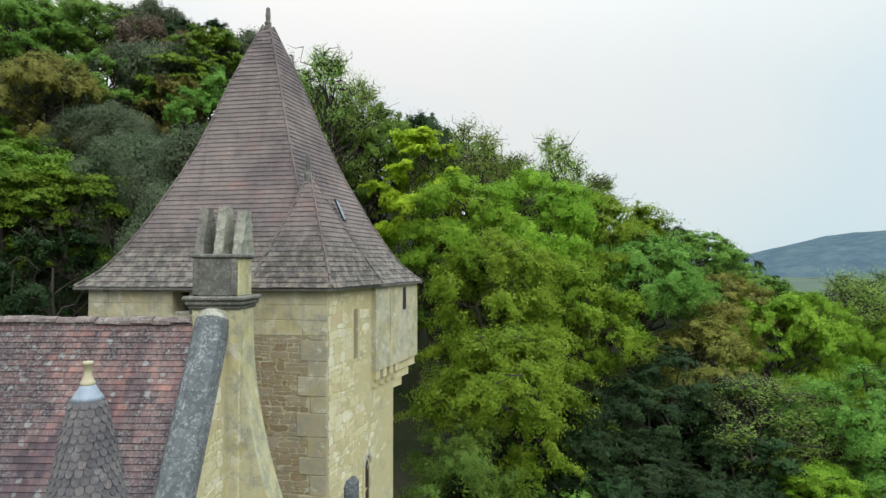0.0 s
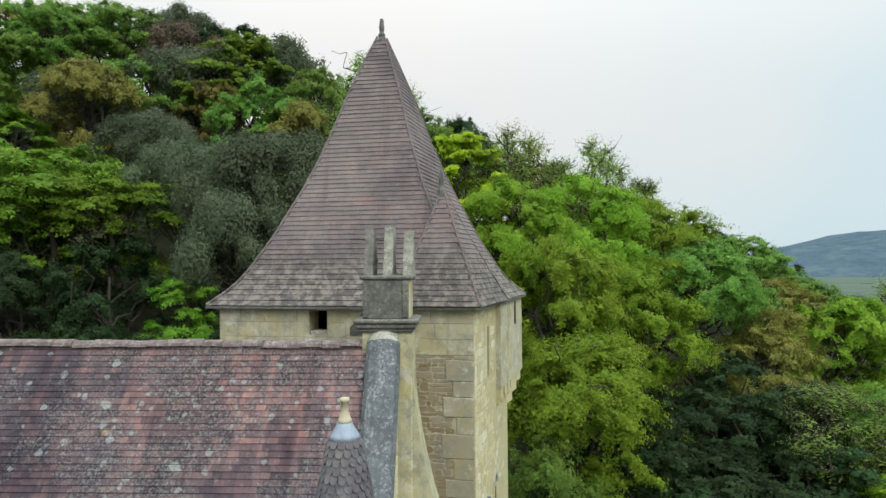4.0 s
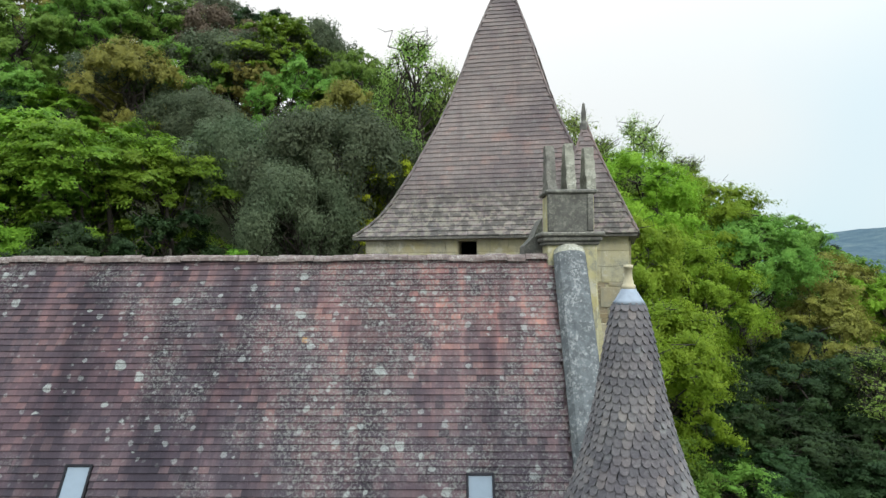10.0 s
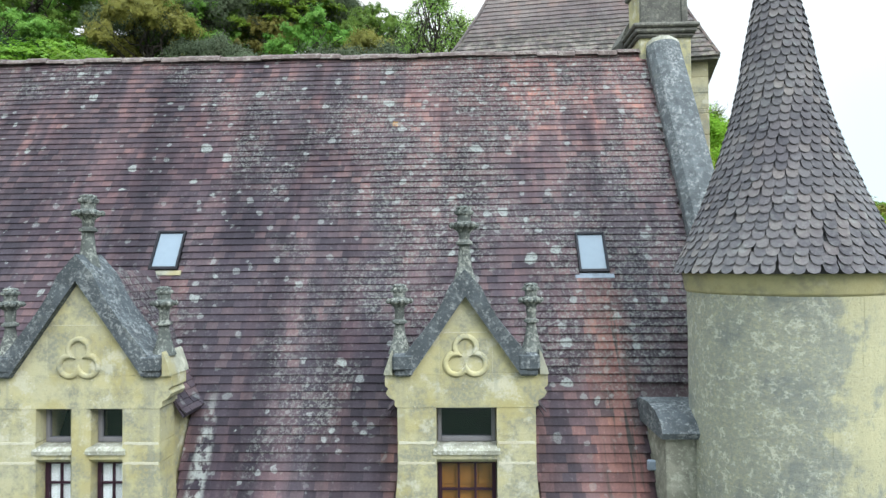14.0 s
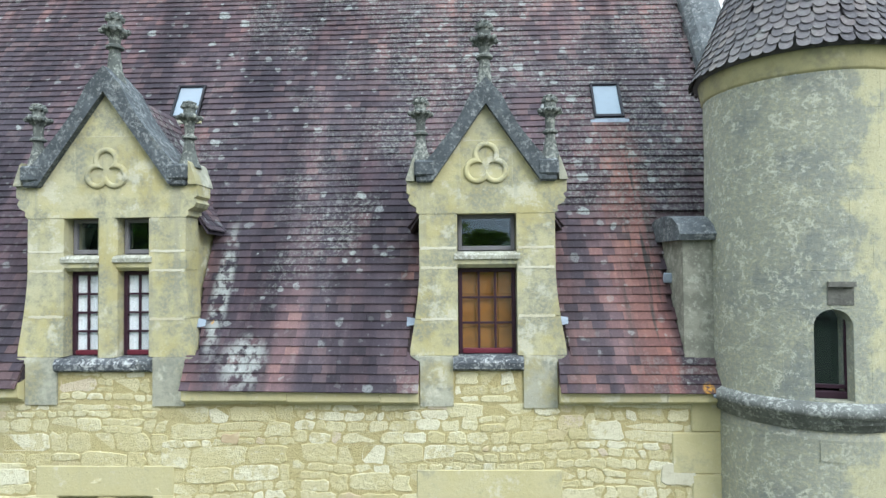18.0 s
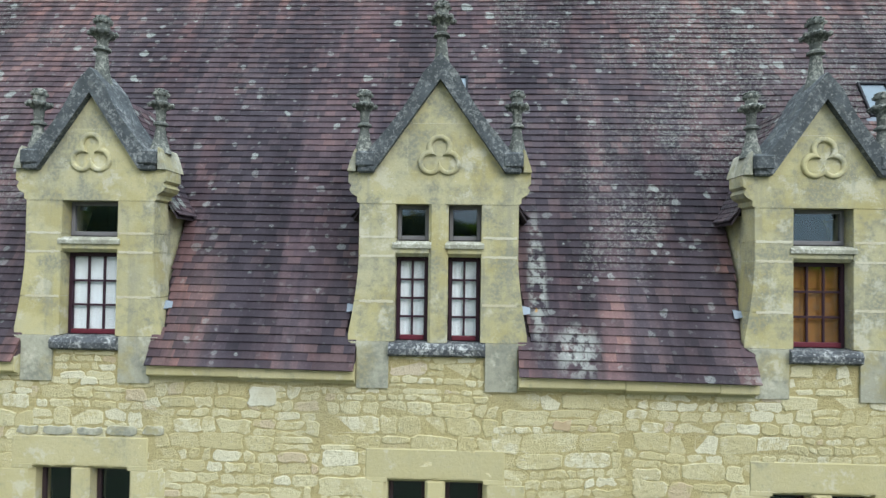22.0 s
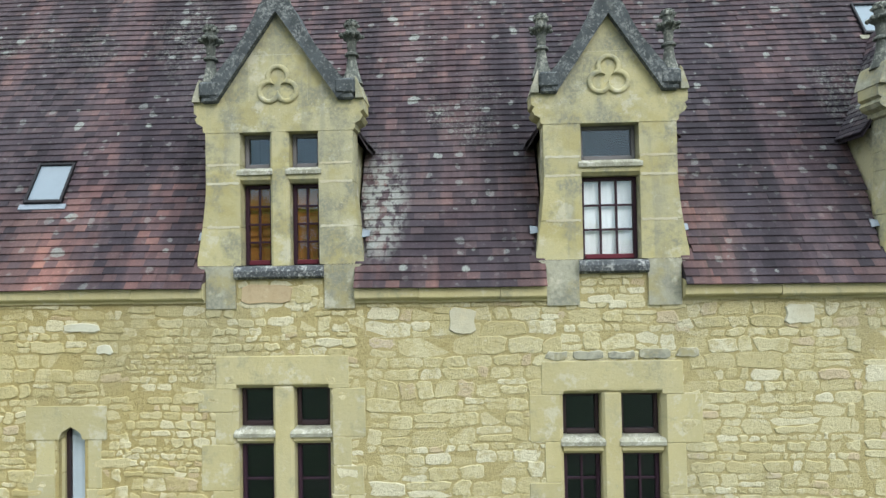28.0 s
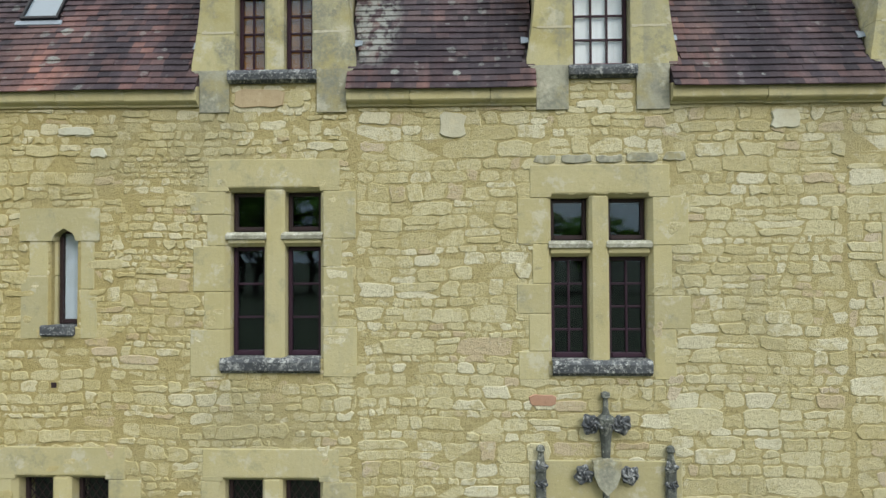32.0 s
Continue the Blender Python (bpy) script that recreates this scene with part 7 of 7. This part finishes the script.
def leafy(g, x, y, z, r, seed):
    """A knot of stone leaves: one lobed, deeply cut boss."""
    q = random.Random(seed)
    n, m, ph = 28, 9, q.uniform(0, 6.28)
    vs = [(x, y - r * 0.55, z)]
    for k in range(1, m + 1):
        t = math.pi * 0.5 * k / m
        for i in range(n):
            a = 2 * math.pi * i / n
            lobe_ = 1 + 0.13 * math.sin(t) * math.cos(6 * a + ph) + 0.12 * math.cos(3 * a - ph + 4 * t)
            rad = r * math.sin(t) * lobe_
            vs.append((x + rad * math.cos(a), y - r * 0.55 * math.cos(t) * (0.8 + 0.40 * math.cos(6 * a + ph + 7 * t)), z + rad * math.sin(a)))
    fs = [(0, 1 + (i + 1) % n, 1 + i) for i in range(n)]
    fs += [(1 + k * n + i, 1 + k * n + (i + 1) % n, 1 + (k + 1) * n + (i + 1) % n, 1 + (k + 1) * n + i) for k in range(m - 1) for i in range(n)]
    return g.add(vs, [f[::-1] for f in fs])


g = lathe(G(), [(0.055, 4.72), (0.035, 4.80), (0.03, 4.93), (0.055, 4.95), (0.05, 5.0), (0.0, 5.02)], DX, -0.05, 10)
part("tip", g.moved(dinv), PINNACLE, dh)
g = lathe(G(), [(0.05, 4.20), (0.06, 4.40), (0.075, 4.52), (0.10, 4.60), (0.11, 4.70), (0.06, 4.74)], DX, -0.05, 10)
part("stem", g.moved(dinv), PINNACLE, dh)
for side in (-1, 1):
    part("leaf_knot", leafy(G(), DX + side * 0.18, -0.07, 4.63, 0.115, 3 + side).moved(dinv), SILL, dh, "carved leaf knot")
    part("leaf_knot", leafy(G(), DX + side * 0.27, -0.07, 4.03, 0.11, 7 + side).moved(dinv), SILL, dh, "carved leaf knot")
part("leaf_knot", leafy(G(), DX, -0.10, 4.64, 0.09, 12).moved(dinv), SILL, dh)
shp = [(0, 3.80), (0.10, 3.90), (0.155, 4.03), (0.165, 4.20), (0.08, 4.215), (0, 4.24)]
part("shield", prism(G(), [(DX + a, b) for a, b in shp] + [(DX - a, b) for a, b in shp[-2:0:-1]], -0.13, -0.01).moved(dinv), ASHLAR_GREY, dh, "plain grey stone shield")
part("rib", rbox(G(), DX - 0.035, DX + 0.035, -0.08, 0.0, 2.4, 3.85, 0.015).moved(dinv), PINNACLE, dh)
for x in (-17.665, -16.125):
    part("pinnacle_shaft", rbox(G(), x - 0.06, x + 0.06, -0.09, 0.0, 2.4, 4.10, 0.02).moved(dinv), PINNACLE, dh)
    part("pinnacle_tip", lathe(G(), [(0.075, 4.08), (0.045, 4.2), (0.035, 4.28), (0.055, 4.31), (0.04, 4.36), (0.0, 4.38)], x, -0.045, 8).moved(dinv), PINNACLE, dh)
    for k in range(4):
        part("crocket", leafy(G(), x, -0.07, 4.12 - 0.21 * k, 0.075, 20 + k).moved(dinv), SILL, dh)

# ---- corner stones by the turret, below the eaves ----
q_rng = random.Random(6)
z, k = 3.0, 0
while z < 8.38:
    h = min(q_rng.uniform(0.34, 0.5), 8.42 - z)
    a = -6.02 if k % 2 else -5.80
    part("quoin", rbox(G(), a, -5.40, -0.02 - q_rng.uniform(0, 0.005), 0.2, z + 0.003, z + h - 0.003, 0.014), ASHLAR, WALL)
    STONE_GAPS.append((a - 0.01, -5.3, z, z + h))
    z, k = z + h, k + 1

# ---- rubble stones of the facade ----
STONE_GAPS.append((-23.74, -23.66, 5.02, 5.10))
st_rng = random.Random(14)
loose, near_stones = G(), []


def cells(x0, x1, z0, z1, long, tall, rng):
    """Outlines of roughly coursed rubble, laid panel by panel so that no course runs far."""
    out, xa = [], x0
    wave = lambda x, z: 0.05 * noise.noise(Vector((x * 0.8, z * 0.9, 4.0)))
    while xa < x1 - 0.01:
        xb = min(x1, xa + rng.uniform(1.1, 2.4))
        if x1 - xb < 0.8:
            xb = x1
        z = z0 - rng.uniform(0, tall)
        while z < z1:
            h = tall * rng.choice([0.6, 0.75, 0.9, 1.0, 1.15, 1.3, 1.55])
            x, lean0 = xa + rng.uniform(-0.10, 0.10), 0.0
            end = xb + rng.uniform(-0.10, 0.10)
            while x < end - 0.04:
                w = h * rng.choice([0.9, 1.2, 1.5, 1.8, 2.2, 2.8]) * long / tall / 1.8
                if end - x - w < 0.10:
                    w = end - x
                lean1 = rng.gauss(0, 0.08) * h
                j = lambda: rng.gauss(0, 0.05) * h
                za, zb, zc, zd = z + wave(x, z) + j(), z + wave(x + w, z) + j(), z + h + wave(x + w, z + h) + j(), z + h + wave(x, z + h) + j()
                if h > tall * 1.1 and w > h * 1.2 and rng.random() < 0.3:
                    t = rng.uniform(0.38, 0.62)
                    m0, m1 = za + (zd - za) * t + j(), zb + (zc - zb) * t + j()
                    out.append([(x - lean0, za), (x + w - lean1, zb), (x + w, m1), (x, m0)])
                    out.append([(x, m0), (x + w, m1), (x + w + lean1, zc), (x + lean0, zd)])
                else:
                    out.append([(x - lean0, za), (x + w - lean1, zb), (x + w + lean1, zc), (x + lean0, zd)])
                x, lean0 = x + w, lean1
            z += h
        xa = xb
    return out


def clip(poly, mx, mz, nx, nz):
    """Keep the side of a convex polygon that lies against the normal."""
    out, n = [], len(poly)
    for i in range(n):
        (ax, az), (bx, bz) = poly[i], poly[(i + 1) % n]
        da, db = (ax - mx) * nx + (az - mz) * nz, (bx - mx) * nx + (bz - mz) * nz
        if da <= 0:
            out.append((ax, az))
        if (da < 0 < db) or (db < 0 < da):
            t = da / (da - db)
            out.append((ax + (bx - ax) * t, az + (bz - az) * t))
    return out


def stone_block(poly, rng, proud=(0.001, 0.009), gap=0.010):
    """An uneven stone with worn edges, from its outline; it stands a little proud of the mortar."""
    cx, cz = sum(a for a, b in poly) / len(poly), sum(b for a, b in poly) / len(poly)
    n, pts = len(poly), []
    for i in range(n):
        (ax, az), (bx, bz) = poly[i], poly[(i + 1) % n]
        L = math.hypot(bx - ax, bz - az)
        if L < 0.02:
            continue
        for t in (0.15, 0.5, 0.85) if L > 0.16 else (0.22, 0.78):
            j = rng.gauss(0, 0.010)
            px_, pz_ = ax + (bx - ax) * t, az + (bz - az) * t
            d = math.hypot(px_ - cx, pz_ - cz) or 1
            k = 1 - (gap * rng.uniform(0.6, 1.7) - j) / d
            pts.append((cx + (px_ - cx) * k, cz + (pz_ - cz) * k))
    n = len(pts)
    if n < 4:
        return None
    d = rng.uniform(*proud)
    tilt, lean = rng.uniform(-0.02, 0.02), rng.uniform(-0.03, 0.03)
    w = max(a for a, b in pts) - min(a for a, b in pts)
    h = max(b for a, b in pts) - min(b for a, b in pts)
    if w < 0.05 or h < 0.04:
        return None
    ring0 = [(a, 0.012, b) for a, b in pts]
    ring1 = [(a, -d * 0.45 if d > 0 else 0.006 - d, b) for a, b in pts]
    ring2 = [(cx + (a - cx) * (1 - 0.018 / w), -d + tilt * (a - cx) + lean * (b - cz), cz + (b - cz) * (1 - 0.016 / h)) for a, b in pts]
    vs = ring0 + ring1 + ring2
    fs = [tuple(2 * n + i for i in range(n))] + [(k * n + i, k * n + (i + 1) % n, (k + 1) * n + (i + 1) % n, (k + 1) * n + i) for k in (0, 1) for i in range(n)]
    return vs, fs


OPENINGS = [(w[0] - 0.03, w[1] + 0.03, w[2] - 0.03, w[3] + 0.03) for w in WINDOWS] + [(SLIT[0] - 0.03, SLIT[1] + 0.03, SLIT[2], SLIT[3] - 0.02), (-23.745, -23.655, 5.015, 5.105)]


def keep_clear(poly, rects):
    """Cut a stone back to the edge of an opening that it would reach into."""
    for a, b, c, d in rects:
        x0, x1 = min(p_[0] for p_ in poly), max(p_[0] for p_ in poly)
        z0, z1 = min(p_[1] for p_ in poly), max(p_[1] for p_ in poly)
        if x1 < a or x0 > b or z1 < c or z0 > d:
            continue
        cx, cz = sum(p_[0] for p_ in poly) / len(poly), sum(p_[1] for p_ in poly) / len(poly)
        away = max((a - cx, (a, cz, 1, 0)), (cx - b, (b, cz, -1, 0)), (c - cz, (cx, c, 0, 1)), (cz - d, (cx, d, 0, -1)))
        if away[0] < 0:
            return []
        poly = clip(poly, *away[1])
        if len(poly) < 3:
            return []
    return poly


regions = [(-26.0, -19.9, 3.0, 8.52), (-19.9, -14.0, 3.0, 8.48), (-14.0, -5.40, 3.0, 8.42)] + [(xc - ow - 0.05, xc + ow + 0.05, 8.43, 8.79) for xc, ow, *_ in DORMERS]
for rx0, rx1, rz0, rz1 in regions:
    low = rz0 > 8
    for poly in cells(rx0, rx1, rz0, rz1, *((0.215, 0.118) if rx0 < -25 else (0.275, 0.148)), st_rng):
        for edge in ((rx0, 0, -1, 0), (rx1, 0, 1, 0), (0, rz0, 0, -1), (0, rz1, 0, 1)):
            poly = clip(poly, *edge) if len(poly) > 2 else []
        poly = keep_clear(poly, OPENINGS) if len(poly) > 2 else []
        made = stone_block(poly, st_rng, (-0.002, 0.016) if rx0 < -25 else (0.0, 0.013)) if len(poly) > 2 else None
        if made is None:
            continue
        cx, cz = poly[0]
        if -19.9 < cx < -17.85 and 3.3 < cz < 7.9 and len(near_stones) < 295:
            near_stones.append(made)
        else:
            loose.add(*made)
for vs, fs in near_stones:
    part("stone", G().add(vs, fs), STONE, WALL)
tagged(part("rubble", loose, STONE, WALL), kind="stuff")
# replaced stones and a plastered patch that stand out from the rest
RUST = make_stone("rusty_red_stone", (0.46, 0.28, 0.20), 0.12, rough_scale=24)
CHALK = make_stone("chalky_white_stone", (0.59, 0.585, 0.48), 0.1, rough_scale=30)
PINK = make_stone("rose_stone", (0.50, 0.405, 0.275), 0.1, rough_scale=24)
for x, z, w, h, mat, lab in ((-14.70, 8.28, 0.36, 0.23, CHALK, "pale replaced stone"), (-18.70, 8.26, 0.34, 0.32, CHALK, "pale plaster patch"), (-17.63, 4.90, 0.36, 0.15, RUST, "rusty red stone"),
                             (-11.12, 8.02, 0.24, 0.13, PINK, "rose-coloured stone"), (-5.95, 7.62, 0.40, 0.26, LIME, "pale replaced stone"),
                             (-21.10, 8.615, 0.66, 0.24, PINK, "wide rose-coloured stone under the sill"), (-20.64, 8.615, 0.22, 0.23, STONE, ""), (-23.42, 8.235, 0.46, 0.11, CHALK, "pale replaced stone"),
                             (-23.14, 7.97, 0.22, 0.13, CHALK, "pale replaced stone"), (-17.57, 7.82, 0.30, 0.10, ASHLAR_GREY, "grey lichened stone"), (-17.20, 7.83, 0.40, 0.12, ASHLAR_GREY, "grey lichened stone"),
                             (-16.80, 7.82, 0.34, 0.10, ASHLAR_GREY, "grey lichened stone"), (-16.40, 7.83, 0.42, 0.13, ASHLAR_GREY, "grey lichened stone"), (-16.02, 7.84, 0.28, 0.13, ASHLAR_GREY, "grey lichened stone")):
    made = stone_block([(x - w / 2, z - h / 2), (x + w * 0.45, z - h * 0.54), (x + w / 2, z + h * 0.46), (x - w * 0.46, z + h / 2)], st_rng, (0.021, 0.023), 0.006)
    part("stone", G().add(*made), mat, WALL, lab)
# no recess: a dark block takes the place of the hole's shade
part("put_hole", rbox(G(), -23.735, -23.665, -0.004, 0.1, 5.025, 5.095, 0.004), FRAME_HOLE_DARK, WALL, "small square hole, a block coloured dark for shade")
place_single_tiles()
place_scale_tiles()

# rough stones on the tower: brown ones on its front by the corner, yellow ones on its side
for vs, fs in tower_singles:
    part("roof_tile", flip(tw(G().add(vs, fs))), TILE_TOWER, main_roof)
for vs, fs in corner_singles:
    part("roof_tile", flip(tw(G().add(vs, fs))), TILE_TOWER, small)
made_single = 0
for x0, x1, z0, z1, mat, face in ((0.40, 2.3, 7.0, 15.45, BROWNSTONE, "front"), (0.02, 4.0, 7.0, 16.35, STONE, "side")):
    g = G()
    for poly in cells(x0, x1, z0, z1, *((0.25, 0.13) if face == "front" else (0.36, 0.2)), st_rng):
        for edge in ((x0, 0, -1, 0), (x1, 0, 1, 0), (0, z0, 0, -1), (0, z1, 0, 1)):
            poly = clip(poly, *edge) if len(poly) > 2 else []
        if face == "side" and len(poly) > 2:
            poly = keep_clear(poly, [(1.26, 1.69, 14.7, 16.0), (2.4, 4.0, 13.6, 16.5)])
        made = stone_block(poly, st_rng, (0.002, 0.012), 0.006) if len(poly) > 2 else None
        if made:
            vs, fs = made
            if face == "front":
                vs, fs = [(a, 0.03 + b, c) for a, b, c in vs], [f[::-1] for f in fs]
            else:
                vs = [side_at(a, b, c) for a, b, c in vs]
            if made_single < 290 and vs[0][2] > (12.2 if face == "front" else 10.5):
                part("stone", tw(G().add(vs, fs)), mat, tower)
                made_single += 1
            else:
                g.add(vs, fs)
    tagged(part("rubble", tw(g), mat, tower), kind="stuff")
# and on the gable below the chimney
g = G()
for poly in cells(0.7, 3.5, 8.0, 15.0, 0.36, 0.2, st_rng):
    poly = clip(poly, 1.0, roof_z(1.0) - 0.25, -SLOPE, 1.0)
    made = stone_block(poly, st_rng, (0.004, 0.02), 0.012) if len(poly) > 2 else None
    if made:
        g.add([(X_GABLE - b, a, c) for a, b, c in made[0]], made[1])
tagged(part("rubble", g, STONE, bpy.data.objects["wall_east"]), kind="stuff")
